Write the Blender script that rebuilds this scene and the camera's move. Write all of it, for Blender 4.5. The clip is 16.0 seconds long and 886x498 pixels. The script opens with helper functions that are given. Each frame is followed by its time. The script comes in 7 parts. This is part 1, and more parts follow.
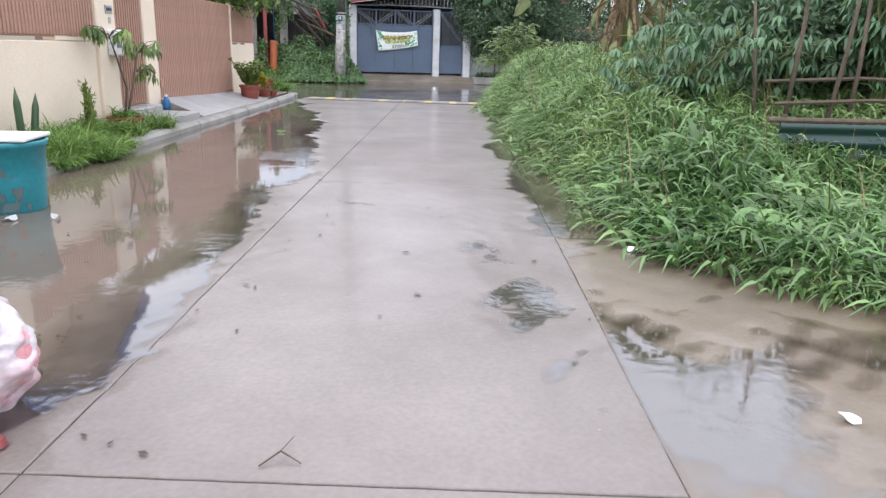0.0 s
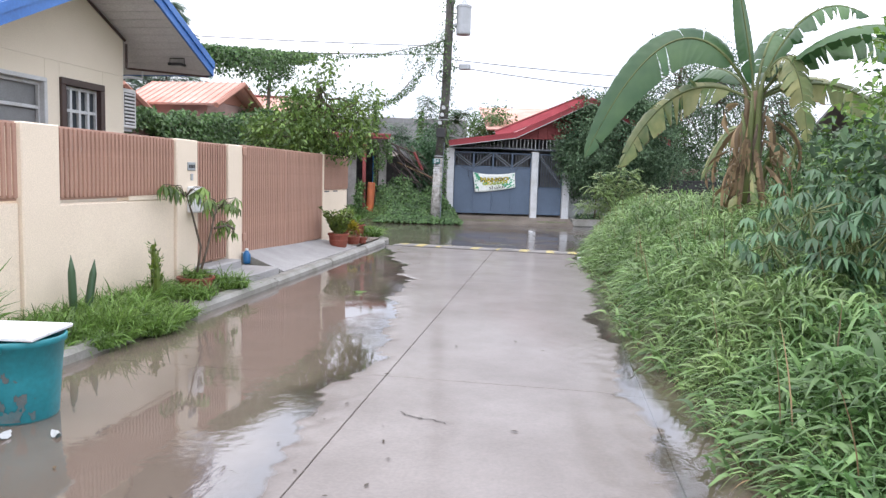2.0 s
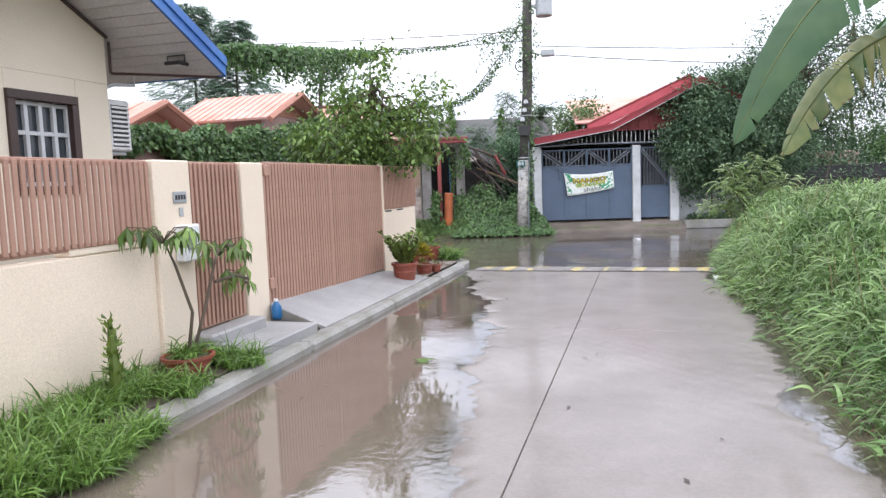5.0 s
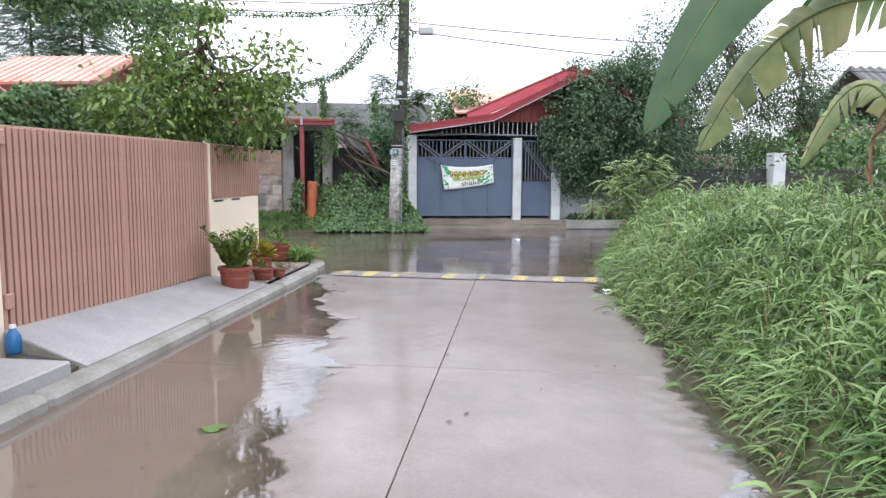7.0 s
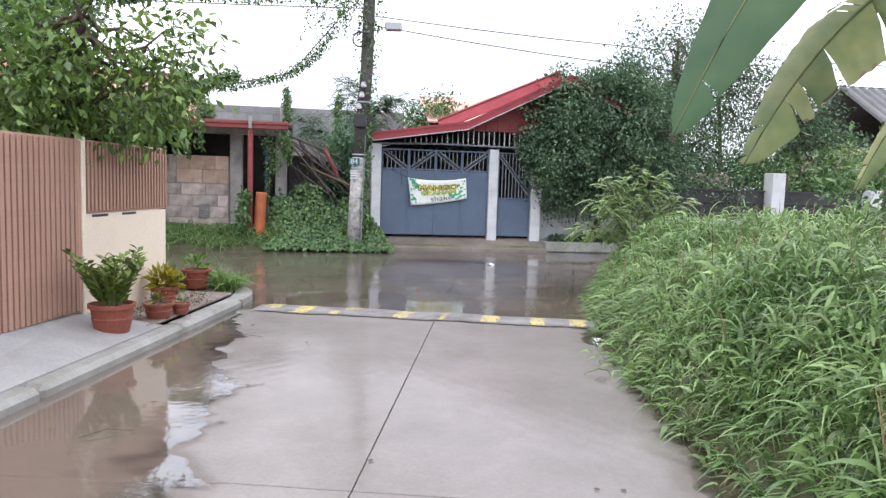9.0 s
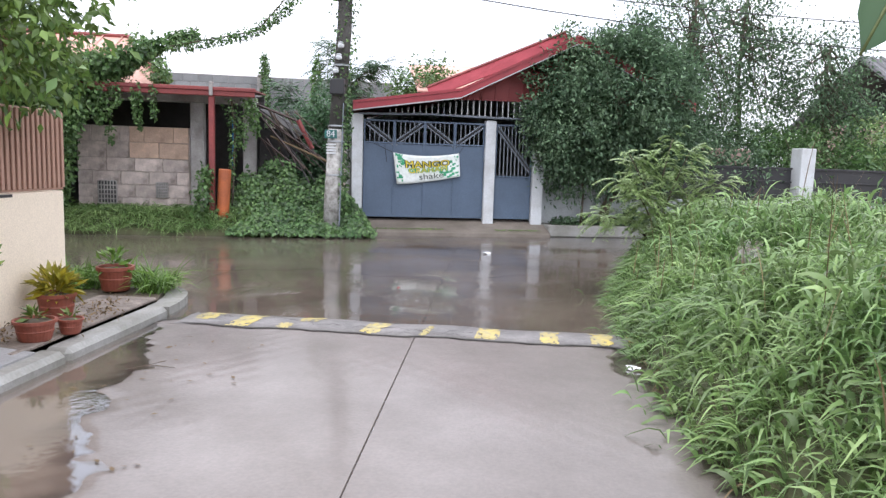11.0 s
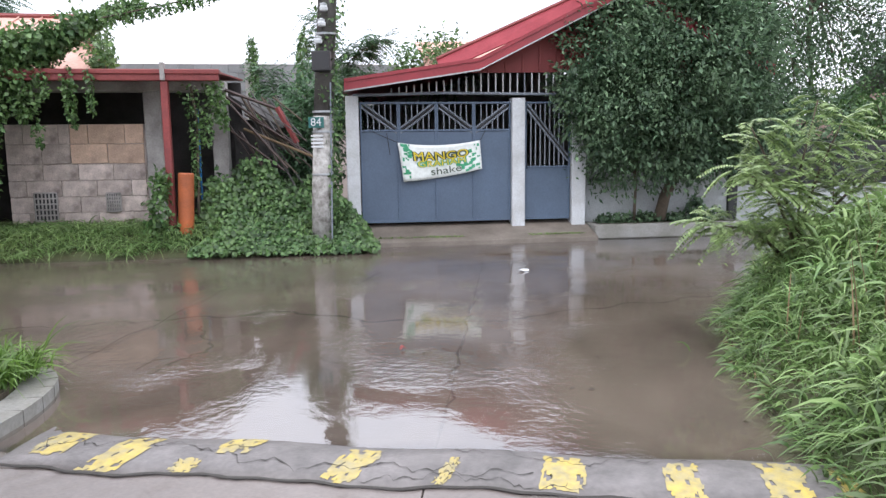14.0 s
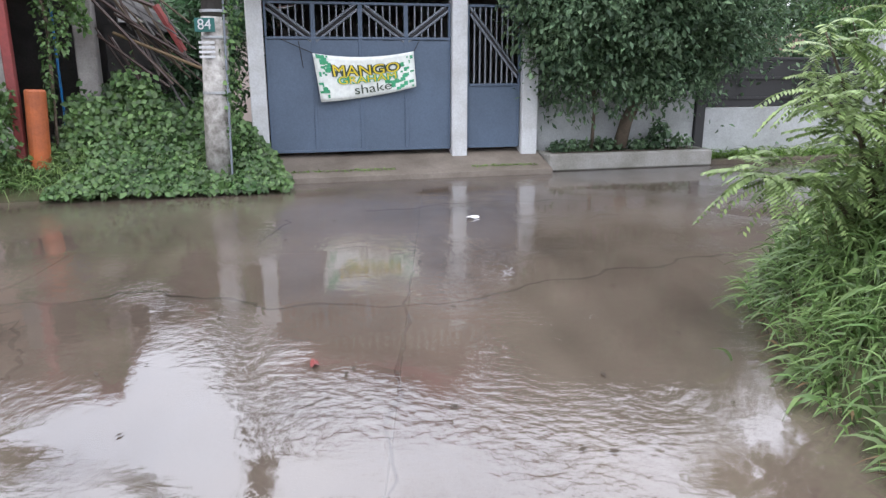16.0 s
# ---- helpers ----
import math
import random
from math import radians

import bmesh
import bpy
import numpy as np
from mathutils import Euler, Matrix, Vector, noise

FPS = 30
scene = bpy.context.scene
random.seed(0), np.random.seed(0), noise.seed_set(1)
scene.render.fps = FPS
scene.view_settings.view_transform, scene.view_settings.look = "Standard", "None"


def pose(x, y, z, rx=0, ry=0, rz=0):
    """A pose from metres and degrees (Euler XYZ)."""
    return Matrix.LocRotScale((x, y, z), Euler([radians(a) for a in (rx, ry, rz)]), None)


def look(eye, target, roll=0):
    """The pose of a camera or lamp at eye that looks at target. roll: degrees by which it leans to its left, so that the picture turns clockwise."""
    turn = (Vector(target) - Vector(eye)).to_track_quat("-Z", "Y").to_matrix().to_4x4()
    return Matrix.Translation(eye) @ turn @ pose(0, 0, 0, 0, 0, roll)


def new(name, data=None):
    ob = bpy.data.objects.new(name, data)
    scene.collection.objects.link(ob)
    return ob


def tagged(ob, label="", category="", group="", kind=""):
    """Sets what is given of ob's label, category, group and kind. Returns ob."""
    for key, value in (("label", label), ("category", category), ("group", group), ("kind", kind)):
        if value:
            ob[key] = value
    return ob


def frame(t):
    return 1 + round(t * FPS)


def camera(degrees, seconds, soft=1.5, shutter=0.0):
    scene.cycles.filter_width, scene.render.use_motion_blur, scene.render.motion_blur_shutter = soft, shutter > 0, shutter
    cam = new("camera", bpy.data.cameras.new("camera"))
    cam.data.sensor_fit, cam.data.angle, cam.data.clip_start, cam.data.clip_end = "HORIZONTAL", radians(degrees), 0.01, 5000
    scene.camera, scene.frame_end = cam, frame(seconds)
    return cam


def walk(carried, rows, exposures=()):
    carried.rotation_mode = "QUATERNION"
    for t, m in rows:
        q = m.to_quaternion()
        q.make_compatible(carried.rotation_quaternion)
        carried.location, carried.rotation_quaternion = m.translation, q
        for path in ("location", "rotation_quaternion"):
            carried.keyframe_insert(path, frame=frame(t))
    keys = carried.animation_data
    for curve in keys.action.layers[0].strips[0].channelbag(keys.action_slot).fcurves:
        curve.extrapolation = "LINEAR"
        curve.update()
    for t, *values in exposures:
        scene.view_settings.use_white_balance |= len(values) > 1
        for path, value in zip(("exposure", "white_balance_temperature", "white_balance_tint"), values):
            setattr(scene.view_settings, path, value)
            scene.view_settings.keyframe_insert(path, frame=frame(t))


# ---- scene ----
cam = camera(64.1, 16.0, 1.4)
PATH = [
    (0, (1.195, -0.318, 1.204), (1.178, 1.605, 0.657), 1.8),
    (0.5, (1.221, -0.137, 1.385), (1.138, 1.794, 0.87), 0.5),
    (1, (1.243, 0.133, 1.438), (1.029, 2.074, 1.007), 1.8),
    (1.5, (1.235, 0.533, 1.46), (0.959, 2.498, 1.203), 2.0),
    (2, (1.189, 0.888, 1.516), (0.887, 2.854, 1.313), 1.9),
    (2.5, (1.17, 1.35, 1.52), (0.792, 3.3, 1.285), 1.8),
    (3, (1.122, 1.765, 1.528), (0.713, 3.717, 1.379), -0.1),
    (3.2, (1.073, 1.942, 1.551), (0.642, 3.886, 1.371), -0.8),
    (5.3, (0.627, 3.956, 1.598), (0.079, 5.87, 1.407), -2.0),
    (5.5, (0.585, 4.158, 1.578), (0.085, 6.088, 1.418), -0.5),
    (6, (0.567, 4.666, 1.593), (0.239, 6.632, 1.427), 0.1),
    (6.5, (0.587, 5.138, 1.571), (0.295, 7.105, 1.364), 0.4),
    (7, (0.609, 5.624, 1.56), (0.395, 7.6, 1.339), 0.4),
    (7.5, (0.675, 6.146, 1.519), (0.486, 8.12, 1.257), 1.0),
    (8, (0.735, 6.675, 1.547), (0.587, 8.648, 1.254), -0.1),
    (8.5, (0.696, 7.186, 1.548), (0.587, 9.161, 1.251), -0.1),
    (9, (0.687, 7.655, 1.562), (0.533, 9.641, 1.38), 1.8),
    (9.2, (0.712, 7.854, 1.567), (0.504, 9.829, 1.337), -0.3),
    (11.3, (0.614, 9.904, 1.513), (0.479, 11.883, 1.264), 2.0),
    (11.5, (0.6, 10.122, 1.491), (0.456, 12.096, 1.204), 2.0),
    (12, (0.637, 10.612, 1.508), (0.535, 12.588, 1.218), 1.8),
    (12.5, (0.568, 11.1, 1.527), (0.506, 13.074, 1.212), 2.0),
    (13, (0.577, 11.591, 1.545), (0.37, 13.563, 1.28), 0.7),
    (13.5, (0.472, 12.065, 1.56), (0.265, 14.04, 1.321), -2.2),
    (14, (0.396, 12.564, 1.53), (0.204, 14.536, 1.259), -0.7),
    (14.5, (0.287, 13.048, 1.441), (0.113, 15.015, 1.123), -0.6),
    (15, (0.243, 13.5, 1.509), (0.187, 15.455, 1.091), -1.6),
    (15.5, (0.269, 14.027, 1.509), (0.197, 15.975, 1.061), -0.4),
    (16, (0.201, 14.454, 1.521), (0.214, 16.391, 1.021), -0.1),
]
walk(cam, [(t, look(eye, target, roll)) for t, eye, target, roll in PATH],
     [(0, -0.09, 6420, 10), (2.5, -0.06, 6420, 10), (5.3, 0.0, 6420, 10), (16, 0.0, 6420, 10)])

# ---- light ----
world = bpy.data.worlds.new("overcast")
scene.world = world
world.use_nodes = True
wn, wl = world.node_tree.nodes, world.node_tree.links
sky = wn.new("ShaderNodeTexSky")
sky.sky_type, sky.sun_disc = "NISHITA", False
sky.sun_elevation, sky.sun_rotation = radians(58), radians(200)
cloud = wn.new("ShaderNodeTexNoise")
cloud.inputs["Scale"].default_value, cloud.inputs["Detail"].default_value = 2.2, 5
ramp = wn.new("ShaderNodeValToRGB")
ramp.color_ramp.elements[0].position, ramp.color_ramp.elements[0].color = 0.3, (0.80, 0.84, 0.97, 1)
ramp.color_ramp.elements[1].position, ramp.color_ramp.elements[1].color = 0.62, (1.17, 1.16, 1.24, 1)
skymix = wn.new("ShaderNodeMix")
skymix.data_type = "RGBA"
skymix.inputs[0].default_value = 0.9
skyscale = wn.new("ShaderNodeVectorMath")
skyscale.operation = "SCALE"
skyscale.inputs[3].default_value = 0.1
wl.new(sky.outputs[0], skyscale.inputs[0])
wl.new(skyscale.outputs[0], skymix.inputs[6])
wl.new(cloud.outputs["Fac"], ramp.inputs[0])
wl.new(ramp.outputs[0], skymix.inputs[7])
lift = wn.new("ShaderNodeVectorMath")
lift.operation = "SCALE"
where, apart, rise = wn.new("ShaderNodeTexCoord"), wn.new("ShaderNodeSeparateXYZ"), wn.new("ShaderNodeMapRange")
rise.inputs[1].default_value, rise.inputs[2].default_value, rise.inputs[3].default_value, rise.inputs[4].default_value = 0.0, 0.5, 1.0, 2.6
wl.new(where.outputs["Generated"], apart.inputs[0])
wl.new(apart.outputs[2], rise.inputs[0])
wl.new(skymix.outputs[2], lift.inputs[0])
wl.new(rise.outputs[0], lift.inputs[3])
wl.new(lift.outputs[0], wn["Background"].inputs[0])
wn["Background"].inputs[1].default_value = 1.10

sun_data = bpy.data.lights.new("sun", "SUN")
sun_data.energy, sun_data.angle, sun_data.color = 0.9, radians(25), (1, 0.97, 0.93)
sun = new("sun", sun_data)
sun.matrix_world = look((0, 0, 30), (9, 12, 0))


# ---- materials ----
def material(name, base, other=None, rough=0.6, metal=0.0, grain=60.0, stain=1.3, bump=0.15, rvar=0.15, random_by="", spread=0.12, glow=0.0, cover=0.5, coat=0.0):
    m = bpy.data.materials.new(name)
    m.use_nodes = True
    n, l = m.node_tree.nodes, m.node_tree.links
    b = n["Principled BSDF"]
    other = other or tuple(c * 0.72 for c in base)
    at = n.new("ShaderNodeTexCoord")
    big, fine = n.new("ShaderNodeTexNoise"), n.new("ShaderNodeTexNoise")
    big.inputs["Scale"].default_value, big.inputs["Detail"].default_value, big.inputs["Roughness"].default_value = stain, 6, 0.62
    fine.inputs["Scale"].default_value, fine.inputs["Detail"].default_value = grain, 3
    where = at.outputs["Object"]
    if random_by:
        seed = n.new("ShaderNodeObjectInfo") if random_by == "object" else n.new("ShaderNodeNewGeometry")
        value = seed.outputs["Random"] if random_by == "object" else seed.outputs["Random Per Island"]
    for tex in (big, fine):
        l.new(where, tex.inputs["Vector"])
    step = n.new("ShaderNodeMapRange")
    step.inputs[1].default_value, step.inputs[2].default_value = cover - 0.18, cover + 0.18
    l.new(big.outputs["Fac"], step.inputs[0])
    mix = n.new("ShaderNodeMix")
    mix.data_type = "RGBA"
    mix.inputs[6].default_value, mix.inputs[7].default_value = (*base, 1), (*other, 1)
    l.new(step.outputs[0], mix.inputs[0])
    hsv = n.new("ShaderNodeHueSaturation")
    l.new(mix.outputs[2], hsv.inputs["Color"])
    vary = n.new("ShaderNodeMapRange")
    vary.inputs[1].default_value, vary.inputs[2].default_value, vary.inputs[3].default_value, vary.inputs[4].default_value = 0.25, 0.75, 0.86, 1.12
    l.new(fine.outputs["Fac"], vary.inputs[0])
    if random_by:
        lift = n.new("ShaderNodeMapRange")
        lift.inputs[3].default_value, lift.inputs[4].default_value = 1 - spread, 1 + spread
        l.new(value, lift.inputs[0])
        times = n.new("ShaderNodeMath")
        times.operation = "MULTIPLY"
        l.new(lift.outputs[0], times.inputs[0])
        l.new(vary.outputs[0], times.inputs[1])
        l.new(times.outputs[0], hsv.inputs["Value"])
    else:
        l.new(vary.outputs[0], hsv.inputs["Value"])
    l.new(hsv.outputs[0], b.inputs["Base Color"])
    rr = n.new("ShaderNodeMapRange")
    rr.inputs[3].default_value, rr.inputs[4].default_value = max(0.02, rough - rvar), min(1, rough + rvar)
    l.new(big.outputs["Fac"], rr.inputs[0])
    l.new(rr.outputs[0], b.inputs["Roughness"])
    b.inputs["Metallic"].default_value = metal
    b.inputs["Coat Weight"].default_value = coat
    b.inputs["Coat Roughness"].default_value = 0.12
    if bump:
        bp = n.new("ShaderNodeBump")
        bp.inputs["Strength"].default_value, bp.inputs["Distance"].default_value = bump, 0.01
        l.new(fine.outputs["Fac"], bp.inputs["Height"])
        l.new(bp.outputs[0], b.inputs["Normal"])
    if glow:
        b.inputs["Emission Color"].default_value, b.inputs["Emission Strength"].default_value = (*base, 1), glow
    return m


def leafy(name, base, other, rough=0.42, spread=0.45, through_light=0.3, patch=0.9):
    m = bpy.data.materials.new(name)
    m.use_nodes = True
    n, l = m.node_tree.nodes, m.node_tree.links
    b, out = n["Principled BSDF"], n["Material Output"]
    geo, at = n.new("ShaderNodeNewGeometry"), n.new("ShaderNodeTexCoord")
    tex = n.new("ShaderNodeTexNoise")
    tex.inputs["Scale"].default_value, tex.inputs["Detail"].default_value = patch, 3
    l.new(at.outputs["Object"], tex.inputs["Vector"])
    add = n.new("ShaderNodeMath")
    add.operation = "MULTIPLY_ADD"
    add.inputs[1].default_value = 0.55
    l.new(geo.outputs["Random Per Island"], add.inputs[0])
    half = n.new("ShaderNodeMapRange")
    half.inputs[1].default_value, half.inputs[2].default_value, half.inputs[4].default_value = 0.3, 0.7, 0.45
    l.new(tex.outputs["Fac"], half.inputs[0])
    l.new(half.outputs[0], add.inputs[2])
    mix = n.new("ShaderNodeMix")
    mix.data_type = "RGBA"
    mix.inputs[6].default_value, mix.inputs[7].default_value = (*base, 1), (*other, 1)
    l.new(add.outputs[0], mix.inputs[0])
    hsv = n.new("ShaderNodeHueSaturation")
    lift = n.new("ShaderNodeMapRange")
    lift.inputs[3].default_value, lift.inputs[4].default_value = 1 - spread, 1 + spread
    wob = n.new("ShaderNodeMath")
    wob.operation = "FRACT"
    wob2 = n.new("ShaderNodeMath")
    wob2.operation, wob2.inputs[1].default_value = "MULTIPLY", 7.31
    l.new(geo.outputs["Random Per Island"], wob2.inputs[0])
    l.new(wob2.outputs[0], wob.inputs[0])
    l.new(wob.outputs[0], lift.inputs[0])
    l.new(lift.outputs[0], hsv.inputs["Value"])
    l.new(mix.outputs[2], hsv.inputs["Color"])
    l.new(hsv.outputs[0], b.inputs["Base Color"])
    b.inputs["Roughness"].default_value = rough
    tr = n.new("ShaderNodeBsdfTranslucent")
    l.new(hsv.outputs[0], tr.inputs["Color"])
    ms = n.new("ShaderNodeMixShader")
    ms.inputs[0].default_value = through_light
    l.new(b.outputs[0], ms.inputs[1])
    l.new(tr.outputs[0], ms.inputs[2])
    l.new(ms.outputs[0], out.inputs["Surface"])
    return m


def water_material():
    m = bpy.data.materials.new("muddy_water")
    m.use_nodes = True
    n, l = m.node_tree.nodes, m.node_tree.links
    n.remove(n["Principled BSDF"])
    out = n["Material Output"]
    at = n.new("ShaderNodeTexCoord")
    rip, wave = n.new("ShaderNodeTexNoise"), n.new("ShaderNodeTexNoise")
    rip.inputs["Scale"].default_value, rip.inputs["Detail"].default_value = 14, 5
    wave.inputs["Scale"].default_value, wave.inputs["Detail"].default_value = 0.9, 2
    amt = n.new("ShaderNodeMapRange")
    amt.inputs[1].default_value, amt.inputs[2].default_value, amt.inputs[3].default_value, amt.inputs[4].default_value = 0.47, 0.68, 0.07, 1.0
    mul = n.new("ShaderNodeMath")
    mul.operation = "MULTIPLY"
    for tex in (rip, wave):
        l.new(at.outputs["Object"], tex.inputs["Vector"])
    l.new(wave.outputs["Fac"], amt.inputs[0])
    l.new(rip.outputs["Fac"], mul.inputs[0])
    l.new(amt.outputs[0], mul.inputs[1])
    bp = n.new("ShaderNodeBump")
    bp.inputs["Strength"].default_value, bp.inputs["Distance"].default_value = 0.34, 0.02
    split, open_street, lively = n.new("ShaderNodeSeparateXYZ"), n.new("ShaderNodeMapRange"), n.new("ShaderNodeMath")
    open_street.inputs[1].default_value, open_street.inputs[2].default_value, open_street.inputs[3].default_value, open_street.inputs[4].default_value = 14.5, 17.5, 0.55, 1.7
    lively.operation = "MULTIPLY"
    l.new(at.outputs["Object"], split.inputs[0])
    l.new(split.outputs[1], open_street.inputs[0])
    l.new(mul.outputs[0], lively.inputs[0])
    l.new(open_street.outputs[0], lively.inputs[1])
    l.new(lively.outputs[0], bp.inputs["Height"])
    fres = n.new("ShaderNodeFresnel")
    fres.inputs["IOR"].default_value = 2.05
    gloss = n.new("ShaderNodeBsdfGlossy")
    gloss.inputs["Roughness"].default_value = 0.022
    gloss.inputs["Color"].default_value = (0.90, 0.94, 1.0, 1)
    l.new(bp.outputs[0], gloss.inputs["Normal"])
    l.new(bp.outputs[0], fres.inputs["Normal"])
    clear, mud = n.new("ShaderNodeBsdfTransparent"), n.new("ShaderNodeBsdfDiffuse")
    clear.inputs["Color"].default_value = (0.74, 0.68, 0.60, 1)
    mud.inputs["Color"].default_value = (0.33, 0.265, 0.212, 1)
    murk, top = n.new("ShaderNodeMixShader"), n.new("ShaderNodeMixShader")
    deep, thick = n.new("ShaderNodeAttribute"), n.new("ShaderNodeMapRange")
    deep.attribute_name = "depth"
    thick.inputs[1].default_value, thick.inputs[2].default_value, thick.inputs[3].default_value, thick.inputs[4].default_value = 0.0, 0.03, 0.0, 0.37
    l.new(deep.outputs["Fac"], thick.inputs[0])
    l.new(thick.outputs[0], murk.inputs[0])
    tint, film = n.new("ShaderNodeMix"), n.new("ShaderNodeMapRange")
    tint.data_type = "RGBA"
    tint.inputs[6].default_value, tint.inputs[7].default_value = (0.98, 0.97, 0.96, 1), (0.96, 0.90, 0.83, 1)
    film.inputs[1].default_value, film.inputs[2].default_value = 0.0, 0.016
    l.new(deep.outputs["Fac"], film.inputs[0])
    l.new(film.outputs[0], tint.inputs[0])
    l.new(tint.outputs[2], clear.inputs["Color"])
    l.new(clear.outputs[0], murk.inputs[1])
    l.new(mud.outputs[0], murk.inputs[2])
    skin, lessen = n.new("ShaderNodeMapRange"), n.new("ShaderNodeMath")
    skin.inputs[1].default_value, skin.inputs[2].default_value, skin.inputs[3].default_value, skin.inputs[4].default_value = 0.0, 0.0035, 0.15, 1.0
    lessen.operation = "MULTIPLY"
    l.new(deep.outputs["Fac"], skin.inputs[0])
    l.new(fres.outputs[0], lessen.inputs[0])
    l.new(skin.outputs[0], lessen.inputs[1])
    l.new(lessen.outputs[0], top.inputs[0])
    l.new(murk.outputs[0], top.inputs[1])
    l.new(gloss.outputs[0], top.inputs[2])
    l.new(top.outputs[0], out.inputs["Surface"])
    return m


CONCRETE = material("wet_concrete", (0.176, 0.150, 0.138), (0.126, 0.105, 0.094), rough=0.45, rvar=0.30, grain=45, stain=0.9, bump=0.16, random_by="object", spread=0.04, coat=0.31)
GRAVEL = material("damp_gravel_soil", (0.25, 0.205, 0.175), (0.12, 0.10, 0.085), rough=0.8, grain=30, stain=7, bump=0.9)
APRON = material("stained_apron_concrete", (0.22, 0.19, 0.162), (0.12, 0.10, 0.08), rough=0.6, grain=40, stain=1.6, bump=0.3)
SILT = material("silted_concrete", (0.165, 0.126, 0.09), (0.115, 0.088, 0.064), rough=0.40, rvar=0.26, grain=45, stain=1.3, bump=0.12, random_by="object", spread=0.03, coat=0.42)
CURB = material("curb_concrete", (0.29, 0.285, 0.27), (0.17, 0.165, 0.14), rough=0.6, grain=40, stain=2.0, bump=0.3)
RAMP = material("ramp_concrete", (0.35, 0.345, 0.345), (0.25, 0.245, 0.245), rough=0.6, grain=50, stain=1.4, bump=0.2)
BLACKGAP = material("wet_dirt_joint", (0.05, 0.045, 0.04), rough=0.8)
SOIL = material("wet_soil", (0.11, 0.085, 0.06), (0.06, 0.05, 0.035), rough=0.8, grain=25, stain=2.0, bump=0.8)
MUD = material("mud_ground", (0.16, 0.12, 0.085), (0.09, 0.075, 0.05), rough=0.7, grain=20, stain=1.5, bump=0.6)
TURF = material("turf_ground", (0.05, 0.075, 0.025), (0.08, 0.07, 0.035), rough=0.9, grain=30, stain=1.5, bump=0.8)
WATER = water_material()
CREAM = material("cream_paint", (0.74, 0.635, 0.51), (0.67, 0.57, 0.45), rough=0.7, grain=90, stain=1.0, bump=0.12, cover=0.62)
CREAMH = material("house_cream_paint", (0.74, 0.67, 0.55), (0.68, 0.61, 0.49), rough=0.7, grain=90, stain=0.8, bump=0.1, cover=0.62)
BROWN = material("brown_slat_paint", (0.40, 0.235, 0.175), (0.345, 0.20, 0.148), rough=0.5, grain=80, stain=2.0, bump=0.08, random_by="object", spread=0.05)
# the slat brown again, darkened to hold the shade between slats
BROWNSHADE = material("brown_backing", (0.24, 0.125, 0.085), rough=0.6, grain=60)
DARKWOOD = material("dark_brown_frame", (0.06, 0.035, 0.03), rough=0.4)
WHITE = material("white_paint", (0.54, 0.56, 0.58), (0.40, 0.405, 0.40), rough=0.6, grain=60, stain=2.5, bump=0.12, cover=0.6)
OLDWHITE = material("weathered_white_wall", (0.42, 0.44, 0.45), (0.26, 0.27, 0.26), rough=0.75, grain=50, stain=1.4, bump=0.2, cover=0.6)
GREY = material("blue_grey_gate_paint", (0.085, 0.122, 0.182), (0.072, 0.102, 0.15), rough=0.5, grain=50, stain=1.2, bump=0.06)
BARGREY = material("grey_bar_paint", (0.23, 0.26, 0.31), (0.16, 0.18, 0.21), rough=0.5, grain=60)
RED = material("red_roof_paint", (0.30, 0.03, 0.042), (0.22, 0.026, 0.034), rough=0.45, grain=30, stain=1.6, bump=0.1)
REDMATT = material("matt_red_roof", (0.30, 0.04, 0.052), (0.22, 0.03, 0.04), rough=0.85, grain=30, stain=1.6, bump=0.1)
REDOLD = material("faded_red_roof", (0.26, 0.05, 0.045), (0.18, 0.04, 0.04), rough=0.55, grain=30, stain=2.2, bump=0.15)
REDDARK = material("dark_red_sheet", (0.22, 0.03, 0.03), (0.16, 0.025, 0.025), rough=0.6)
ORANGEROOF = material("salmon_roof", (0.50, 0.21, 0.155), (0.56, 0.37, 0.31), rough=0.7, grain=20, stain=0.9, bump=0.1)
BLUE = material("blue_fascia_paint", (0.04, 0.16, 0.46), (0.03, 0.12, 0.38), rough=0.45, grain=30)
SOFFIT = material("white_soffit_board", (0.66, 0.66, 0.66), (0.56, 0.56, 0.57), rough=0.5, grain=40, random_by="object", spread=0.05)
BLOCK = material("bare_block", (0.70, 0.60, 0.55), (0.27, 0.225, 0.205), rough=0.9, grain=45, stain=3.4, bump=0.9, random_by="object", spread=0.2, cover=0.53)
TANBLOCK = material("tan_stained_block", (0.66, 0.48, 0.37), (0.40, 0.29, 0.22), rough=0.9, grain=45, stain=4.5, bump=0.7, random_by="object", spread=0.15, cover=0.56)
BLOCKFAR = material("grey_block", (0.27, 0.275, 0.275), (0.17, 0.175, 0.18), rough=0.9, grain=40, stain=1.2, bump=0.5, random_by="object", spread=0.15)
MORTAR = material("mortar", (0.52, 0.45, 0.41), rough=0.95, grain=60, bump=0.4)
COLUMN = material("concrete_column", (0.42, 0.40, 0.385), (0.22, 0.205, 0.195), rough=0.9, grain=40, stain=2.0, bump=0.4)
POLE = material("pole_concrete", (0.56, 0.55, 0.53), (0.15, 0.14, 0.125), rough=0.85, grain=35, stain=6.5, bump=0.4, cover=0.47)
POLEDARK = material("pole_upper", (0.10, 0.095, 0.09), (0.06, 0.055, 0.05), rough=0.9, grain=35, stain=2.6, bump=0.4)
ORANGE = material("orange_pipe_paint", (0.46, 0.12, 0.035), (0.27, 0.08, 0.035), rough=0.6, grain=40, stain=3)
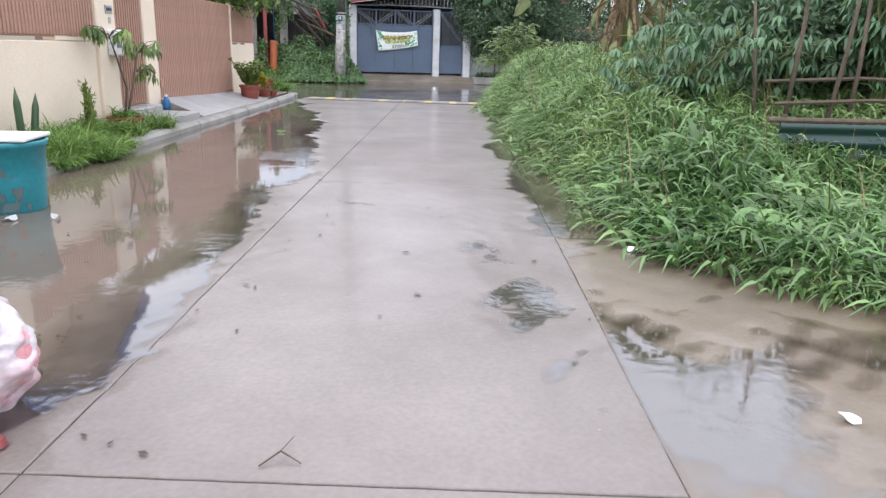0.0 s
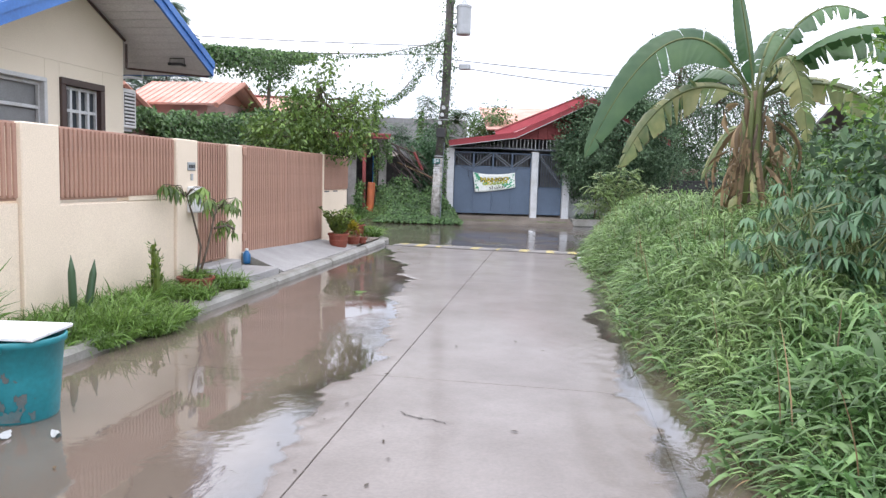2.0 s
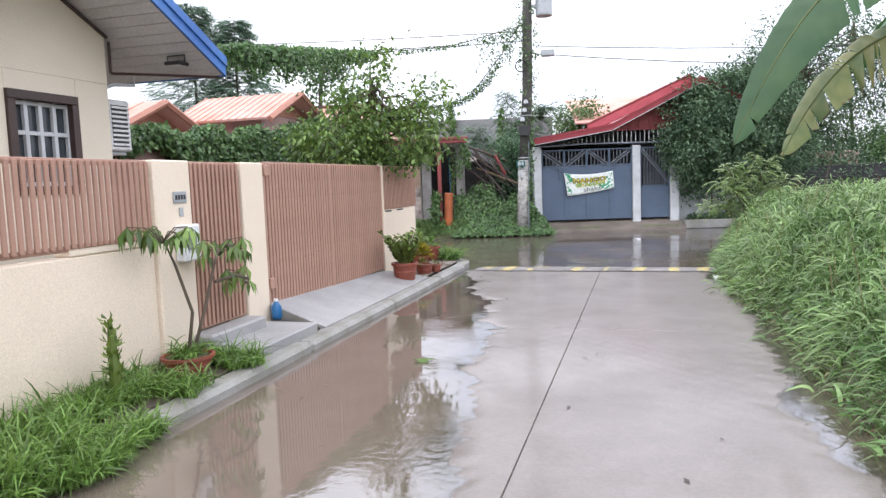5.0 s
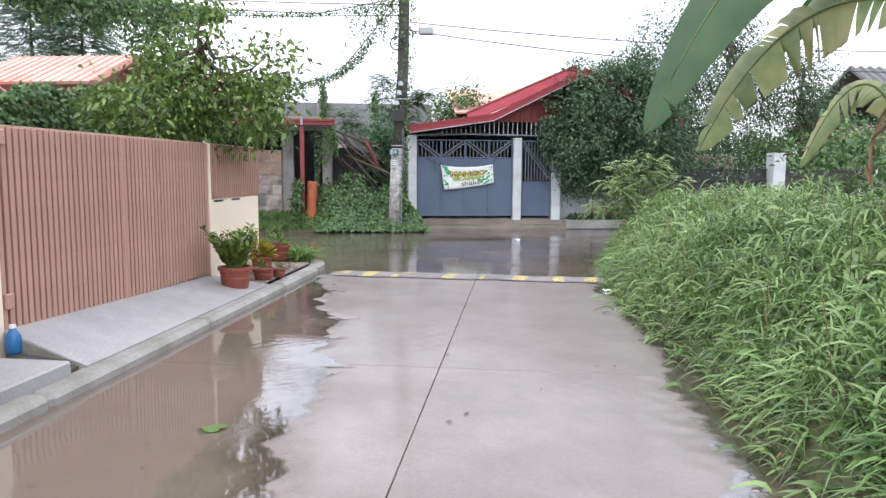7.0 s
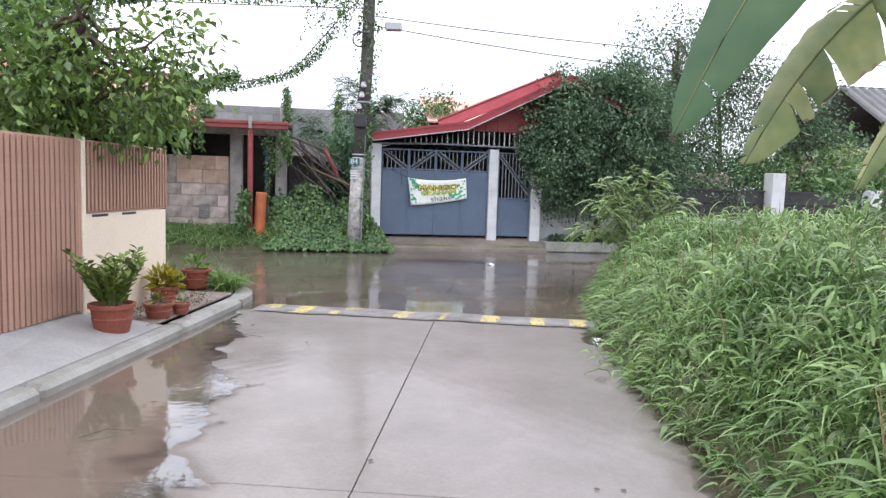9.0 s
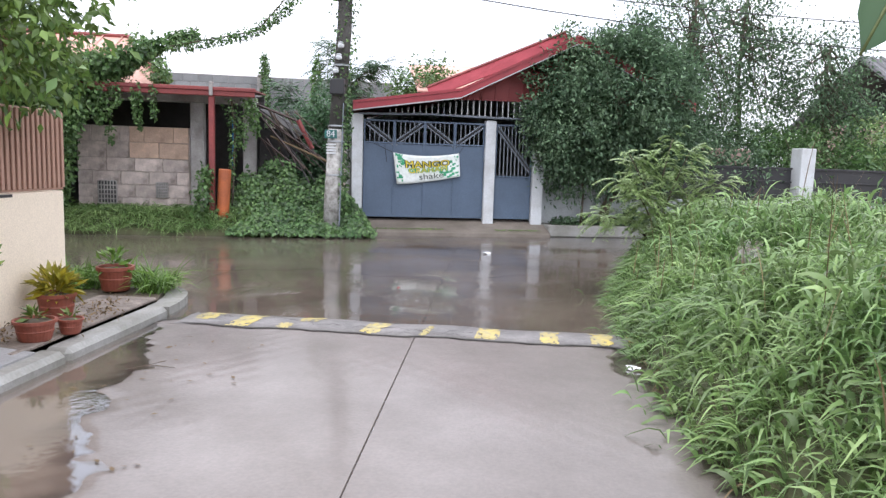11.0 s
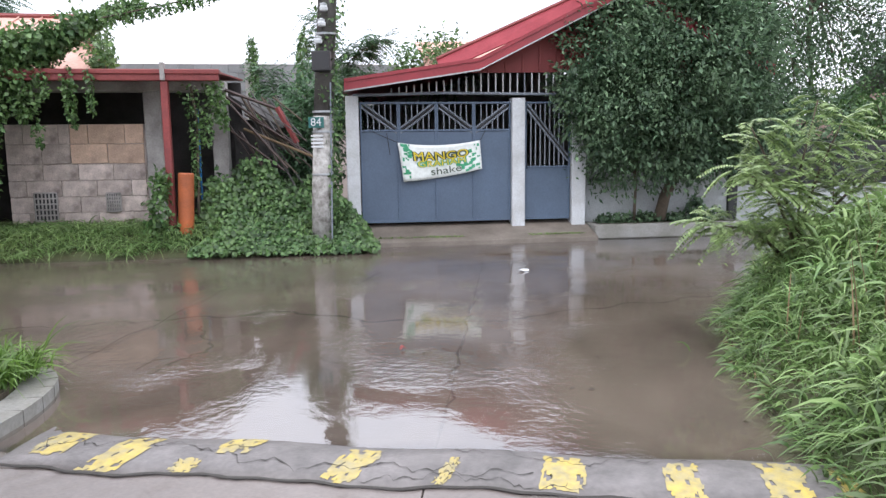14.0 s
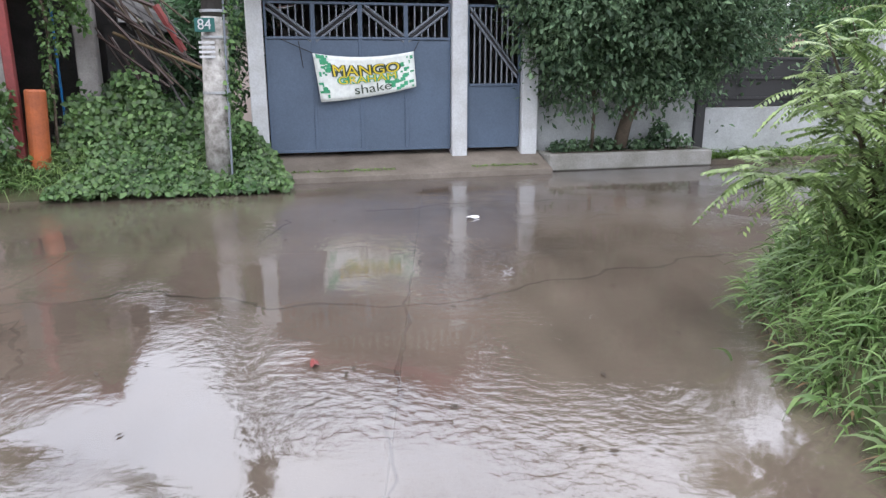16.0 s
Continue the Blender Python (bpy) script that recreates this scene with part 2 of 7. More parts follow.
TEAL = material("teal_plastic", (0.01, 0.19, 0.22), (0.008, 0.15, 0.18), rough=0.45, grain=30, stain=3, bump=0.05)
GRIME = material("grimy_stain", (0.10, 0.09, 0.085), (0.05, 0.12, 0.13), rough=0.8, grain=25, stain=9)
TERRA = material("terracotta", (0.26, 0.065, 0.04), (0.18, 0.05, 0.03), rough=0.55, grain=40, stain=6)
BARK = material("bark", (0.12, 0.09, 0.065), (0.07, 0.055, 0.04), rough=0.9, grain=40, stain=6, bump=0.8)
# near-black base colour that holds the shade inside the ruin
RUINSHADE = material("sooty_plaster", (0.085, 0.08, 0.08), (0.045, 0.042, 0.042), rough=0.9, grain=30, stain=2.2, bump=0.4)
DARK = material("dark_metal", (0.03, 0.03, 0.033), rough=0.5)
STEEL = material("galvanised_steel", (0.42, 0.44, 0.46), (0.34, 0.36, 0.38), rough=0.45, metal=0.4)
PLASTICWHITE = material("white_plastic", (0.75, 0.76, 0.77), (0.62, 0.62, 0.63), rough=0.4, grain=30, stain=4)
YELLOW = material("worn_yellow_paint", (0.47, 0.36, 0.07), (0.28, 0.25, 0.15), rough=0.5, grain=30, stain=11, cover=0.50)
HUMP = material("hump_concrete", (0.185, 0.17, 0.165), (0.10, 0.093, 0.09), rough=0.45, grain=30, stain=4, bump=0.4)
BLUEJUG = material("blue_plastic", (0.02, 0.14, 0.34), rough=0.3)
SCREEN = material("grey_screen", (0.20, 0.21, 0.22), (0.15, 0.155, 0.16), rough=0.4)
PANE = material("window_glass", (0.05, 0.06, 0.07), rough=0.05, bump=0, rvar=0.02)
GREENSHEET = material("dark_green_sheet", (0.012, 0.05, 0.045), (0.02, 0.04, 0.035), rough=0.4)
GREYROOF = material("grey_tile_roof", (0.16, 0.16, 0.165), (0.11, 0.11, 0.115), rough=0.7)
WIRE = material("black_wire", (0.02, 0.02, 0.02), rough=0.6)
PINK = material("faded_pink_wall", (0.42, 0.27, 0.24), (0.30, 0.21, 0.19), rough=0.85, stain=1.5)

GABLEEND = material("faded_orange_gable", (0.42, 0.20, 0.14), (0.34, 0.16, 0.12), rough=0.7)
GRASS = leafy("tall_grass", (0.085, 0.18, 0.052), (0.285, 0.39, 0.155), spread=0.5, through_light=0.33)
DEEPGRASS = leafy("deep_green_grass", (0.055, 0.14, 0.04), (0.20, 0.315, 0.115), spread=0.5, through_light=0.3)
LAWN = leafy("short_grass", (0.085, 0.18, 0.03), (0.19, 0.30, 0.07), through_light=0.35)
VINE = leafy("vine_leaves", (0.034, 0.095, 0.03), (0.155, 0.255, 0.085), spread=0.5)
IPIL = leafy("deep_green_feather_leaves", (0.035, 0.095, 0.045), (0.11, 0.20, 0.095), spread=0.5)
DARKLEAF = leafy("dark_tree_leaves", (0.024, 0.064, 0.034), (0.17, 0.262, 0.14), rough=0.6, spread=0.5, patch=1.8)
CITRUS = leafy("citrus_leaves", (0.055, 0.125, 0.032), (0.19, 0.275, 0.06), spread=0.5)
FARLEAF = leafy("pale_far_needles", (0.09, 0.17, 0.115), (0.20, 0.29, 0.20), spread=0.3)
FEATHER = leafy("feathery_leaves", (0.14, 0.225, 0.075), (0.32, 0.41, 0.17), spread=0.35)
BANANA = leafy("banana_leaf", (0.028, 0.088, 0.034), (0.095, 0.175, 0.065), rough=0.42, spread=0.22, through_light=0.25, patch=3.5)
PLATE = material("green_number_plate", (0.02, 0.13, 0.12), rough=0.5)
BANANAOLD = leafy("yellowing_banana_leaf", (0.075, 0.145, 0.05), (0.36, 0.34, 0.15), rough=0.45, spread=0.2, patch=5.0)
DRYLEAF = leafy("dry_leaf", (0.125, 0.082, 0.045), (0.31, 0.225, 0.13), rough=0.8, spread=0.5)
CASSAVA = leafy("cassava_leaf", (0.05, 0.12, 0.06), (0.15, 0.255, 0.13), spread=0.5)
SUCCULENT = leafy("succulent_leaf", (0.06, 0.115, 0.025), (0.19, 0.25, 0.04), through_light=0.1)
YELLOWLEAF = leafy("croton_leaf", (0.22, 0.22, 0.03), (0.42, 0.33, 0.03))
STEM = material("green_stem", (0.13, 0.16, 0.05), (0.09, 0.11, 0.04), rough=0.6)
TRUNKB = material("banana_trunk", (0.20, 0.15, 0.09), (0.11, 0.07, 0.045), rough=0.8, stain=5, grain=20, bump=0.6)


# ---- building helpers ----
class Shape:
    def __init__(self):
        self.v, self.f = [], []

    def add(self, v, f):
        k = len(self.v)
        self.v += [tuple(p) for p in v]
        self.f += [tuple(i + k for i in q) for q in f]
        return self

    def box(self, x0, x1, y0, y1, z0, z1, b=0.006):
        """A box with bevelled edges."""
        b = min(b, (x1 - x0) * 0.3, (y1 - y0) * 0.3, (z1 - z0) * 0.3)
        v, ids = [], {}
        for sx in (0, 1):
            for sy in (0, 1):
                for sz in (0, 1):
                    c = ((x0, x1)[sx], (y0, y1)[sy], (z0, z1)[sz])
                    d = (1 - 2 * sx, 1 - 2 * sy, 1 - 2 * sz)
                    for a in range(3):
                        ids[sx, sy, sz, a] = len(v)
                        v.append(tuple(c[k] + (0 if k == a else d[k] * b) for k in range(3)))
        f = []
        for a in range(3):
            o, p = (a + 1) % 3, (a + 2) % 3
            for s in (0, 1):
                def key(i, j):
                    k = [0, 0, 0]
                    k[a], k[o], k[p] = s, i, j
                    return (*k, a)
                q = [ids[key(0, 0)], ids[key(1, 0)], ids[key(1, 1)], ids[key(0, 1)]]
                f.append(q if s else q[::-1])
            for i in (0, 1):
                for j in (0, 1):
                    def corner(s, ax):
                        k = [0, 0, 0]
                        k[a], k[o], k[p] = s, i, j
                        return ids[(*k, ax)]
                    q = [corner(0, o), corner(1, o), corner(1, p), corner(0, p)]
                    f.append(q if i == j else q[::-1])
        for sx in (0, 1):
            for sy in (0, 1):
                for sz in (0, 1):
                    q = [ids[sx, sy, sz, a] for a in range(3)]
                    f.append(q if (sx + sy + sz) % 2 else q[::-1])
        return self.add(v, f)

    def tube(self, pts, radii, n=8, caps=True):
        pts = [Vector(p) for p in pts]
        radii = radii if isinstance(radii, (list, tuple)) else [radii] * len(pts)
        v, f = [], []
        for i, p in enumerate(pts):
            d = (pts[min(i + 1, len(pts) - 1)] - pts[max(i - 1, 0)]).normalized()
            a = d.cross(Vector((0, 0, 1)) if abs(d.z) < 0.9 else Vector((1, 0, 0))).normalized()
            c = d.cross(a)
            v += [p + (a * math.cos(2 * math.pi * k / n) + c * math.sin(2 * math.pi * k / n)) * radii[i] for k in range(n)]
        for i in range(len(pts) - 1):
            f += [(i * n + k, i * n + (k + 1) % n, (i + 1) * n + (k + 1) % n, (i + 1) * n + k) for k in range(n)]
        if caps:
            f += [tuple(range(n))[::-1], tuple(range((len(pts) - 1) * n, len(pts) * n))]
        return self.add(v, f)

    def lathe(self, profile, n=24, at=(0, 0, 0)):
        v, f = [], []
        for r, z in profile:
            v += [(at[0] + r * math.cos(2 * math.pi * k / n), at[1] + r * math.sin(2 * math.pi * k / n), at[2] + z) for k in range(n)]
        for i in range(len(profile) - 1):
            f += [(i * n + k, i * n + (k + 1) % n, (i + 1) * n + (k + 1) % n, (i + 1) * n + k) for k in range(n)]
        f += [tuple(range(n))[::-1], tuple(range((len(profile) - 1) * n, len(profile) * n))]
        return self.add(v, f)

    def prism(self, outline, z0, z1):
        """An upright prism over a counter-clockwise outline; z1 may be a list, a height for each corner."""
        n = len(outline)
        tops = z1 if isinstance(z1, (list, tuple)) else [z1] * n
        v = [(x, y, z0) for x, y in outline] + [(x, y, t) for (x, y), t in zip(outline, tops)]
        f = [tuple(range(n))[::-1], tuple(range(n, 2 * n))] + [(k, (k + 1) % n, n + (k + 1) % n, n + k) for k in range(n)]
        return self.add(v, f)

    def slab(self, corners, thick):
        """A flat slab under four corners given in order, seen from above counter-clockwise."""
        c = [Vector(p) for p in corners]
        nrm = (c[1] - c[0]).cross(c[2] - c[0]).normalized() * thick
        return self.add(c + [p - nrm for p in c], [(0, 1, 2, 3), (7, 6, 5, 4)] + [(k, k + 4, (k + 1) % 4 + 4, (k + 1) % 4) for k in range(4)])


def quads(name, v, q):
    """A mesh of quads from two arrays."""
    v, q = np.asarray(v, np.float32).reshape(-1, 3), np.asarray(q, np.int32).reshape(-1, 4)
    me = bpy.data.meshes.new(name)
    me.vertices.add(len(v))
    me.vertices.foreach_set("co", v.ravel())
    me.loops.add(q.size)
    me.loops.foreach_set("vertex_index", q.ravel())
    me.polygons.add(len(q))
    me.polygons.foreach_set("loop_start", np.arange(0, q.size, 4, dtype=np.int32))
    me.update(calc_edges=True)
    return me


def to_mesh(name, form, mat, smooth=False):
    if isinstance(form, Shape):
        me = bpy.data.meshes.new(name)
        me.from_pydata(form.v, [], form.f)
        me.update()
    elif isinstance(form, tuple):
        me = quads(name, *form)
    else:
        me = form
    if not me.materials:
        me.materials.append(mat)
    if smooth:
        me.polygons.foreach_set("use_smooth", [True] * len(me.polygons))
    return me


def part(name, form, mat, parent, label="", smooth=False, at=None):
    ob = new(name, to_mesh(name, form, mat, smooth))
    ob.parent = parent
    if at is not None:
        ob.matrix_basis = at
    return tagged(ob, label)


def thing(name, label, category, at=None, group="", kind=""):
    ob = new(name)
    ob.empty_display_size = 0.1
    ob.matrix_basis = at or Matrix()
    return tagged(ob, label, category, group, kind)


def solid(name, form, mat, label, category, kind="", smooth=False, at=None, group=""):
    ob = new(name, to_mesh(name, form, mat, smooth))
    if at is not None:
        ob.matrix_basis = at
    return tagged(ob, label, category, group, kind)


R = np.random.default_rng(7)


def unit(a):
    return a / np.maximum(np.linalg.norm(a, axis=-1, keepdims=True), 1e-9)


def blades(root, away, length, width, up=0.8, droop=1.0, steps=5):
    """Arching grass blades: roots (n,3), directions (n,2)."""
    n = len(root)
    length, width = np.broadcast_to(length, n), np.broadcast_to(width, n)
    up, droop = np.broadcast_to(up, n), np.broadcast_to(droop, n)
    d = np.c_[unit(away), np.zeros(n)]
    side = np.c_[-d[:, 1], d[:, 0], np.zeros(n)]
    t = np.linspace(0, 1, steps)
    run = length[:, None] * (0.25 * t + 0.55 * t**2 * droop[:, None])
    rise = length[:, None] * (up[:, None] * t - 0.75 * droop[:, None] * t**2.2)
    mid = root[:, None] + d[:, None] * run[..., None] + np.array([0, 0, 1.0]) * rise[..., None]
    w = width[:, None] * np.array([0.7, 1.0, 0.85, 0.5, 0.06])[None, :steps] * 0.5
    twist = R.normal(0, 0.5, n)[:, None, None]
    s = side[:, None] + np.array([0, 0, 1.0]) * twist
    v = np.stack([mid - s * w[..., None], mid + s * w[..., None]], 2).reshape(-1, 3)
    base = (np.arange(n) * steps * 2)[:, None] + np.arange(steps - 1)[None] * 2
    q = np.stack([base, base + 1, base + 3, base + 2], -1).reshape(-1, 4)
    return v, q


def leaves(root, d, nrm, length, width, fold=0.12, bend=0.15):
    """Pointed folded leaves: two quads each."""
    n = len(root)
    d = unit(d)
    side = unit(np.cross(d, nrm))
    nrm = unit(np.cross(side, d))
    length, width = np.broadcast_to(length, n)[:, None], np.broadcast_to(width, n)[:, None]
    mid = root + d * length * 0.5 - nrm * width * fold
    tip = root + d * length - nrm * length * bend
    a, b = mid + side * width * 0.5 + nrm * width * fold * 2, mid - side * width * 0.5 + nrm * width * fold * 2
    v = np.stack([root, a, tip, b, mid], 1).reshape(-1, 3)
    k = (np.arange(n) * 5)[:, None]
    q = np.concatenate([k + np.array([0, 4, 2, 1])[None], k + np.array([0, 3, 2, 4])[None]], 1).reshape(-1, 4)
    return v, q


def join(*some):
    v, q, k = [], [], 0
    for a, b in some:
        v.append(a)
        q.append(b + k)
        k += len(a)
    return np.concatenate(v), np.concatenate(q)


def crown(balls, clumps, each, size, spread=0.22, hang=0.3):
    """Leaves in clumps over ellipsoids (cx, cy, cz, rx, ry, rz)."""
    b = np.array(balls, float)
    vol = b[:, 3] * b[:, 4] * b[:, 5]
    pick = R.choice(len(b), clumps, p=vol / vol.sum())
    u = unit(R.normal(size=(clumps, 3)))
    r = R.uniform(0.35, 1.0, clumps)[:, None] ** 0.5 * R.uniform(0.8, 1.25, clumps)[:, None]
    c = b[pick, :3] + u * r * b[pick, 3:]
    k = np.repeat(np.arange(clumps), each)
    p = c[k] + R.normal(0, spread, (len(k), 3))
    d = unit(u[k] * 0.6 + R.normal(0, 0.7, (len(k), 3)) + np.array([0, 0, -hang]))
    nrm = unit(R.normal(0, 0.6, (len(k), 3)) + np.array([0, 0, 1.0]))
    ln = size * R.uniform(0.6, 1.3, len(k))
    return leaves(p, d, nrm, ln, ln * R.uniform(0.38, 0.55, len(k)))


def limb(shape, a, b, r0, r1, wob=0.06, n=6):
    a, b = Vector(a), Vector(b)
    pts = [a.lerp(b, i / 5) + Vector(R.normal(0, wob, 3)) * (0 if i in (0,) else 1) for i in range(6)]
    shape.tube(pts, [r0 + (r1 - r0) * i / 5 for i in range(6)], n)


def tree(name, label, base, trunk, balls, clumps, each, size, leaf, r0=0.1, limbs=9, spread=0.22, hang=0.3):
    ob = thing(name, label, "tree", pose(*base))
    s = Shape()
    s.tube(trunk, [r0 * (1 - 0.5 * i / (len(trunk) - 1)) for i in range(len(trunk))], 10)
    top = Vector(trunk[-1])
    for i in range(limbs):
        bl = balls[i % len(balls)]
        start = Vector(trunk[-2]).lerp(top, R.uniform(0, 1))
        end = Vector(bl[:3]) + Vector(unit(R.normal(size=3)) * np.array(bl[3:]) * 0.75)
        limb(s, start, end, r0 * 0.45, 0.008)
    part("trunk", s, BARK, ob, smooth=True)
    part("crown", crown(balls, clumps, each, size, spread, hang), leaf, ob)
    return ob


# ---- ground, road and water ----
def between(value, table):
    return np.interp(value, [a for a, _ in table], [b for _, b in table])


SHORE = [(-4, 0.1), (1.5, 0.08), (2.4, -0.02), (3.7, 0.08), (5.1, -0.05), (6.4, -0.03), (7.8, -0.22), (9.1, -0.48), (11.4, -0.98), (12.9, -1.3), (14, -1.65), (15.4, -1.95)]
VERGE = [(-4, 9.0), (1.6, 6.5), (2.4, 4.6), (3.04, 3.45), (3.44, 2.85), (3.86, 2.5), (4.5, 2.28), (5.6, 2.32), (6.4, 2.24), (7.6, 2.08), (9.5, 2.03), (11.2, 2.08), (12, 2.0), (13.4, 1.86), (15.3, 1.9), (16.5, 1.95), (17.3, 2.0), (18.3, 2.14), (19.2, 2.4), (19.8, 3.1)]
SLOPE = 0.24


def swell(x, y):
    """Low, uneven waves for the road's surface."""
    return (0.5 * np.sin(1.7 * x + 0.9 * y) + 0.35 * np.sin(2.9 * y - 1.3 * x + 1.0) + 0.25 * np.sin(5.3 * x + 2.1 * y + 2.0)
            + 0.22 * np.sin(6.1 * y - 3.7 * x + 0.5) + 0.18 * np.sin(11.0 * x - 7.3 * y + np.sin(3 * y)) + 0.14 * np.sin(17 * y + 13 * x)
            + 0.10 * np.sin(29 * y - 11 * x + 2 * np.sin(4 * x)) + 0.06 * np.sin(23 * x - 37 * y + 3 * np.sin(5 * y)))


def road_height(x, y):
    w = swell(x, y)
    left = between(y, SHORE) + (0.13 + 0.17 * (y > 11)) * w + 0.05 * swell(3.1 * x, 3.3 * y) - x
    z = 0.012 - 0.042 * np.clip(left / 0.5, -0.25, 1)
    right = x - (1.62 + 0.15 * w)
    z = np.minimum(z, np.where(y > 4.3, 0.006 - 0.026 * np.clip(right / 0.5, -0.3, 1), 0.006))
    pool = 0.7 - np.hypot((x - 1.52 - 0.18 * (3.0 - y)) / 0.3, (y - 2.7) / 1.5) + 0.5 * swell(2.6 * x, 2.1 * y)
    z = np.minimum(z, 0.004 - 0.018 * np.clip(pool, -0.25, 0.6))
    side = (x - 1.9) * (y < 4.6)
    z = np.where(side > 0, np.minimum(z, -0.0006 + 0.006 * w), z)
    far = np.clip((y - 15.75) / 0.4, 0, 1)
    return z * (1 - far) + far * (-0.021 + 0.008 * w) + 0.0012 * np.sin(31 * x + 3 * y) * np.sin(27 * y)


def road_slab(x0, x1, y0, y1, step=0.045):
    nx, ny = max(2, int((x1 - x0) / step)), max(2, int((y1 - y0) / step))
    xs, ys = np.linspace(x0, x1, nx), np.linspace(y0, y1, ny)
    xs = np.r_[x0, x0 + 0.003, x0 + 0.007, xs[1:-1], x1 - 0.007, x1 - 0.003, x1]
    ys = np.r_[y0, y0 + 0.003, y0 + 0.007, ys[1:-1], y1 - 0.007, y1 - 0.003, y1]
    nx, ny = nx + 4, ny + 4
    gx, gy = np.meshgrid(xs, ys)
    gz = road_height(gx, gy)
    edge = np.minimum(np.minimum(gx - x0, x1 - gx), np.minimum(gy - y0, y1 - gy))
    gz = gz - 0.006 * (edge < 1e-6)
    v = np.stack([gx, gy, gz], -1).reshape(-1, 3)
    i = (np.arange(ny - 1)[:, None] * nx + np.arange(nx - 1)[None]).ravel()
    q = np.stack([i, i + 1, i + nx + 1, i + nx], -1)
    rim = np.r_[np.arange(nx), np.arange(1, ny) * nx + nx - 1, (ny - 1) * nx + np.arange(nx - 2, -1, -1), np.arange(ny - 2, 0, -1) * nx]
    low = v[rim] - np.array([0, 0, 0.08])
    k = len(v) + np.arange(len(rim))
    r = np.stack([rim, k, np.roll(k, -1), np.roll(rim, -1)], -1)
    return np.concatenate([v, low]), np.concatenate([q, r])


ground = Shape().prism([(-400, -300), (400, -300), (400, 600), (-400, 600)], -1.0, -0.10)
solid("ground", ground, MUD, "wet brown earth spreading to the horizon", "ground", "structure")

road = thing("road", "wet pale concrete village road in cast slabs", "road", kind="structure")
part("road_base", Shape().box(-3.2, 9, -6, 23.5, -0.12, -0.075), BLACKGAP, road, "dark wet joint bed")
GAP = 0.0022
rows_y = [(-5, 1.42), (1.42, 5.98), (5.98, 11.05), (11.05, 15.66)]
for y0, y1 in rows_y:
    for x0, x1 in ((-2.7, 0.0), (0.0, 1.9), (1.9, 4.4)):
        silted = x0 > 1.8
        part("slab", road_slab(x0 + GAP, x1 - GAP, y0 + 2 * GAP, y1 - 2 * GAP), SILT if silted else CONCRETE, road, "concrete slab filmed with brown silt" if silted else "", smooth=True)
for x0, x1 in ((4.4, 9.0),):
    part("slab", road_slab(x0 + GAP, x1 - GAP, -5, 3.2, 0.2), SILT, road, "concrete slab filmed with brown silt", smooth=True)
for x0, x1 in ((-14, -7.5), (-7.5, -2.9), (-2.9, 0.0), (0.0, 2.5), (2.5, 6.5), (6.5, 13)):
    for y0, y1 in ((15.66, 20.3), (20.3, 22.4), (22.4, 27.5)):
        part("slab", road_slab(x0 + GAP, x1 - GAP, y0 + GAP, y1 - GAP, 0.12), CONCRETE, road, smooth=True)
wx = np.r_[np.linspace(-14, -2.8, 24), np.linspace(-2.7, 3.0, 150), np.linspace(3.2, 13, 26)]
wy = np.r_[np.linspace(-5, -1, 12), np.linspace(-0.9, 16.6, 400), np.linspace(17, 28, 28)]
wgx, wgy = np.meshgrid(wx, wy)
deep = -road_height(wgx, wgy)
i = (np.arange(len(wy) - 1)[:, None] * len(wx) + np.arange(len(wx) - 1)[None]).ravel()
sheet_mesh = quads("water", np.stack([wgx, wgy, 0 * wgx], -1).reshape(-1, 3), np.stack([i, i + 1, i + len(wx) + 1, i + len(wx)], -1))
sheet_mesh.attributes.new("depth", "FLOAT", "POINT").data.foreach_set("value", np.clip(deep, 0, 0.05).astype(np.float32).ravel())
solid("water", sheet_mesh, WATER, "shallow muddy rainwater flooding the road, mirroring the sky", "water", "structure")

# the worn speed hump at the end of the lane
hump = thing("speed_hump", "worn low concrete speed hump with faded yellow stripes", "speed hump", pose(0, 15.83, 0))
hv, hq, hn = [], [], 70
for i in range(hn):
    x = -2.2 + 4.25 * i / (hn - 1)
    y = -0.07 * (x / 2) + 0.02 * math.sin(5 * x)
    near = 0.012 * math.sin(9 * x) + 0.008 * math.sin(23 * x + 1)
    tall = 0.045 * min(1, (i + 0.5) / 3, (hn - i - 0.5) / 3) + 0.004 * math.sin(7 * x)
    for a, h in ((-0.24 + near, -0.03), (-0.235 + near, 0.3), (-0.15, 0.75), (0, 1), (0.13, 0.75), (0.28, -0.7)):
        hv.append((x, y + a, 0.006 + tall * h))
for i in range(hn - 1):
    for k in range(5):
        hq.append((i * 6 + k, (i + 1) * 6 + k, (i + 1) * 6 + k + 1, i * 6 + k + 1))
part("hump_body", (np.array(hv), np.array(hq)), HUMP, hump, smooth=True)
ecr = [(x, -0.245 - 0.07 * (x / 2) + 0.02 * math.sin(5 * x) + 0.012 * math.sin(9 * x) + 0.008 * math.sin(23 * x + 1)) for x in np.linspace(-2.15, 2.0, 90)]
ev = []
for k, (x, y) in enumerate(ecr):
    w = 0.006 + 0.006 * abs(math.sin(k * 1.7)) * abs(math.sin(k * 0.31))
    ev += [(x, y - w, 0.018), (x, y + w, 0.021)]
part("edge_crack", (np.array(ev), np.array([(2 * k, 2 * k + 2, 2 * k + 3, 2 * k + 1) for k in range(89)])), BLACKGAP, hump, "dark crack along the hump")


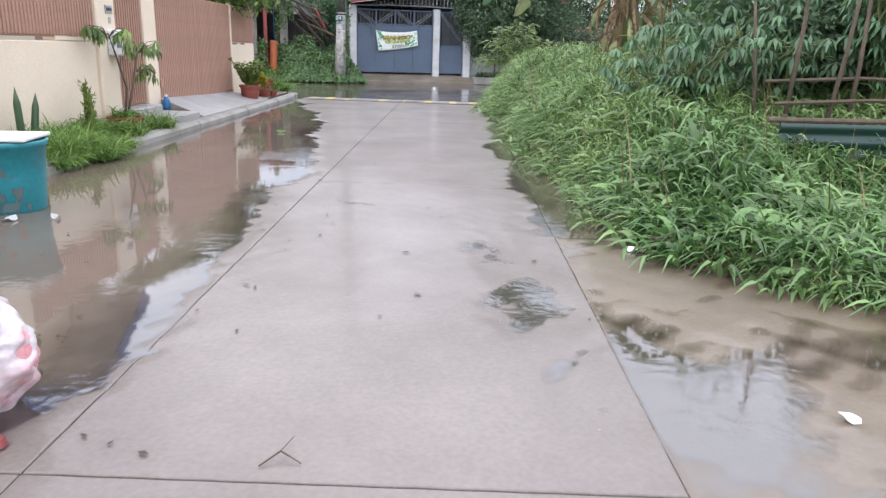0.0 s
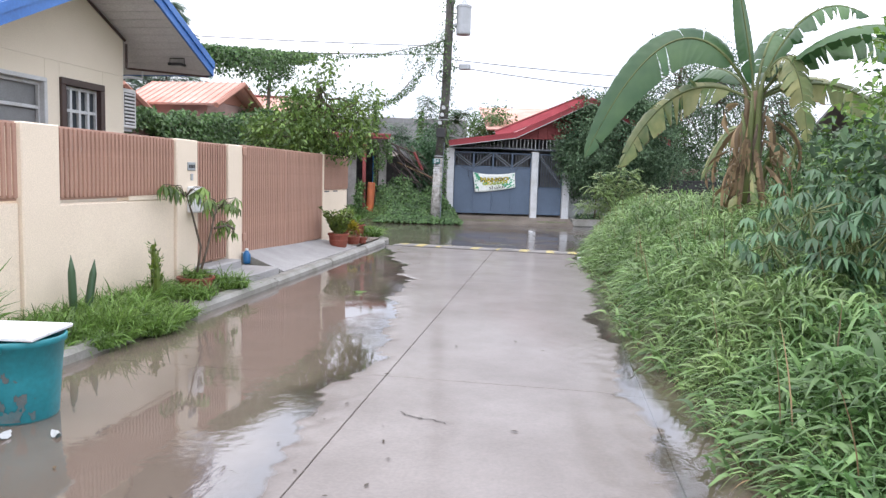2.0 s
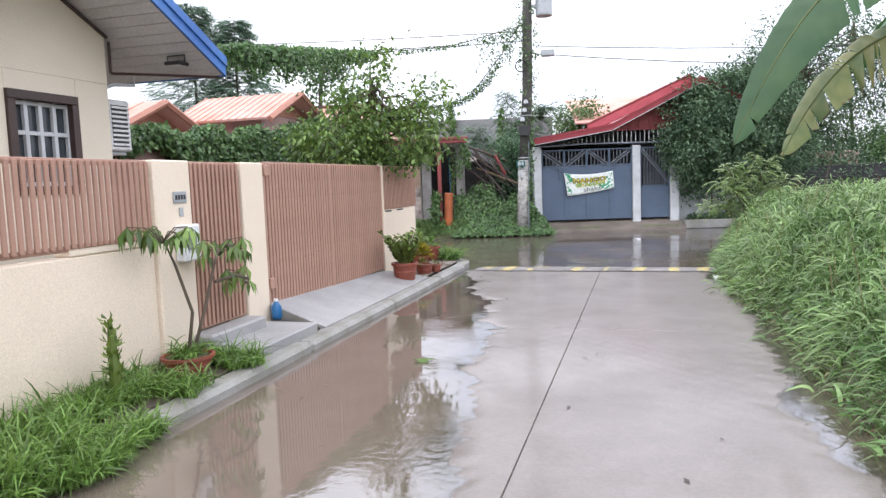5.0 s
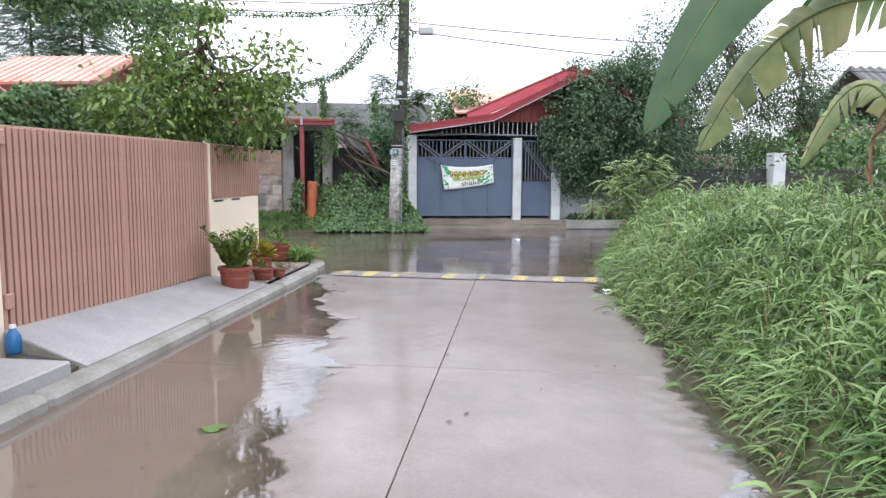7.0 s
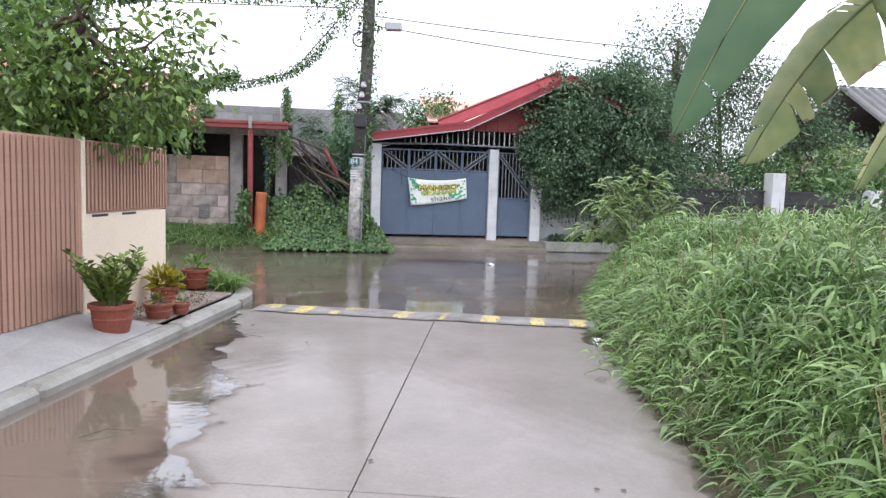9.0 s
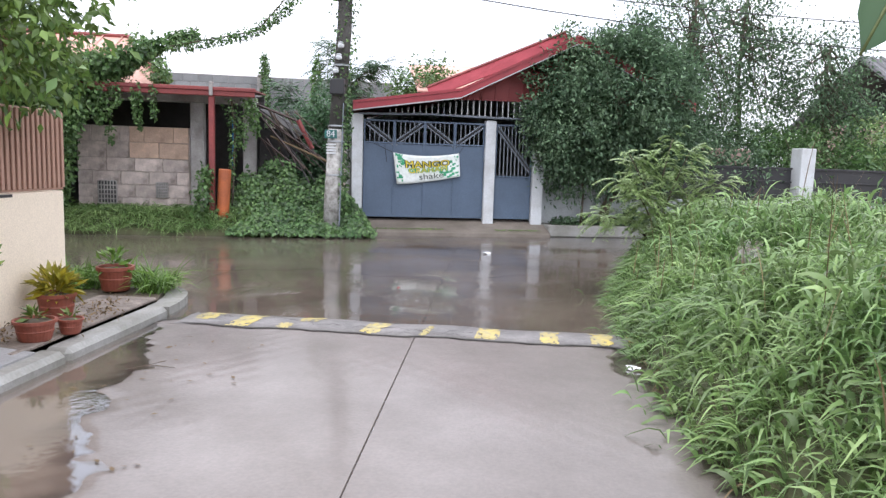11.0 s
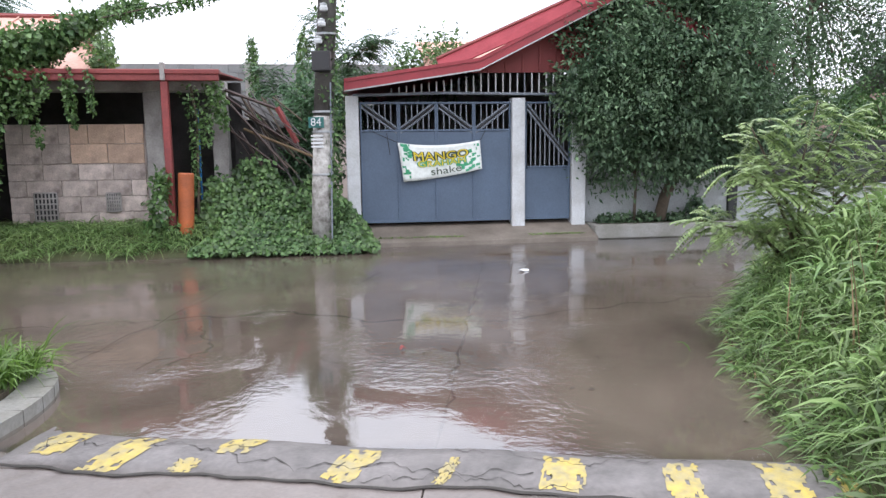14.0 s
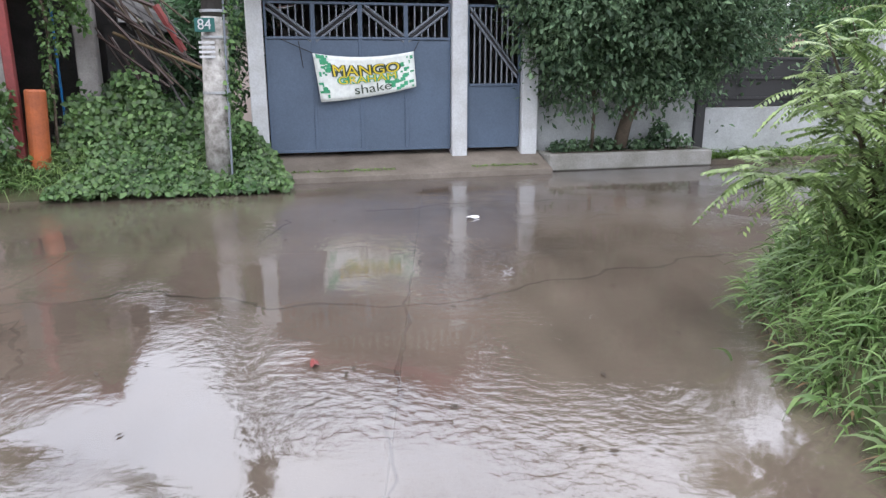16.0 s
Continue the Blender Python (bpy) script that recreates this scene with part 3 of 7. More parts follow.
def on_hump(x, f):
    """A point on the hump's surface: x across the lane, f from its near to its far foot."""
    fi = min(max((x + 2.2) / 4.25 * (hn - 1), 0), hn - 1.001)
    i0, k0 = int(fi), min(int(1 + 3.6 * f), 4)
    u, w = fi - i0, 1 + 3.6 * f - k0
    p = [np.array(hv[(i0 + i) * 6 + k0 + k]) for k in (0, 1) for i in (0, 1)]
    return (p[0] * (1 - u) + p[1] * u) * (1 - w) + (p[2] * (1 - u) + p[3] * u) * w


RS = np.random.default_rng(21)
for x, wide, f0, f1, lean in ((-1.98, 0.22, 0.30, 0.95, 0.05), (-1.62, 0.20, 0.0, 0.8, 0.16), (-1.08, 0.19, 0.45, 0.9, 0.14), (-1.2, 0.13, 0.0, 0.34, 0.06), (-0.42, 0.18, 0.0, 0.75, 0.14), (0.06, 0.07, 0.0, 0.55, 0.12), (0.62, 0.20, 0.05, 0.75, 0.05), (1.16, 0.17, 0.0, 0.7, 0.04), (1.62, 0.20, 0.0, 0.78, 0.02), (1.9, 0.13, 0.0, 0.7, 0.0)):
    na, nb = 16, 12
    ok = np.zeros((na, nb), bool)
    ph = RS.uniform(0, 6.28, 5)
    for i in range(na):
        for j in range(nb):
            rim = min(i, na - 1 - i) / 4 + 0.0, min(j, nb - 1 - j) / 3
            wear = math.sin(1.1 * i + 0.7 * j + ph[0]) + math.sin(0.6 * i - 1.3 * j + ph[1]) + 0.8 * math.sin(2.1 * i + ph[2]) * math.sin(1.9 * j + ph[3]) + RS.normal(0, 0.35)
            ok[i, j] = wear + 1.6 * min(1, rim[0]) + 1.3 * min(1, rim[1]) > 0.9
    best, seen = [], set()
    for start in ((i, j) for i in range(na) for j in range(nb)):
        if not ok[start] or start in seen:
            continue
        group, todo = [], [start]
        seen.add(start)
        while todo:
            i, j = todo.pop()
            group.append((i, j))
            for c in ((i + 1, j), (i - 1, j), (i, j + 1), (i, j - 1)):
                if 0 <= c[0] < na and 0 <= c[1] < nb and ok[c] and c not in seen:
                    seen.add(c)
                    todo.append(c)
        best = max(best, group, key=len)
    ids, sv, sq = {}, [], []
    for i, j in best:
        ring = []
        for c in ((i, j), (i + 1, j), (i + 1, j + 1), (i, j + 1)):
            if c not in ids:
                ids[c] = len(sv)
                f = f0 + (f1 - f0) * c[1] / nb
                p = on_hump(x + wide * (c[0] / na - 0.5) + lean * f + RS.normal(0, 0.004), min(max(f + RS.normal(0, 0.012), 0), 1))
                sv.append((p[0], p[1], p[2] + 0.0035))
            ring.append(ids[c])
        sq.append(tuple(ring))
    part("stripe", (np.array(sv), np.array(sq)), YELLOW, hump, "flaking yellow paint stripe", smooth=True)
for x0, x1, f in ((-2.1, -0.9, 0.62), (-1.0, 0.5, 0.35), (0.1, 1.3, 0.72), (-0.3, 0.7, 0.15)):
    cv2 = []
    for k in range(46):
        x = x0 + (x1 - x0) * k / 45
        g = min(max(f + 0.08 * math.sin(7 * x + f * 9) + 0.06 * math.sin(23 * x) + RS.normal(0, 0.035), 0.02), 0.98)
        w = 0.009 * abs(math.sin(k * 1.3)) * abs(math.sin(k * 0.41 + f * 5)) + 0.002
        for sg in (-1, 1):
            p = on_hump(x, min(max(g + sg * w, 0), 1))
            cv2.append((p[0], p[1], p[2] + 0.0042))
    part("crack", (np.array(cv2), np.array([(2 * k, 2 * k + 2, 2 * k + 3, 2 * k + 1) for k in range(45)])), BLACKGAP, hump, "dark crack in the hump")

# ---- left verge: kerb, yards, ramps ----
yard = Shape().prism([(-40, -6), (-2.62, -6), (-2.62, 16.2), (-2.8, 16.75), (-3.2, 17.0), (-16, 13.9), (-40, 13.9)], -0.3, 0.10)
solid("yard_ground", yard, SOIL, "raised wet soil behind the kerb", "ground", "structure")
kerb = thing("kerb", "grey rounded concrete kerb stained with wet moss", "kerb", kind="structure")
path = [(-2.5, y) for y in (-6, -3, 0, 2.5, 5, 7.4, 9.8, 12.2, 14.4, 16.0)]
for (xa, ya), (xb, yb) in zip(path, path[1:]):
    part("kerb_stone", Shape().box(-2.62, -2.40, ya + 0.004, yb - 0.004, -0.08, 0.10 + 0.012 * math.sin(3 * ya), 0.04), CURB, kerb)
bend = [(-2.51 - 0.42 * (1 - math.cos(a)), 16.0 + 0.95 * math.sin(a)) for a in np.linspace(0, 1.45, 7)]
for k, ((xa, ya), (xb, yb)) in enumerate(zip(bend, bend[1:])):
    d = Vector((xb - xa, yb - ya)).normalized()
    nn = Vector((-d.y, d.x)) * 0.11
    part("kerb_stone", Shape().prism([(xa - nn.x, ya - nn.y), (xb - nn.x, yb - nn.y), (xb + nn.x, yb + nn.y), (xa + nn.x, ya + nn.y)], -0.08, 0.08), CURB, kerb)
turn = math.atan(SLOPE)
part("kerb_stone", Shape().box(-12, 0, -0.22, 0, -0.08, 0.12, 0.03), CURB, kerb, at=pose(-2.95, 17.02, 0, 0, 0, math.degrees(turn)))

ramp_gate = Shape().add([(-2.555, 10.42, 0.104), (-2.555, 14.25, 0.104), (-3.24, 14.05, 0.24), (-3.24, 10.42, 0.36), (-2.555, 10.42, -0.1), (-2.555, 14.25, -0.1), (-3.24, 14.05, -0.1), (-3.24, 10.42, -0.1)],
                        [(0, 1, 2, 3), (0, 3, 7, 4), (1, 5, 6, 2), (0, 4, 5, 1), (2, 6, 7, 3)])
solid("driveway_ramp", ramp_gate, RAMP, "damp grey concrete ramp before the sliding gate", "ramp", "structure")
solid("gate_step", Shape().box(-3.16, -2.56, 9.0, 10.25, 0.02, 0.19, 0.012), RAMP, "flat grey concrete slab before the small gate", "step", "structure")
solid("door_step", Shape().box(-3.24, -3.0, 9.05, 10.0, 0.1, 0.30, 0.02), RAMP, "low concrete step under the small gate", "step", "structure")

# ---- cream perimeter fence ----
XF = -3.22


def slat_panel(parent, y0, y1, z0, z1, pitch=0.063, wide=0.037, rail=True, back=False):
    n = int((y1 - y0) / pitch)
    step = (y1 - y0) / n
    me = to_mesh("slat", Shape().box(-0.012, 0.012, -wide / 2, wide / 2, z0, z1, 0.004), BROWN)
    for i in range(n):
        ob = new("slat", me)
        ob.parent = parent
        ob.location = (XF, y0 + (i + 0.5) * step, 0)
    if rail:
        for zr in (z0 - 0.02, z1 - 0.03):
            part("rail", Shape().box(XF - 0.045, XF - 0.013, y0, y1, zr, zr + 0.045, 0.004), BROWN, parent)
    if back:
        # recessed sheet; the gaps' shade is put into its darker brown
        part("backing_sheet", Shape().box(XF - 0.06, XF - 0.047, y0, y1, z0, z1, 0.002), BROWNSHADE, parent)


wall_fence = thing("fence_wall", "cream rendered perimeter wall with square posts", "wall", kind="structure")
part("wall", Shape().box(XF - 0.16, XF - 0.01, -6, 6.2, -0.2, 1.18, 0.012), CREAM, wall_fence)
part("wall", Shape().box(XF - 0.16, XF - 0.01, 6.66, 8.66, -0.2, 1.15, 0.012), CREAM, wall_fence)
part("wall_ledge", Shape().box(XF - 0.15, XF - 0.004, 7.75, 8.64, 1.152, 1.205, 0.008), CREAM, wall_fence)
part("wall", Shape().box(XF - 0.16, XF - 0.01, 14.02, 15.72, -0.2, 1.17, 0.012), CREAM, wall_fence)
part("wall", Shape().box(XF - 5.5, XF - 0.17, 15.56, 15.72, -0.2, 1.85, 0.012), CREAM, wall_fence)
for y0, y1 in ((6.2, 6.66), (8.66, 9.15), (10.0, 10.42)):
    part("post", Shape().box(XF - 0.22, XF + 0.03, y0, y1, -0.2, 1.86, 0.012), CREAM, wall_fence)
for y in (14.2, 14.75):
    part("vent_hole", Shape().box(XF - 0.02, XF - 0.006, y, y + 0.28, 1.14, 1.165, 0.003), DARK, wall_fence)
for label, y0, y1, z0, z1 in (("brown vertical slat screen above the cream wall", -5.9, 3.38, 1.22, 1.84), ("brown vertical slat screen above the cream wall", 3.4, 6.18, 1.22, 1.84), ("brown vertical slat screen between cream posts", 6.68, 8.64, 1.21, 1.84), ("short brown slat screen above the end wall", 14.02, 15.72, 1.2, 1.86)):
    screen = thing("fence_screen", label, "fence", group="slat screens on the wall")
    slat_panel(screen, y0, y1, z0, z1, 0.063 if y0 > 0 else 0.13, 0.037 if y0 > 0 else 0.075, back=y0 > 10 or y0 < 0)
small_gate = thing("small_gate", "narrow brown slatted pedestrian gate, closed", "gate")
slat_panel(small_gate, 9.17, 9.98, 0.33, 1.84, back=True)
big_gate = thing("sliding_gate", "wide brown slatted sliding gate, closed", "gate")
slat_panel(big_gate, 10.5, 13.96, 0.27, 1.86, pitch=0.07, wide=0.05, back=True)
for y in (10.45, 12.1, 13.95):
    part("gate_stile", Shape().box(XF - 0.03, XF + 0.02, y - 0.025, y + 0.025, 0.26, 1.86, 0.006), BROWN, big_gate)
part("post", Shape().box(XF - 0.05, XF + 0.03, 13.985, 14.045, 0.2, 1.9, 0.008), CREAM, wall_fence, "slim cream gate post")
for z in (1.72, 0.5):
    part("hinge", Shape().box(XF + 0.02, XF + 0.05, 10.43, 10.52, z, z + 0.12, 0.01), BROWN, big_gate, "brown steel bracket")

# ---- cream house with blue gable ----
house = thing("house", "cream bungalow with a blue-edged gable and white soffit", "house")
XH = -4.8
WT = 0.18


def gable(y):
    return 3.85 - 0.47 * abs(y - 9.02)


def wall_piece(y0, y1, z0, z1):
    part("wall", Shape().box(XH - WT, XH, y0, y1, z0, z1, 0.004), CREAMH, house)


wall_piece(-3, 7.15, 0, 3.0)
wall_piece(7.15, 8.55, 0, 1.55)
wall_piece(7.15, 8.55, 2.52, 2.75)
wall_piece(8.55, 8.8, 0, 2.75)
wall_piece(8.8, 9.64, 0, 1.6)
wall_piece(8.8, 9.64, 2.57, 2.75)
wall_piece(9.64, 10.1, 0, 2.75)
top = Shape()
prof = [(7.15, 2.752), (10.1, 2.752), (10.1, gable(10.1) - 0.1), (9.02, gable(9.02) - 0.1), (7.15, gable(7.15) - 0.1)]
k = len(prof)
top.add([(XH, y, z) for y, z in prof] + [(XH - WT, y, z) for y, z in prof], [tuple(range(k)), tuple(range(k, 2 * k))[::-1]] + [(i, i + k, (i + 1) % k + k, (i + 1) % k) for i in range(k)])
part("gable_wall", top, CREAMH, house)
part("side_wall", Shape().box(-12, XH - WT - 0.002, 9.92, 10.1, 0, 3.1, 0.004), CREAMH, house)
for s, y_end in ((1, 10.95), (-1, 6.6)):
    ya, yb = 9.02, y_end
    xo = -3.92
    za, zb = gable(ya), gable(yb)
    c = [(xo, ya, za + 0.12), (xo, yb, zb + 0.12), (-12, yb, zb + 0.12), (-12, ya, za + 0.12)]
    part("roof", Shape().slab(c if s < 0 else c[::-1], 0.03), BLUE, house, "blue corrugated roof sheet")
    f = Shape()
    f.add([(xo + dx, y, z + dz) for dx in (0, 0.03) for y, z, dz in ((ya, za, 0.13), (yb, zb, 0.13), (yb, zb, -0.06), (ya, za, -0.06))],
          [(0, 1, 2, 3), (7, 6, 5, 4), (0, 4, 5, 1), (1, 5, 6, 2), (2, 6, 7, 3), (3, 7, 4, 0)])
    part("fascia", f, BLUE, house, "bright blue fascia board")
    f2 = Shape()
    f2.add([(xo + dx, y, z + dz) for dx in (0.03, 0.05) for y, z, dz in ((ya, za, 0.15), (yb, zb, 0.15), (yb, zb, 0.05), (ya, za, 0.05))],
           [(0, 1, 2, 3), (7, 6, 5, 4), (0, 4, 5, 1), (1, 5, 6, 2), (2, 6, 7, 3), (3, 7, 4, 0)])
    part("roof_trim", f2, BLUE, house, "blue metal edge flashing")
    part("eave_board", Shape().box(-12, xo, yb - 0.015 if s > 0 else yb - 0.02, yb + 0.02, zb - 0.06, zb + 0.13, 0.004), BLUE, house)
    n = 13
    for i in range(n):
        y0, y1 = ya + (yb - ya) * i / n, ya + (yb - ya) * (i + 1) / n
        g = 0.012 * s
        z0, z1 = gable(y0) - 0.05, gable(y1) - 0.05
        q = Shape().add([(x, y, z + d) for d in (0, 0.015) for x, y, z in ((xo, y0 + g, z0), (xo, y1 - g, z1), (-6.2, y1 - g, z1), (-6.2, y0 + g, z0))],
                        [(0, 1, 2, 3), (7, 6, 5, 4), (0, 4, 5, 1), (1, 5, 6, 2), (2, 6, 7, 3), (3, 7, 4, 0)])
        part("soffit_board", q, SOFFIT, house)
part("soffit_edge", Shape().tube([(XH + 0.02, 9.02, gable(9.02) - 0.1), (XH + 0.02, 10.12, gable(10.12) - 0.09)], 0.018, 6), DARKWOOD, house)
for a, b in (((XH + 0.03, 10.13, 3.2), (XH + 0.03, 10.13, 2.87)), ((XH + 0.03, 10.13, 2.87), (-3.95, 10.9, 2.87))):
    part("trim_bar", Shape().tube([a, b], 0.016, 6), DARKWOOD, house)


def window(parent, y0, y1, z0, z1, frame_mat, sash_mat, pane_mat, bars):
    w = new("window")
    w.parent = parent
    fr = 0.085 if frame_mat is DARKWOOD else 0.05
    for a, b, c, d in ((y0, y1, z1 - fr, z1), (y0, y1, z0, z0 + fr), (y0, y0 + fr, z0 + fr, z1 - fr), (y1 - fr, y1, z0 + fr, z1 - fr)):
        part("window_frame", Shape().box(XH - 0.1, XH + 0.035, a, b, c, d, 0.006), frame_mat, w)
    part("pane", Shape().box(XH - 0.09, XH - 0.08, y0 + fr, y1 - fr, z0 + fr, z1 - fr, 0.001), pane_mat, w)
    for i in range(bars + 1):
        y = y0 + fr + (y1 - y0 - 2 * fr) * i / bars
        part("mullion", Shape().box(XH - 0.075, XH - 0.035, y - 0.022, y + 0.022, z0 + fr, z1 - fr, 0.003), sash_mat, w)
    for z in (z0 + fr + 0.02, z1 - fr - 0.3, z1 - fr - 0.022):
        part("mullion", Shape().box(XH - 0.073, XH - 0.04, y0 + fr, y1 - fr, z - 0.02, z + 0.02, 0.003), sash_mat, w)


window(house, 8.8, 9.64, 1.6, 2.57, DARKWOOD, WHITE, PANE, 4)
window(house, 7.15, 8.55, 1.55, 2.52, WHITE, WHITE, SCREEN, 1)
light = thing("floodlight", "small black floodlight under the white soffit", "lamp", pose(-4.25, 10.55, 3.03))
part("housing", Shape().box(-0.1, 0.1, -0.09, 0.09, -0.06, -0.02, 0.01), DARK, light)
part("lens", Shape().box(-0.08, 0.08, -0.07, 0.07, -0.066, -0.059, 0.002), PLASTICWHITE, light)
part("bracket", Shape().tube([(-0.11, 0, -0.04), (-0.11, 0, 0.05), (0.11, 0, 0.05), (0.11, 0, -0.04)], 0.008, 6), DARK, light)
ac = thing("air_conditioner", "white wall-mounted air conditioner with a dark grille", "air conditioner", pose(-4.95, 10.1, 2.05))
part("casing", Shape().box(-0.3, 0.12, 0.02, 0.36, 0, 0.56, 0.02), PLASTICWHITE, ac)
part("grille", Shape().box(0.12, 0.128, 0.06, 0.3, 0.05, 0.5, 0.002), DARK, ac)
for i in range(9):
    part("louvre", Shape().box(0.125, 0.14, 0.05, 0.31, 0.06 + i * 0.05, 0.085 + i * 0.05, 0.003), PLASTICWHITE, ac)
part("bracket", Shape().box(-0.28, 0.08, -0.01, 0.3, -0.04, -0.002, 0.005), STEEL, ac)
part("pipe", Shape().tube([(0.05, 0.02, 0.66), (0.1, 0.15, 0.72), (0.25, 0.3, 0.72), (0.25, 0.3, 0.85)], 0.02, 8), WHITE, ac)

# ---- gate house across the street ----
GO = pose(-2.14, 24.42, 0, 0, 0, math.degrees(turn))
gh = thing("gate_house", "white-posted garage front with a red metal roof", "house", GO)
for s0, s1, h in ((-0.23, -0.01, 2.47), (2.61, 2.84, 2.44), (3.69, 3.94, 2.45)):
    part("post", Shape().box(s0, s1, -0.06, 0.2, 0.0, h, 0.012), WHITE, gh)
gate = thing("garage_gate", "blue-grey steel double gate with barred top and diagonal braces, closed", "gate", GO)
for i in range(4):
    a, b = 0.01 + 0.648 * i, 0.01 + 0.648 * (i + 1)
    part("gate_panel", Shape().box(a + 0.003, b - 0.003, 0.03, 0.05, 0.34, 1.88, 0.004), GREY, gate)
    part("stile", Shape().box(a - 0.002, a + 0.03, 0.018, 0.062, 0.335, 2.38, 0.004), GREY, gate)
    part("stile", Shape().box(b - 0.032, b, 0.016, 0.06, 0.335, 2.38, 0.004), GREY, gate)
    for k in range(1, 6):
        x = a + 0.03 + (b - a - 0.06) * k / 6
        part("bar", Shape().box(x - 0.009, x + 0.009, 0.03, 0.05, 1.9, 2.34, 0.003), BARGREY, gate)
    z0, z1 = (2.33, 1.9) if i % 2 == 0 else (1.9, 2.33)
    part("brace_plate", Shape().tube([(a + 0.06, 0.042, z0 + (0.02 if z0 < z1 else -0.02)), (b - 0.06, 0.042, z1 - (0.02 if z0 < z1 else -0.02))], 0.034, 4), DARK, gate, "dark diagonal brace")
    for off in (-0.05, 0.05):
        part("brace", Shape().tube([(a + 0.03, 0.035, z0 + off * (0.9 if z0 < z1 else -0.9)), (b - 0.03, 0.035, z1 + off * (0.9 if z0 < z1 else -0.9))], 0.016, 5), BARGREY, gate)
for z in (1.885, 2.345, 0.335):
    part("rail", Shape().box(0.012, 2.6, 0.012, 0.066, z, z + 0.035, 0.004), GREY, gate)
pgate = thing("entry_gate", "narrow blue-grey steel entry gate with upright bars, closed", "gate", GO)
part("gate_panel", Shape().box(2.86, 3.675, 0.03, 0.05, 0.34, 1.24, 0.004), GREY, pgate)
for x in (2.855, 3.645):
    part("stile", Shape().box(x, x + 0.03, 0.018, 0.062, 0.335, 2.38, 0.004), GREY, pgate)
for z in (0.335, 1.24, 2.345):
    part("rail", Shape().box(2.887, 3.643, 0.012, 0.066, z, z + 0.035, 0.004), GREY, pgate)
for k in range(1, 9):
    x = 2.88 + 0.76 * k / 9
    part("bar", Shape().box(x - 0.01, x + 0.01, 0.03, 0.05, 1.275, 2.345, 0.003), BARGREY, pgate)
part("brace_plate", Shape().tube([(2.92, 0.03, 2.265), (3.6, 0.03, 1.445)], 0.036, 4), DARK, pgate, "dark diagonal brace")
for o in (0, 0.09):
    part("brace", Shape().tube([(2.89, 0.02, 2.34 - o), (3.63, 0.02, 1.45 - o)], 0.018, 5), BARGREY, pgate)
part("lintel_pipe", Shape().tube([(-0.1, 0.05, 2.49), (1.4, 0.05, 2.53), (3.9, 0.05, 2.5)], 0.025, 8), BARGREY, gh)


def rake(s):
    return float(np.interp(s, [-0.24, 1.97, 4.44, 7.2], [2.5, 2.84, 4.06, 2.75]))


for i in range(27):
    s = 0.55 + i * 0.128
    if rake(s) - 0.03 > 2.56:
        part("transom_bar", Shape().box(s - 0.012, s + 0.012, 0.04, 0.06, 2.51, min(rake(s) - 0.02, 2.93), 0.003), WHITE if i % 9 else BARGREY, gh)
pro = [(1.9, 2.86), (6.6, 2.9), (4.44, 4.02)]
part("gable_sheet", Shape().add([(s, y, z) for y in (0.0, 0.03) for s, z in pro], [(0, 1, 2), (5, 4, 3), (0, 3, 4, 1), (1, 4, 5, 2), (2, 5, 3, 0)]), REDDARK, gh, "dark red gable sheet")
for i in range(14):
    s = 2.2 + i * 0.3
    if s < 6.4:
        part("gable_batten", Shape().box(s - 0.012, s + 0.012, -0.016, -0.002, 2.88, min(rake(s), rake(s)) - 0.05, 0.003), REDDARK, gh)
segs = [(-0.24, 1.97), (1.97, 4.44), (4.44, 7.2)]
for a, b in segs:
    za, zb = rake(a), rake(b)
    for nm, d0, d1, y0, y1, mt in (("fascia", 0.03, 0.19, -0.43, -0.40, RED), ("drip_edge", 0.01, 0.032, -0.435, -0.405, OLDWHITE), ("ridge_trim", 0.16, 0.215, -0.45, -0.25, RED)):
        part(nm, Shape().add([(s, y, z + d) for y in (y0, y1) for s, z, d in ((a, za, d0), (b, zb, d0), (b, zb, d1), (a, za, d1))],
                             [(0, 1, 2, 3), (7, 6, 5, 4), (0, 4, 5, 1), (1, 5, 6, 2), (2, 6, 7, 3), (3, 7, 4, 0)]), mt, gh)
    n = 12
    rv, rq = [], []
    cols = 41
    for i in range(cols):
        y = -0.4 + 6.5 * i / (cols - 1)
        for s, z in ((a, za), (b, zb)):
            for d in (0.17, 0.15):
                rv.append((s, y, z + d + 0.012 * (i % 2)))
    for i in range(cols - 1):
        rq += [(i * 4, i * 4 + 2, i * 4 + 6, i * 4 + 4), (i * 4 + 1, i * 4 + 5, i * 4 + 7, i * 4 + 3)]
    part("roof_sheet", (np.array(rv), np.array(rq)), RED, gh, "ribbed red roof sheet")
part("upper_roof", Shape().slab([(1.75, 5.0, 3.5), (5.2, 5.0, 3.6), (5.2, 9, 4.8), (1.9, 9, 4.72)], 0.05), ORANGEROOF, gh, "faded salmon roof behind")
part("lapped_roof", Shape().slab([(1.35, -0.385, rake(1.35) + 0.1), (4.3, -0.385, rake(4.3) + 0.1), (4.25, -0.12, 4.36), (1.3, -0.12, 3.06)], 0.02), REDMATT, gh, "upper lap of the red roof")
part("upper_trim", Shape().tube([(1.3, -0.12, 3.07), (4.25, -0.12, 4.37)], 0.035, 6), REDOLD, gh)
part("side_wall", Shape().box(-0.2, -0.05, 0.2, 6, 0, 2.5, 0.01), OLDWHITE, gh)
part("side_wall", Shape().box(6.9, 7.05, 0.4, 6, 0, 2.7, 0.01), OLDWHITE, gh)
part("back_wall", Shape().box(-0.2, 7.05, 6.0, 6.15, 0, 2.7, 0.01), COLUMN, gh)
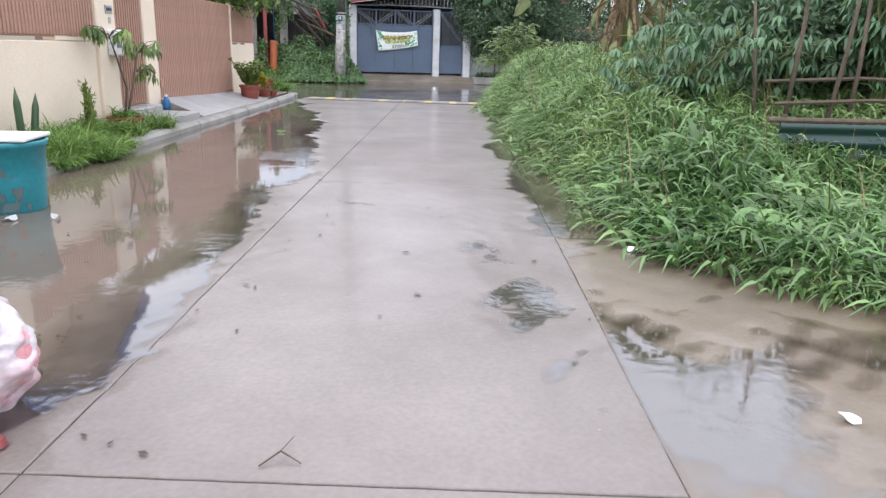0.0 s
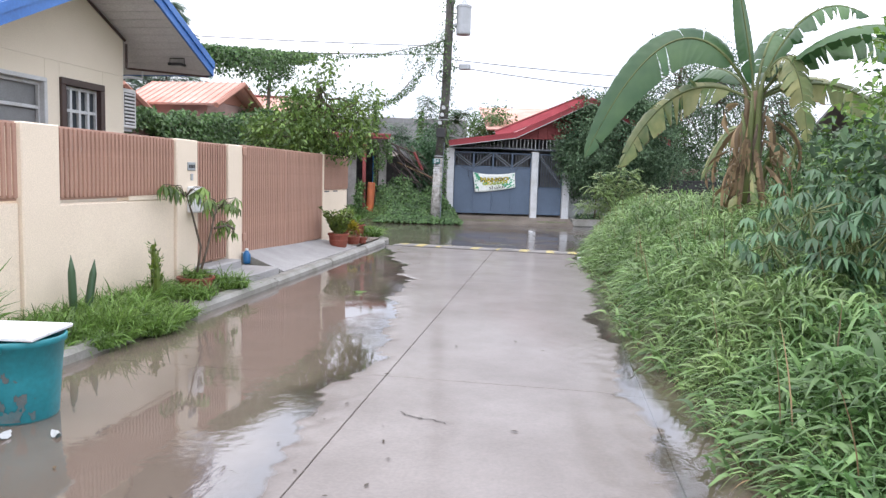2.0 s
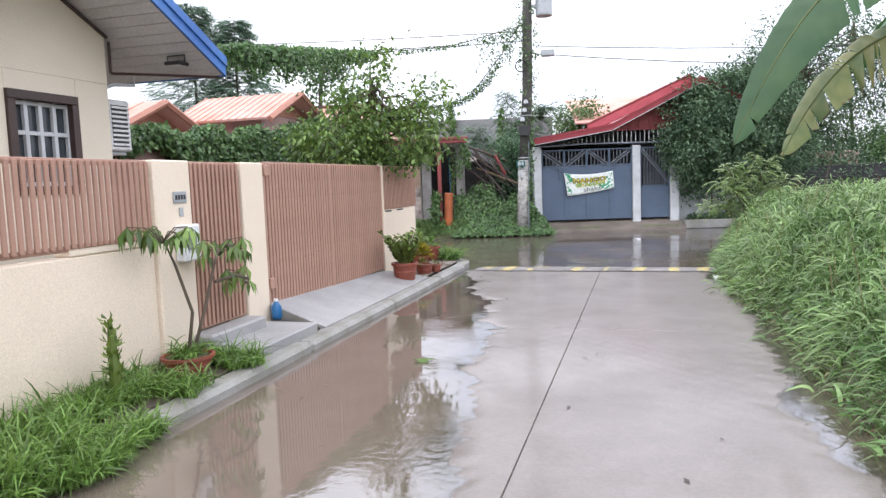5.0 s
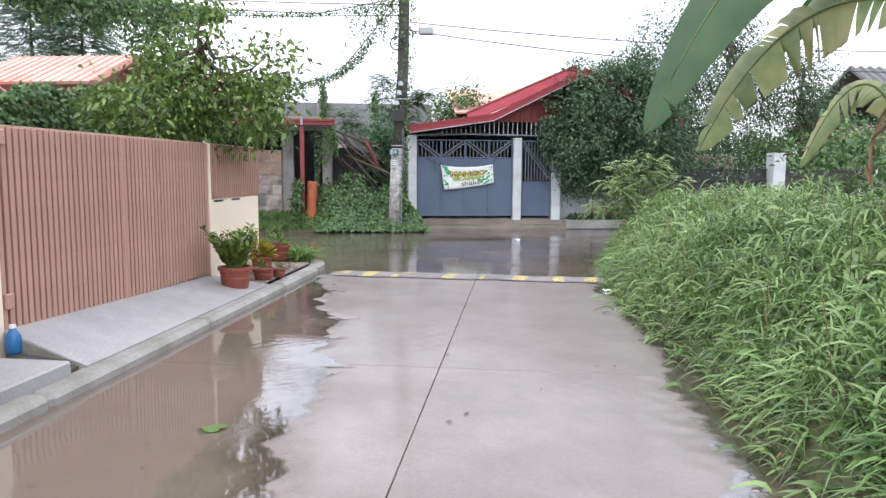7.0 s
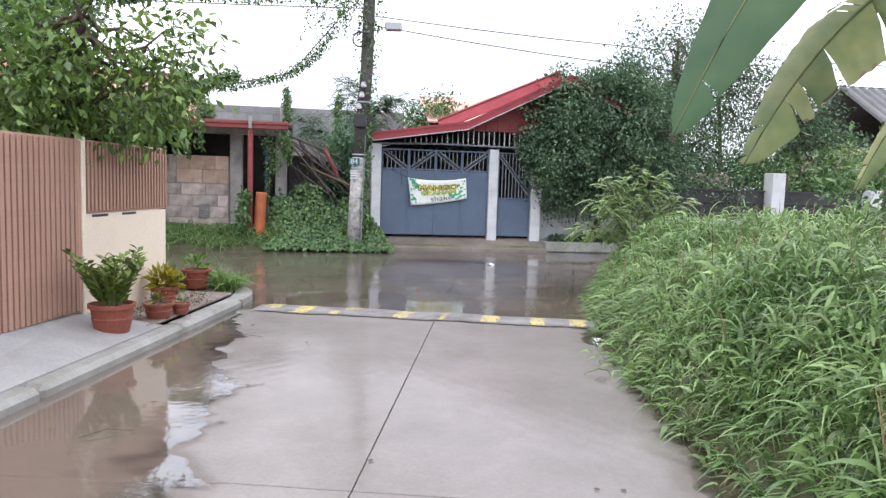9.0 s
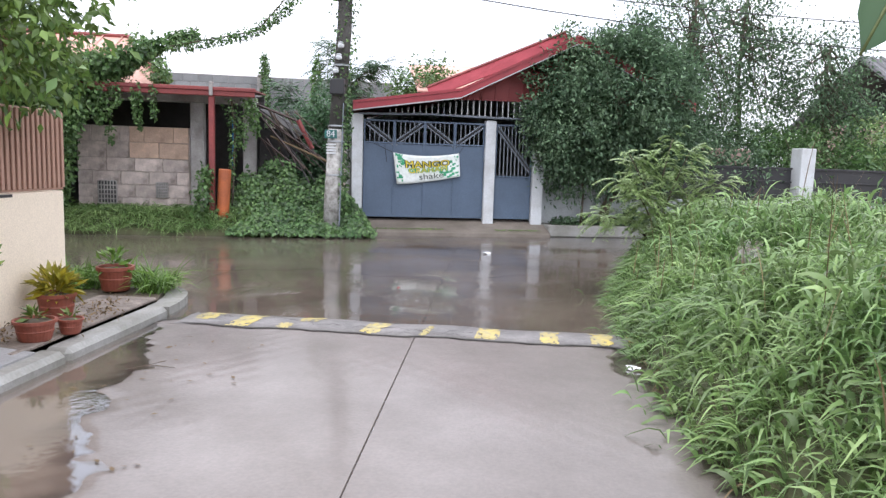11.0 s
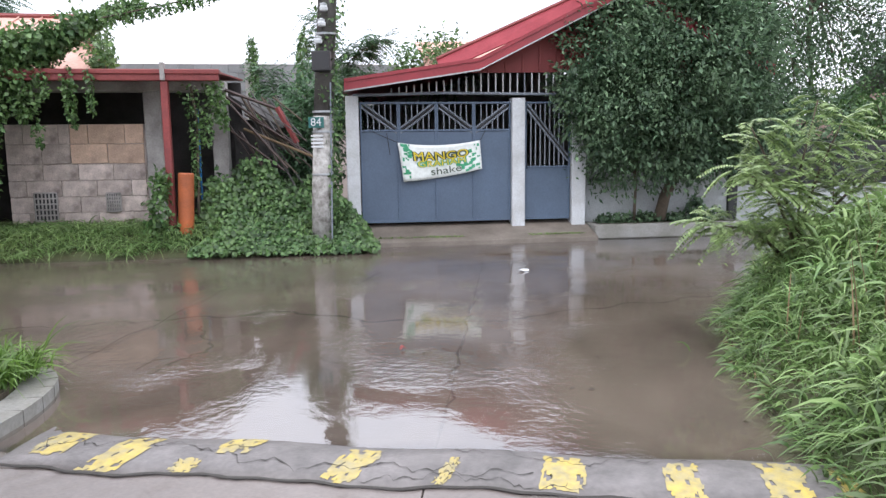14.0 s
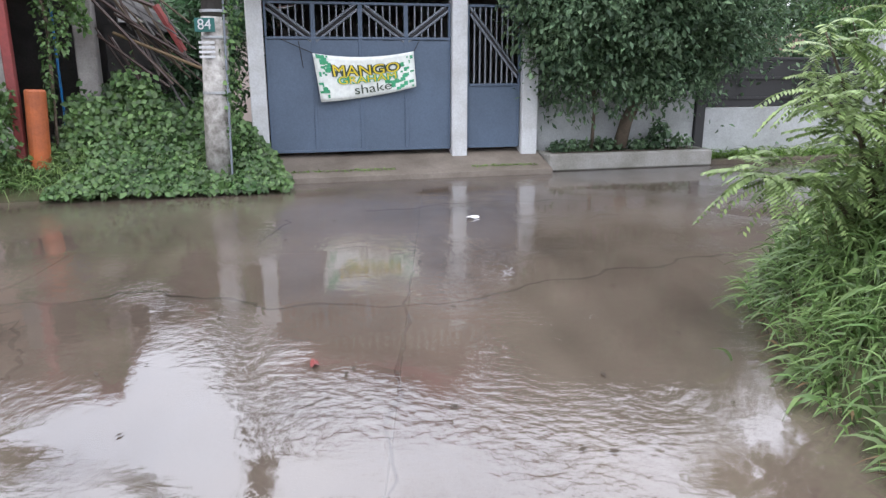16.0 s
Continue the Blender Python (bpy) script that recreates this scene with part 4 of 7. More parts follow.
part("gable_back", Shape().add([(s, y, z) for y in (6.0, 6.1) for s, z in ((-0.2, 2.5), (7.0, 2.7), (4.44, 4.0))], [(0, 1, 2), (5, 4, 3), (0, 3, 4, 1), (1, 4, 5, 2), (2, 5, 3, 0)]), OLDWHITE, gh)

far_yard = Shape().prism([(-40, -0.62), (-0.35, -0.62), (-0.35, -0.45), (4.0, -0.36), (40, -0.2), (40, 60), (-40, 60)], -0.3, 0.06)
solid("far_ground", far_yard, SOIL, "wet soil strip beyond the flooded street", "ground", "structure", at=GO)
berm = Shape()
bs = [(-12, -1.0), (-6, -0.98), (-3.2, -1.02), (-1.5, -1.05), (-0.4, -0.75), (-0.24, -0.6)]
bvv, bff = [], []
for k, (sx, so) in enumerate(bs):
    hh = 0.33 if k < 4 else 0.2
    bvv += [(sx, so - 0.06, -0.1), (sx, so, 0.06), (sx, so + 0.38, hh), (sx, 2.6, hh + 0.02)]
for k in range(len(bs) - 1):
    bff += [(4 * k + j, 4 * k + 4 + j, 4 * k + 5 + j, 4 * k + 1 + j) for j in range(3)]
k = 4 * (len(bs) - 1)
bff.append((k, k + 3, k + 2, k + 1))
solid("street_bank", berm.add(bvv, bff), TURF, "grassy earth bank before the ruined building", "ground", "structure", at=GO)
apron = Shape().add([(-0.35, -0.66, 0.07), (3.98, -0.62, 0.07), (3.98, 0.3, 0.33), (-0.35, 0.3, 0.33), (-0.35, -0.66, -0.1), (3.98, -0.62, -0.1), (3.98, 0.3, -0.1), (-0.35, 0.3, -0.1)],
                    [(0, 1, 2, 3), (0, 4, 5, 1), (1, 5, 6, 2), (3, 7, 4, 0), (2, 6, 7, 3)])
solid("gate_apron", apron, APRON, "stained concrete apron sloping to the street", "ramp", "structure", at=GO)
planter = thing("planter", "low grey concrete planter along the white wall", "planter", GO)
for x0, x1, y0, y1 in ((4.0, 6.75, -0.42, -0.3), (4.0, 4.12, -0.298, 0.24), (6.63, 6.75, -0.298, 0.24)):
    part("planter_wall", Shape().box(x0, x1, y0, y1, 0, 0.25, 0.02), CURB, planter)
part("soil", Shape().box(4.12, 6.63, -0.298, 0.24, 0.02, 0.235, 0.02), SOIL, planter)
rw = thing("street_wall", "weathered white masonry garden wall", "wall", GO, kind="structure")
part("wall", Shape().box(3.95, 6.8, 0.25, 0.42, 0, 1.55, 0.012), OLDWHITE, rw)
part("wall", Shape().box(6.98, 30, 0.25, 0.42, 0, 0.85, 0.012), OLDWHITE, rw)
part("post", Shape().box(6.8, 6.98, 0.2, 0.44, 0, 1.9, 0.012), DARK, rw, "dark grey post")
for s in (10.25, 13.15, 16.5):
    part("post", Shape().box(s, s + 0.38, 0.1, 0.5, 0, 2.12 if s < 12 else 1.75, 0.015), WHITE, rw)
for s0, s1 in ((7.0, 10.2), (10.66, 13.1), (13.55, 16.4)):
    for k in range(3):
        part("fence_rail", Shape().box(s0, s1, 0.31, 0.34, 0.98 + 0.32 * k, 1.02 + 0.32 * k, 0.004), DARK, rw)
    part("fence_sheet", Shape().box(s0, s1, 0.36, 0.375, 0.86, 1.62, 0.003), DARK, rw)
solid("pink_wall", Shape().box(6.9, 9.9, 1.6, 1.8, 0, 2.1, 0.02), PINK, "faded pink plastered wall behind the fence", "wall", "structure", at=GO)

# ---- ruined block building ----
ruin = thing("ruined_building", "bare block shell with a faded red fascia, overgrown", "building", GO)
part("wall_core", Shape().box(-5.75, -3.56, 0.47, 0.6, 0, 2.06, 0.01), MORTAR, ruin)
part("column", Shape().box(-3.54, -3.26, 0.36, 0.62, 0, 2.64, 0.02), COLUMN, ruin)
part("column", Shape().box(-2.52, -2.25, 0.7, 0.95, 0, 2.64, 0.02), COLUMN, ruin)
part("ceiling_beam", Shape().box(-9.5, -2.2, 0.3, 0.6, 2.58, 2.75, 0.02), COLUMN, ruin)
part("fascia", Shape().box(-9.5, -2.15, -0.64, -0.56, 2.66, 2.77, 0.012), REDOLD, ruin, "faded red fascia board")
part("fascia_cap", Shape().box(-9.5, -2.13, -0.67, -0.5, 2.755, 2.83, 0.012), REDOLD, ruin)
part("roof_sheet", Shape().slab([(-9.5, -0.6, 2.82), (-2.2, -0.6, 2.82), (-2.2, 2.6, 3.0), (-9.5, 2.6, 3.0)], 0.03), REDOLD, ruin)
part("upper_roof", Shape().slab([(-9.4, -0.1, 2.86), (-3.95, -0.1, 2.86), (-5.3, 2.7, 4.15), (-9.4, 2.7, 4.15)], 0.04), ORANGEROOF, ruin, "faded salmon hip roof")
for k in range(12):
    part("roof_rib", Shape().tube([(-9.2 + 0.42 * k, -0.1, 2.88), (-9.2 + 0.42 * k, 2.7, 4.17)] if k < 10 else [(-9.2 + 0.42 * k, -0.1, 2.88), (-9.2 + 0.42 * k, 2.7 - 1.3 * (k - 9), 4.17 - 0.6 * (k - 9))], 0.016, 5), ORANGEROOF, ruin)
part("hip_trim", Shape().tube([(-3.95, -0.1, 2.89), (-5.3, 2.7, 4.18), (-9.4, 2.7, 4.18)], 0.05, 6), REDOLD, ruin, "faded red hip trim")
part("red_post", Shape().box(-3.02, -2.91, -0.62, -0.51, 0, 2.66, 0.01), REDOLD, ruin, "rusty red steel post")
part("red_post_cap", Shape().box(-3.0, -2.93, -0.69, -0.6, 2.66, 2.93, 0.01), COLUMN, ruin, "bare concrete stub")
# inner walls take a dark colour in place of the openings' shade
part("inner_wall", Shape().box(-9.5, -2.2, 2.2, 2.3, 0, 2.9, 0.01), RUINSHADE, ruin, "inner wall coloured dark for the shade inside the ruin")
part("inner_wall", Shape().box(-2.198, -0.75, 2.2, 2.3, 0, 2.2, 0.01), RUINSHADE, ruin, "inner wall coloured dark for the shade inside the ruin")
part("end_wall", Shape().box(-9.6, -9.5, 0.3, 2.3, 0, 2.9, 0.01), RUINSHADE, ruin)
for a, b, r, mt in (((-1.35, 0.1, 2.3), (-1.05, 0.15, 1.72), 0.05, REDOLD), ((-2.2, 0.2, 2.5), (-0.9, 0.3, 1.5), 0.025, BARK), ((-2.1, 0.1, 2.35), (-1.2, -0.1, 1.3), 0.02, BARK), ((-1.9, 0.3, 2.2), (-0.7, 0.0, 1.45), 0.018, BARK), ((-2.2, 0.3, 2.6), (-1.35, 0.2, 2.28), 0.03, BARK), ((-1.9, 0.1, 1.95), (-0.45, -0.3, 1.35), 0.022, DRYLEAF), ((-2.0, 0.5, 1.9), (-1.5, 0.1, 1.1), 0.02, BARK)):
    part("fallen_rafter", Shape().tube([a, b], r, 6), DARKWOOD if mt is BARK else mt, ruin)
for s0, s1, z0, z1 in ((-5.35, -5.0, 0.48, 0.94), (-4.22, -4.0, 0.62, 0.92)):
    part("vent_backing", Shape().box(s0, s1, 0.38, 0.41, z0, z1, 0.004), DARK, ruin)
    for i in range(7):
        x = s0 + (s1 - s0) * i / 6
        part("vent_bar", Shape().box(x - 0.012, x + 0.012, 0.365, 0.385, z0, z1, 0.003), COLUMN, ruin)
    for i in range(6):
        z = z0 + (z1 - z0) * i / 5
        part("vent_bar", Shape().box(s0, s1, 0.362, 0.384, z - 0.012, z + 0.012, 0.003), COLUMN, ruin)
# sheet, partition and some laths: shade of the collapsed corner is in their colour
part("sagging_sheet", Shape().slab([(-2.2, 0.75, 2.55), (-1.35, 0.9, 2.0), (-1.05, 2.1, 2.1), (-2.1, 2.1, 2.6)], 0.03), RUINSHADE, ruin, "collapsed roof sheet coloured dark for the shade around it")
part("dark_partition", Shape().box(-2.24, -1.3, 1.3, 1.4, 0, 2.1, 0.01), RUINSHADE, ruin, "broken partition coloured dark for the shade inside")
RL = np.random.default_rng(5)
for k in range(26):
    x0, z0 = RL.uniform(-2.2, -1.35), RL.uniform(1.9, 2.6)
    x1 = x0 + RL.uniform(0.2, 0.9)
    part("fallen_lath", Shape().tube([(x0, RL.uniform(0.2, 0.6), z0), (x1, RL.uniform(-0.1, 0.5), z0 - RL.uniform(0.35, 1.1))], RL.uniform(0.008, 0.02), 5), (RUINSHADE, DARKWOOD, BARK)[k % 3], ruin)
part("blue_plank", Shape().box(-2.72, -2.69, 0.5, 0.53, 0.2, 2.3, 0.006), BLUEJUG, ruin, "faded blue plank")
stub = thing("orange_pipe", "short orange painted steel pipe stump among vines", "pipe", GO @ pose(-2.78, -0.62, 0, 0, 3, 0))
part("pipe", Shape().lathe([(0.0, 0), (0.12, 0), (0.12, 1.24), (0.108, 1.26), (0.096, 1.24), (0.096, 0.9), (0.0, 0.9)], 20), ORANGE, stub, smooth=False)

rear = thing("boundary_wall", "tall bare grey block wall with a concrete pillar", "wall", GO, kind="structure")
part("wall_core", Shape().box(-16, 1.5, 10.05, 10.17, 0, 4.2, 0.01), MORTAR, rear)
part("pillar", Shape().box(-3.08, -2.72, 9.9, 10.2, 0, 4.26, 0.02), COLUMN, rear)

# ---- utility pole ----
pole = thing("utility_pole", "weathered concrete utility pole wrapped in vines", "utility pole", pose(-2.57, 23.4, 0))
part("shaft", Shape().tube([(0, 0, 0), (0.03, 0, 0.9), (0.09, 0, 2.1)], [0.165, 0.16, 0.155], 16), POLE, pole, "whitewashed lower shaft", smooth=True)
part("upper_shaft", Shape().tube([(0.09, 0, 2.1), (0.22, 0, 4), (0.26, 0, 6), (0.3, 0, 9.5)], [0.154, 0.14, 0.13, 0.11], 16), POLEDARK, pole, smooth=True)
for z, x in ((1.85, 0.08), (1.2, 0.05), (2.15, 0.09), (3.3, 0.18)):
    part("band", Shape().lathe([(0.162, 0), (0.168, 0), (0.168, 0.03), (0.162, 0.03)], 18, (x, 0, z)), STEEL, pole)
part("meter_box", Shape().box(0.0, 0.28, -0.26, -0.12, 2.75, 3.05, 0.02), DARK, pole, "black cable box")
for x, z in ((0.1, 3.15), (0.16, 3.4), (0.2, 3.62)):
    part("insulator", Shape().lathe([(0.02, 0), (0.06, 0.01), (0.065, 0.05), (0.05, 0.08), (0.06, 0.1), (0.02, 0.12)], 12, (x, -0.2, z)), WHITE, pole)
part("conduit", Shape().tube([(0.19, -0.1, 0.2), (0.24, -0.1, 2.6)], 0.013, 8), BARGREY, pole)
part("wire_coil", Shape().tube([(0.1 + 0.16 * math.cos(a), -0.19, 4.65 + 0.16 * math.sin(a)) for a in np.linspace(0, 6.3, 18)], 0.018, 6), WIRE, pole)
part("transformer", Shape().lathe([(0.05, 0), (0.22, 0.0), (0.23, 0.04), (0.23, 0.8), (0.24, 0.82), (0.24, 0.88), (0.1, 0.95), (0.03, 1.1)], 18, (0.72, 0, 5.95)), STEEL, pole, "grey transformer drum", smooth=False)
part("crossarm", Shape().box(0.2, 0.62, -0.04, 0.04, 6.2, 6.28, 0.01), STEEL, pole)
part("lamp_box", Shape().box(0.62, 0.98, -0.1, 0.1, 4.88, 5.05, 0.02), STEEL, pole, "small grey junction box")
part("sign_plate", Shape().box(-0.1, 0.14, -0.185, -0.175, 1.92, 2.08, 0.004), PLATE, pole, "small green number plate")


# ---- grass bank on the right ----
def inside(x, y):
    d = x - between(y, VERGE)
    d = np.where(y < 4.6, d * 0.62, d)
    return np.minimum(d, 19.9 + 0.3 * (x - 2.2) - y)


def bank_height(x, y):
    d = np.maximum(inside(x, y), 0)
    tall = between(y, [(2, 0.42), (4, 0.5), (5.5, 0.62), (7, 0.85), (9, 1.02), (12, 1.1), (16, 1.12), (20, 1.0)])
    tall = tall - 0.45 * np.clip((x - 3.0) / 1.0, 0, 1) * np.clip((6.3 - y) / 1.0, 0, 1)
    tall = tall - 0.36 * np.exp(-((x - 2.7) / 0.55) ** 2 - ((y - 15.5) / 0.75) ** 2)
    lumps = 0.10 * np.sin(2.3 * x + 1.1 * y) + 0.08 * np.sin(3.9 * y - 2.1 * x + 1) + 0.05 * np.sin(7 * x + 5 * y)
    return np.maximum((tall + lumps) * (1 - np.exp(-d / 0.42)), 0)


nx, ny = 90, 190
gx, gy = np.meshgrid(np.linspace(1.6, 12.5, nx), np.linspace(-2, 23, ny))
gz = np.where(inside(gx, gy) > -0.02, 0.06 + 0.62 * bank_height(gx, gy), -0.2)
i = (np.arange(ny - 1)[:, None] * nx + np.arange(nx - 1)[None]).ravel()
solid("bank_ground", (np.stack([gx, gy, gz], -1).reshape(-1, 3), np.stack([i, i + 1, i + nx + 1, i + nx], -1)), TURF, "rising earth bank under tall grass", "ground", "structure", smooth=True)


def grass_field(n, x0, x1, y0, y1, long0, long1, wide, keep, height, low=0.35):
    x, y = R.uniform(x0, x1, n * 3), R.uniform(y0, y1, n * 3)
    ok = keep(x, y)
    x, y = x[ok][:n], y[ok][:n]
    h = height(x, y)
    f = R.uniform(low, 1.0, len(x)) ** 0.7
    root = np.stack([x, y, h * f], -1)
    return root, R.uniform(long0, long1, len(x)), wide * R.uniform(0.6, 1.3, len(x))


def lay(root, ln, w, push=(-0.35, 0.0), up=(0.5, 1.0), droop=(0.6, 1.3)):
    n = len(root)
    return blades(root, R.normal(size=(n, 2)) + np.array(push), ln, w, R.uniform(*up, n), R.uniform(*droop, n))


def tussocks(n, x0, x1, y0, y1, keep, spread, long0, long1, wide, low, per=26):
    """Blades in clumps that lean out from each clump's middle."""
    m = n // per
    cx, cy = R.uniform(x0, x1, m * 4), R.uniform(y0, y1, m * 4)
    ok = keep(cx, cy)
    cx, cy = cx[ok][:m], cy[ok][:m]
    k = np.repeat(np.arange(len(cx)), per)
    off = R.normal(0, spread, (len(k), 2))
    x, y = cx[k] + off[:, 0], cy[k] + off[:, 1]
    lift = R.uniform(0.8, 1.12, len(cx))[k]
    h = np.maximum(bank_height(x, y), 0.03) * lift
    root = np.stack([x, y, h * R.uniform(low, 1.0, len(k)) ** 0.6], -1)
    ln = R.uniform(long0, long1, len(k)) * R.uniform(0.8, 1.2, len(cx))[k]
    return blades(root, off + R.normal(0, spread * 0.9, off.shape) + np.array([-0.015, -0.01]), ln, wide * R.uniform(0.6, 1.3, len(k)), R.uniform(0.6, 1.2, len(k)), R.uniform(0.6, 1.5, len(k)))


near = tussocks(98000, 1.75, 5.2, 5.9, 20.5, lambda x, y: inside(x, y) > 0.14, 0.10, 0.14, 0.30, 0.0165, 0.35)
edge = tussocks(26000, 1.65, 5.2, 2.2, 20.4, lambda x, y: (inside(x, y) > 0.02) & (inside(x, y) < 0.3), 0.07, 0.10, 0.22, 0.015, 0.05)
back = tussocks(22000, 5.0, 12, 1.5, 22.5, lambda x, y: inside(x, y) > 0.1, 0.2, 0.35, 0.6, 0.024, 0.4)
front = tussocks(22000, 2.0, 5.4, 2.4, 6.0, lambda x, y: inside(x, y) > 0.14, 0.11, 0.13, 0.28, 0.018, 0.3)
front_broad = tussocks(4000, 2.0, 5.2, 2.4, 6.0, lambda x, y: inside(x, y) > 0.05, 0.14, 0.16, 0.30, 0.034, 0.5, 14)
solid("leafy_grass", join(front, front_broad), DEEPGRASS, "rank deep green grass beside the garden", "grass", "stuff")
broad = tussocks(10000, 1.75, 5.0, 5.8, 20.3, lambda x, y: inside(x, y) > 0.05, 0.14, 0.14, 0.27, 0.032, 0.6, 14)
solid("tall_grass", join(near, edge, back, broad), GRASS, "dense tall green grass arching over the bank", "grass", "stuff")
stalk = grass_field(350, 1.9, 6, 2.8, 20, 0.35, 0.6, 0.008, lambda x, y: inside(x, y) > 0.15, bank_height, 0.7)
dead = grass_field(3500, 1.6, 5.5, 2.2, 20, 0.12, 0.28, 0.012, lambda x, y: (inside(x, y) > -0.06) & (inside(x, y) < 0.12), lambda x, y: np.full(len(x), 0.05), 0.3)
solid("dead_grass", lay(*dead, push=(-0.8, 0), up=(0.1, 0.5), droop=(0.3, 0.9)), DRYLEAF, "brown dead grass at the water edge", "grass", "stuff")
solid("grass_stalks", lay(*stalk, up=(1.0, 1.4), droop=(0.1, 0.4)), DRYLEAF, "thin dry seed stalks among the grass", "grass", "stuff")

# ---- grass on the left verge and the far side ----
def lawn(name, n, x0, x1, y0, y1, keep, z, long0=0.12, long1=0.28, wide=0.011, label="rough green grass on the verge"):
    root, ln, w = grass_field(n, x0, x1, y0, y1, long0, long1, wide, keep, lambda x, y: np.full(len(x), z), 0.9)
    root[:, 2] = z
    solid(name, lay(root, ln, w, push=(0.15, 0), up=(0.6, 1.1), droop=(0.3, 1.1)), LAWN, label, "grass", "stuff")


lawn("verge_grass", 26000, -3.2, -2.36, -2, 9.0, lambda x, y: (x < -2.5 + 0.1 * np.sin(5 * y) + 0.06 * np.sin(13 * y)) & ((x < -2.75) | (np.sin(3.1 * y) > -0.5)) & (np.hypot(x + 2.85, y - 8.45) > 0.34), 0.10, 0.16, 0.38)
lawn("kerb_weeds", 4200, -2.62, -2.2, 5.2, 8.2, lambda x, y: x < -2.36 - 0.05 * np.sin(9 * y) + 0.12 * np.sin(2.6 * y + 2.6) - 0.25 * (np.abs(y - 6.5) > 1.0), 0.02, 0.14, 0.32, 0.011, "grass spilling over the kerb into the puddle")
lawn("corner_grass", 8000, -8, -2.7, 14.2, 17.0, lambda x, y: (y < 17.08 + 0.24 * (x + 2.95)) & (y > np.where(x > -3.55, 16.5, 16.1) + 0.06 * np.sin(5 * x)) & (np.hypot(x + 3.2, y - 16.5) > 0.24) & (x < -2.68), 0.10, 0.25, 0.55, 0.014)
g_turn = Matrix.Rotation(turn, 4, "Z")
lawn_far = grass_field(17000, -9, -0.5, -1.08, 0.35, 0.22, 0.5, 0.016, lambda x, y: y > -1.0 + 0.06 * np.sin(4 * x), lambda x, y: np.full(len(x), 0.06), 0.9)
lawn_far[0][:, 2] = 0.04 + 0.29 * np.clip((lawn_far[0][:, 1] + 1.0) / 0.38, 0, 1)
solid("street_grass", lay(*lawn_far, push=(0, -0.3)), GRASS, "grass strip along the ruined building", "grass", "stuff", at=GO)
crackgrass = grass_field(500, -0.3, 3.8, -0.5, -0.42, 0.05, 0.1, 0.008, lambda x, y: np.sin(2.1 * x) > -0.4, lambda x, y: np.full(len(x), 0.12), 0.9)
crackgrass[0][:, 2] = 0.12
solid("apron_weeds", lay(*crackgrass), LAWN, "thin weeds in the apron's crack", "weeds", "stuff", at=GO)


# ---- vines ----
def vine_heap(n, s0, s1, y0, y1, top, size, keep=None):
    x, y = R.uniform(s0, s1, n), R.uniform(y0, y1, n)
    e = np.minimum.reduce([(x - s0) / 0.6, (s1 - x) / 0.8, (y - y0) / 0.75, np.full(n, 1.0)])
    h = top * np.clip(e, 0.03, 1) ** 0.75 * (0.78 + 0.17 * np.sin(3.1 * x + 1) + 0.13 * np.sin(7 * x + 4 * y) + 0.10 * np.sin(13 * x - 9 * y + 2) + np.abs(R.normal(0, 0.05, n)))
    z = 0.06 + h * R.uniform(0.25, 1.0, n) ** 0.35
    root = np.stack([x, y, z], -1)
    nrm = unit(R.normal(0, 0.45, (n, 3)) + np.array([0, -0.7, 0.8]))
    d = unit(np.cross(nrm, R.normal(size=(n, 3))) + np.array([0, -0.2, -0.5]))
    ln = size * R.uniform(0.6, 1.3, n)
    return leaves(root, d, nrm, ln, ln * 0.75)


heap = thing("vine_heap", "thick heap of green creeping vines beside the pole", "vines", GO)
part("leaves", join(vine_heap(9000, -3.05, 0.0, -0.95, 0.6, 1.1, 0.085), vine_heap(6000, -2.95, -0.1, -0.75, 0.6, 1.3, 0.09), vine_heap(8000, -2.6, 0.2, -1.38, 0.0, 0.55, 0.08), vine_heap(3500, -1.6, 0.15, -0.9, 0.4, 1.3, 0.09), vine_heap(1900, -3.25, -2.72, -0.8, -0.3, 1.15, 0.085)), VINE, heap)
part("core", Shape().add([(-2.4, -0.5, 0), (-0.75, -0.5, 0), (-0.75, 0.5, 0), (-2.4, 0.5, 0), (-2.3, 0.0, 0.8), (-0.9, 0.0, 0.8), (-0.9, 0.4, 0.8), (-2.3, 0.4, 0.8)], [(0, 1, 5, 4), (1, 2, 6, 5), (2, 3, 7, 6), (3, 0, 4, 7), (4, 5, 6, 7)]), TURF, heap)


def creeper(points, radius, n, size):
    """Leaves round a hanging line."""
    p = np.array(points, float)
    t = R.uniform(0, len(p) - 1, n)
    k = np.minimum(t.astype(int), len(p) - 2)
    f = (t - k)[:, None]
    c = p[k] * (1 - f) + p[k + 1] * f
    rad = np.interp(t, np.arange(len(p)), np.broadcast_to(radius, len(p)))[:, None]
    u = unit(R.normal(size=(n, 3)))
    root = c + u * rad * R.uniform(0.3, 1.0, (n, 1))
    ln = size * R.uniform(0.6, 1.3, n)
    return leaves(root, u * 0.5 + R.normal(0, 0.5, (n, 3)) + np.array([0, 0, -0.5]), u + R.normal(0, 0.4, (n, 3)), ln, ln * 0.7)


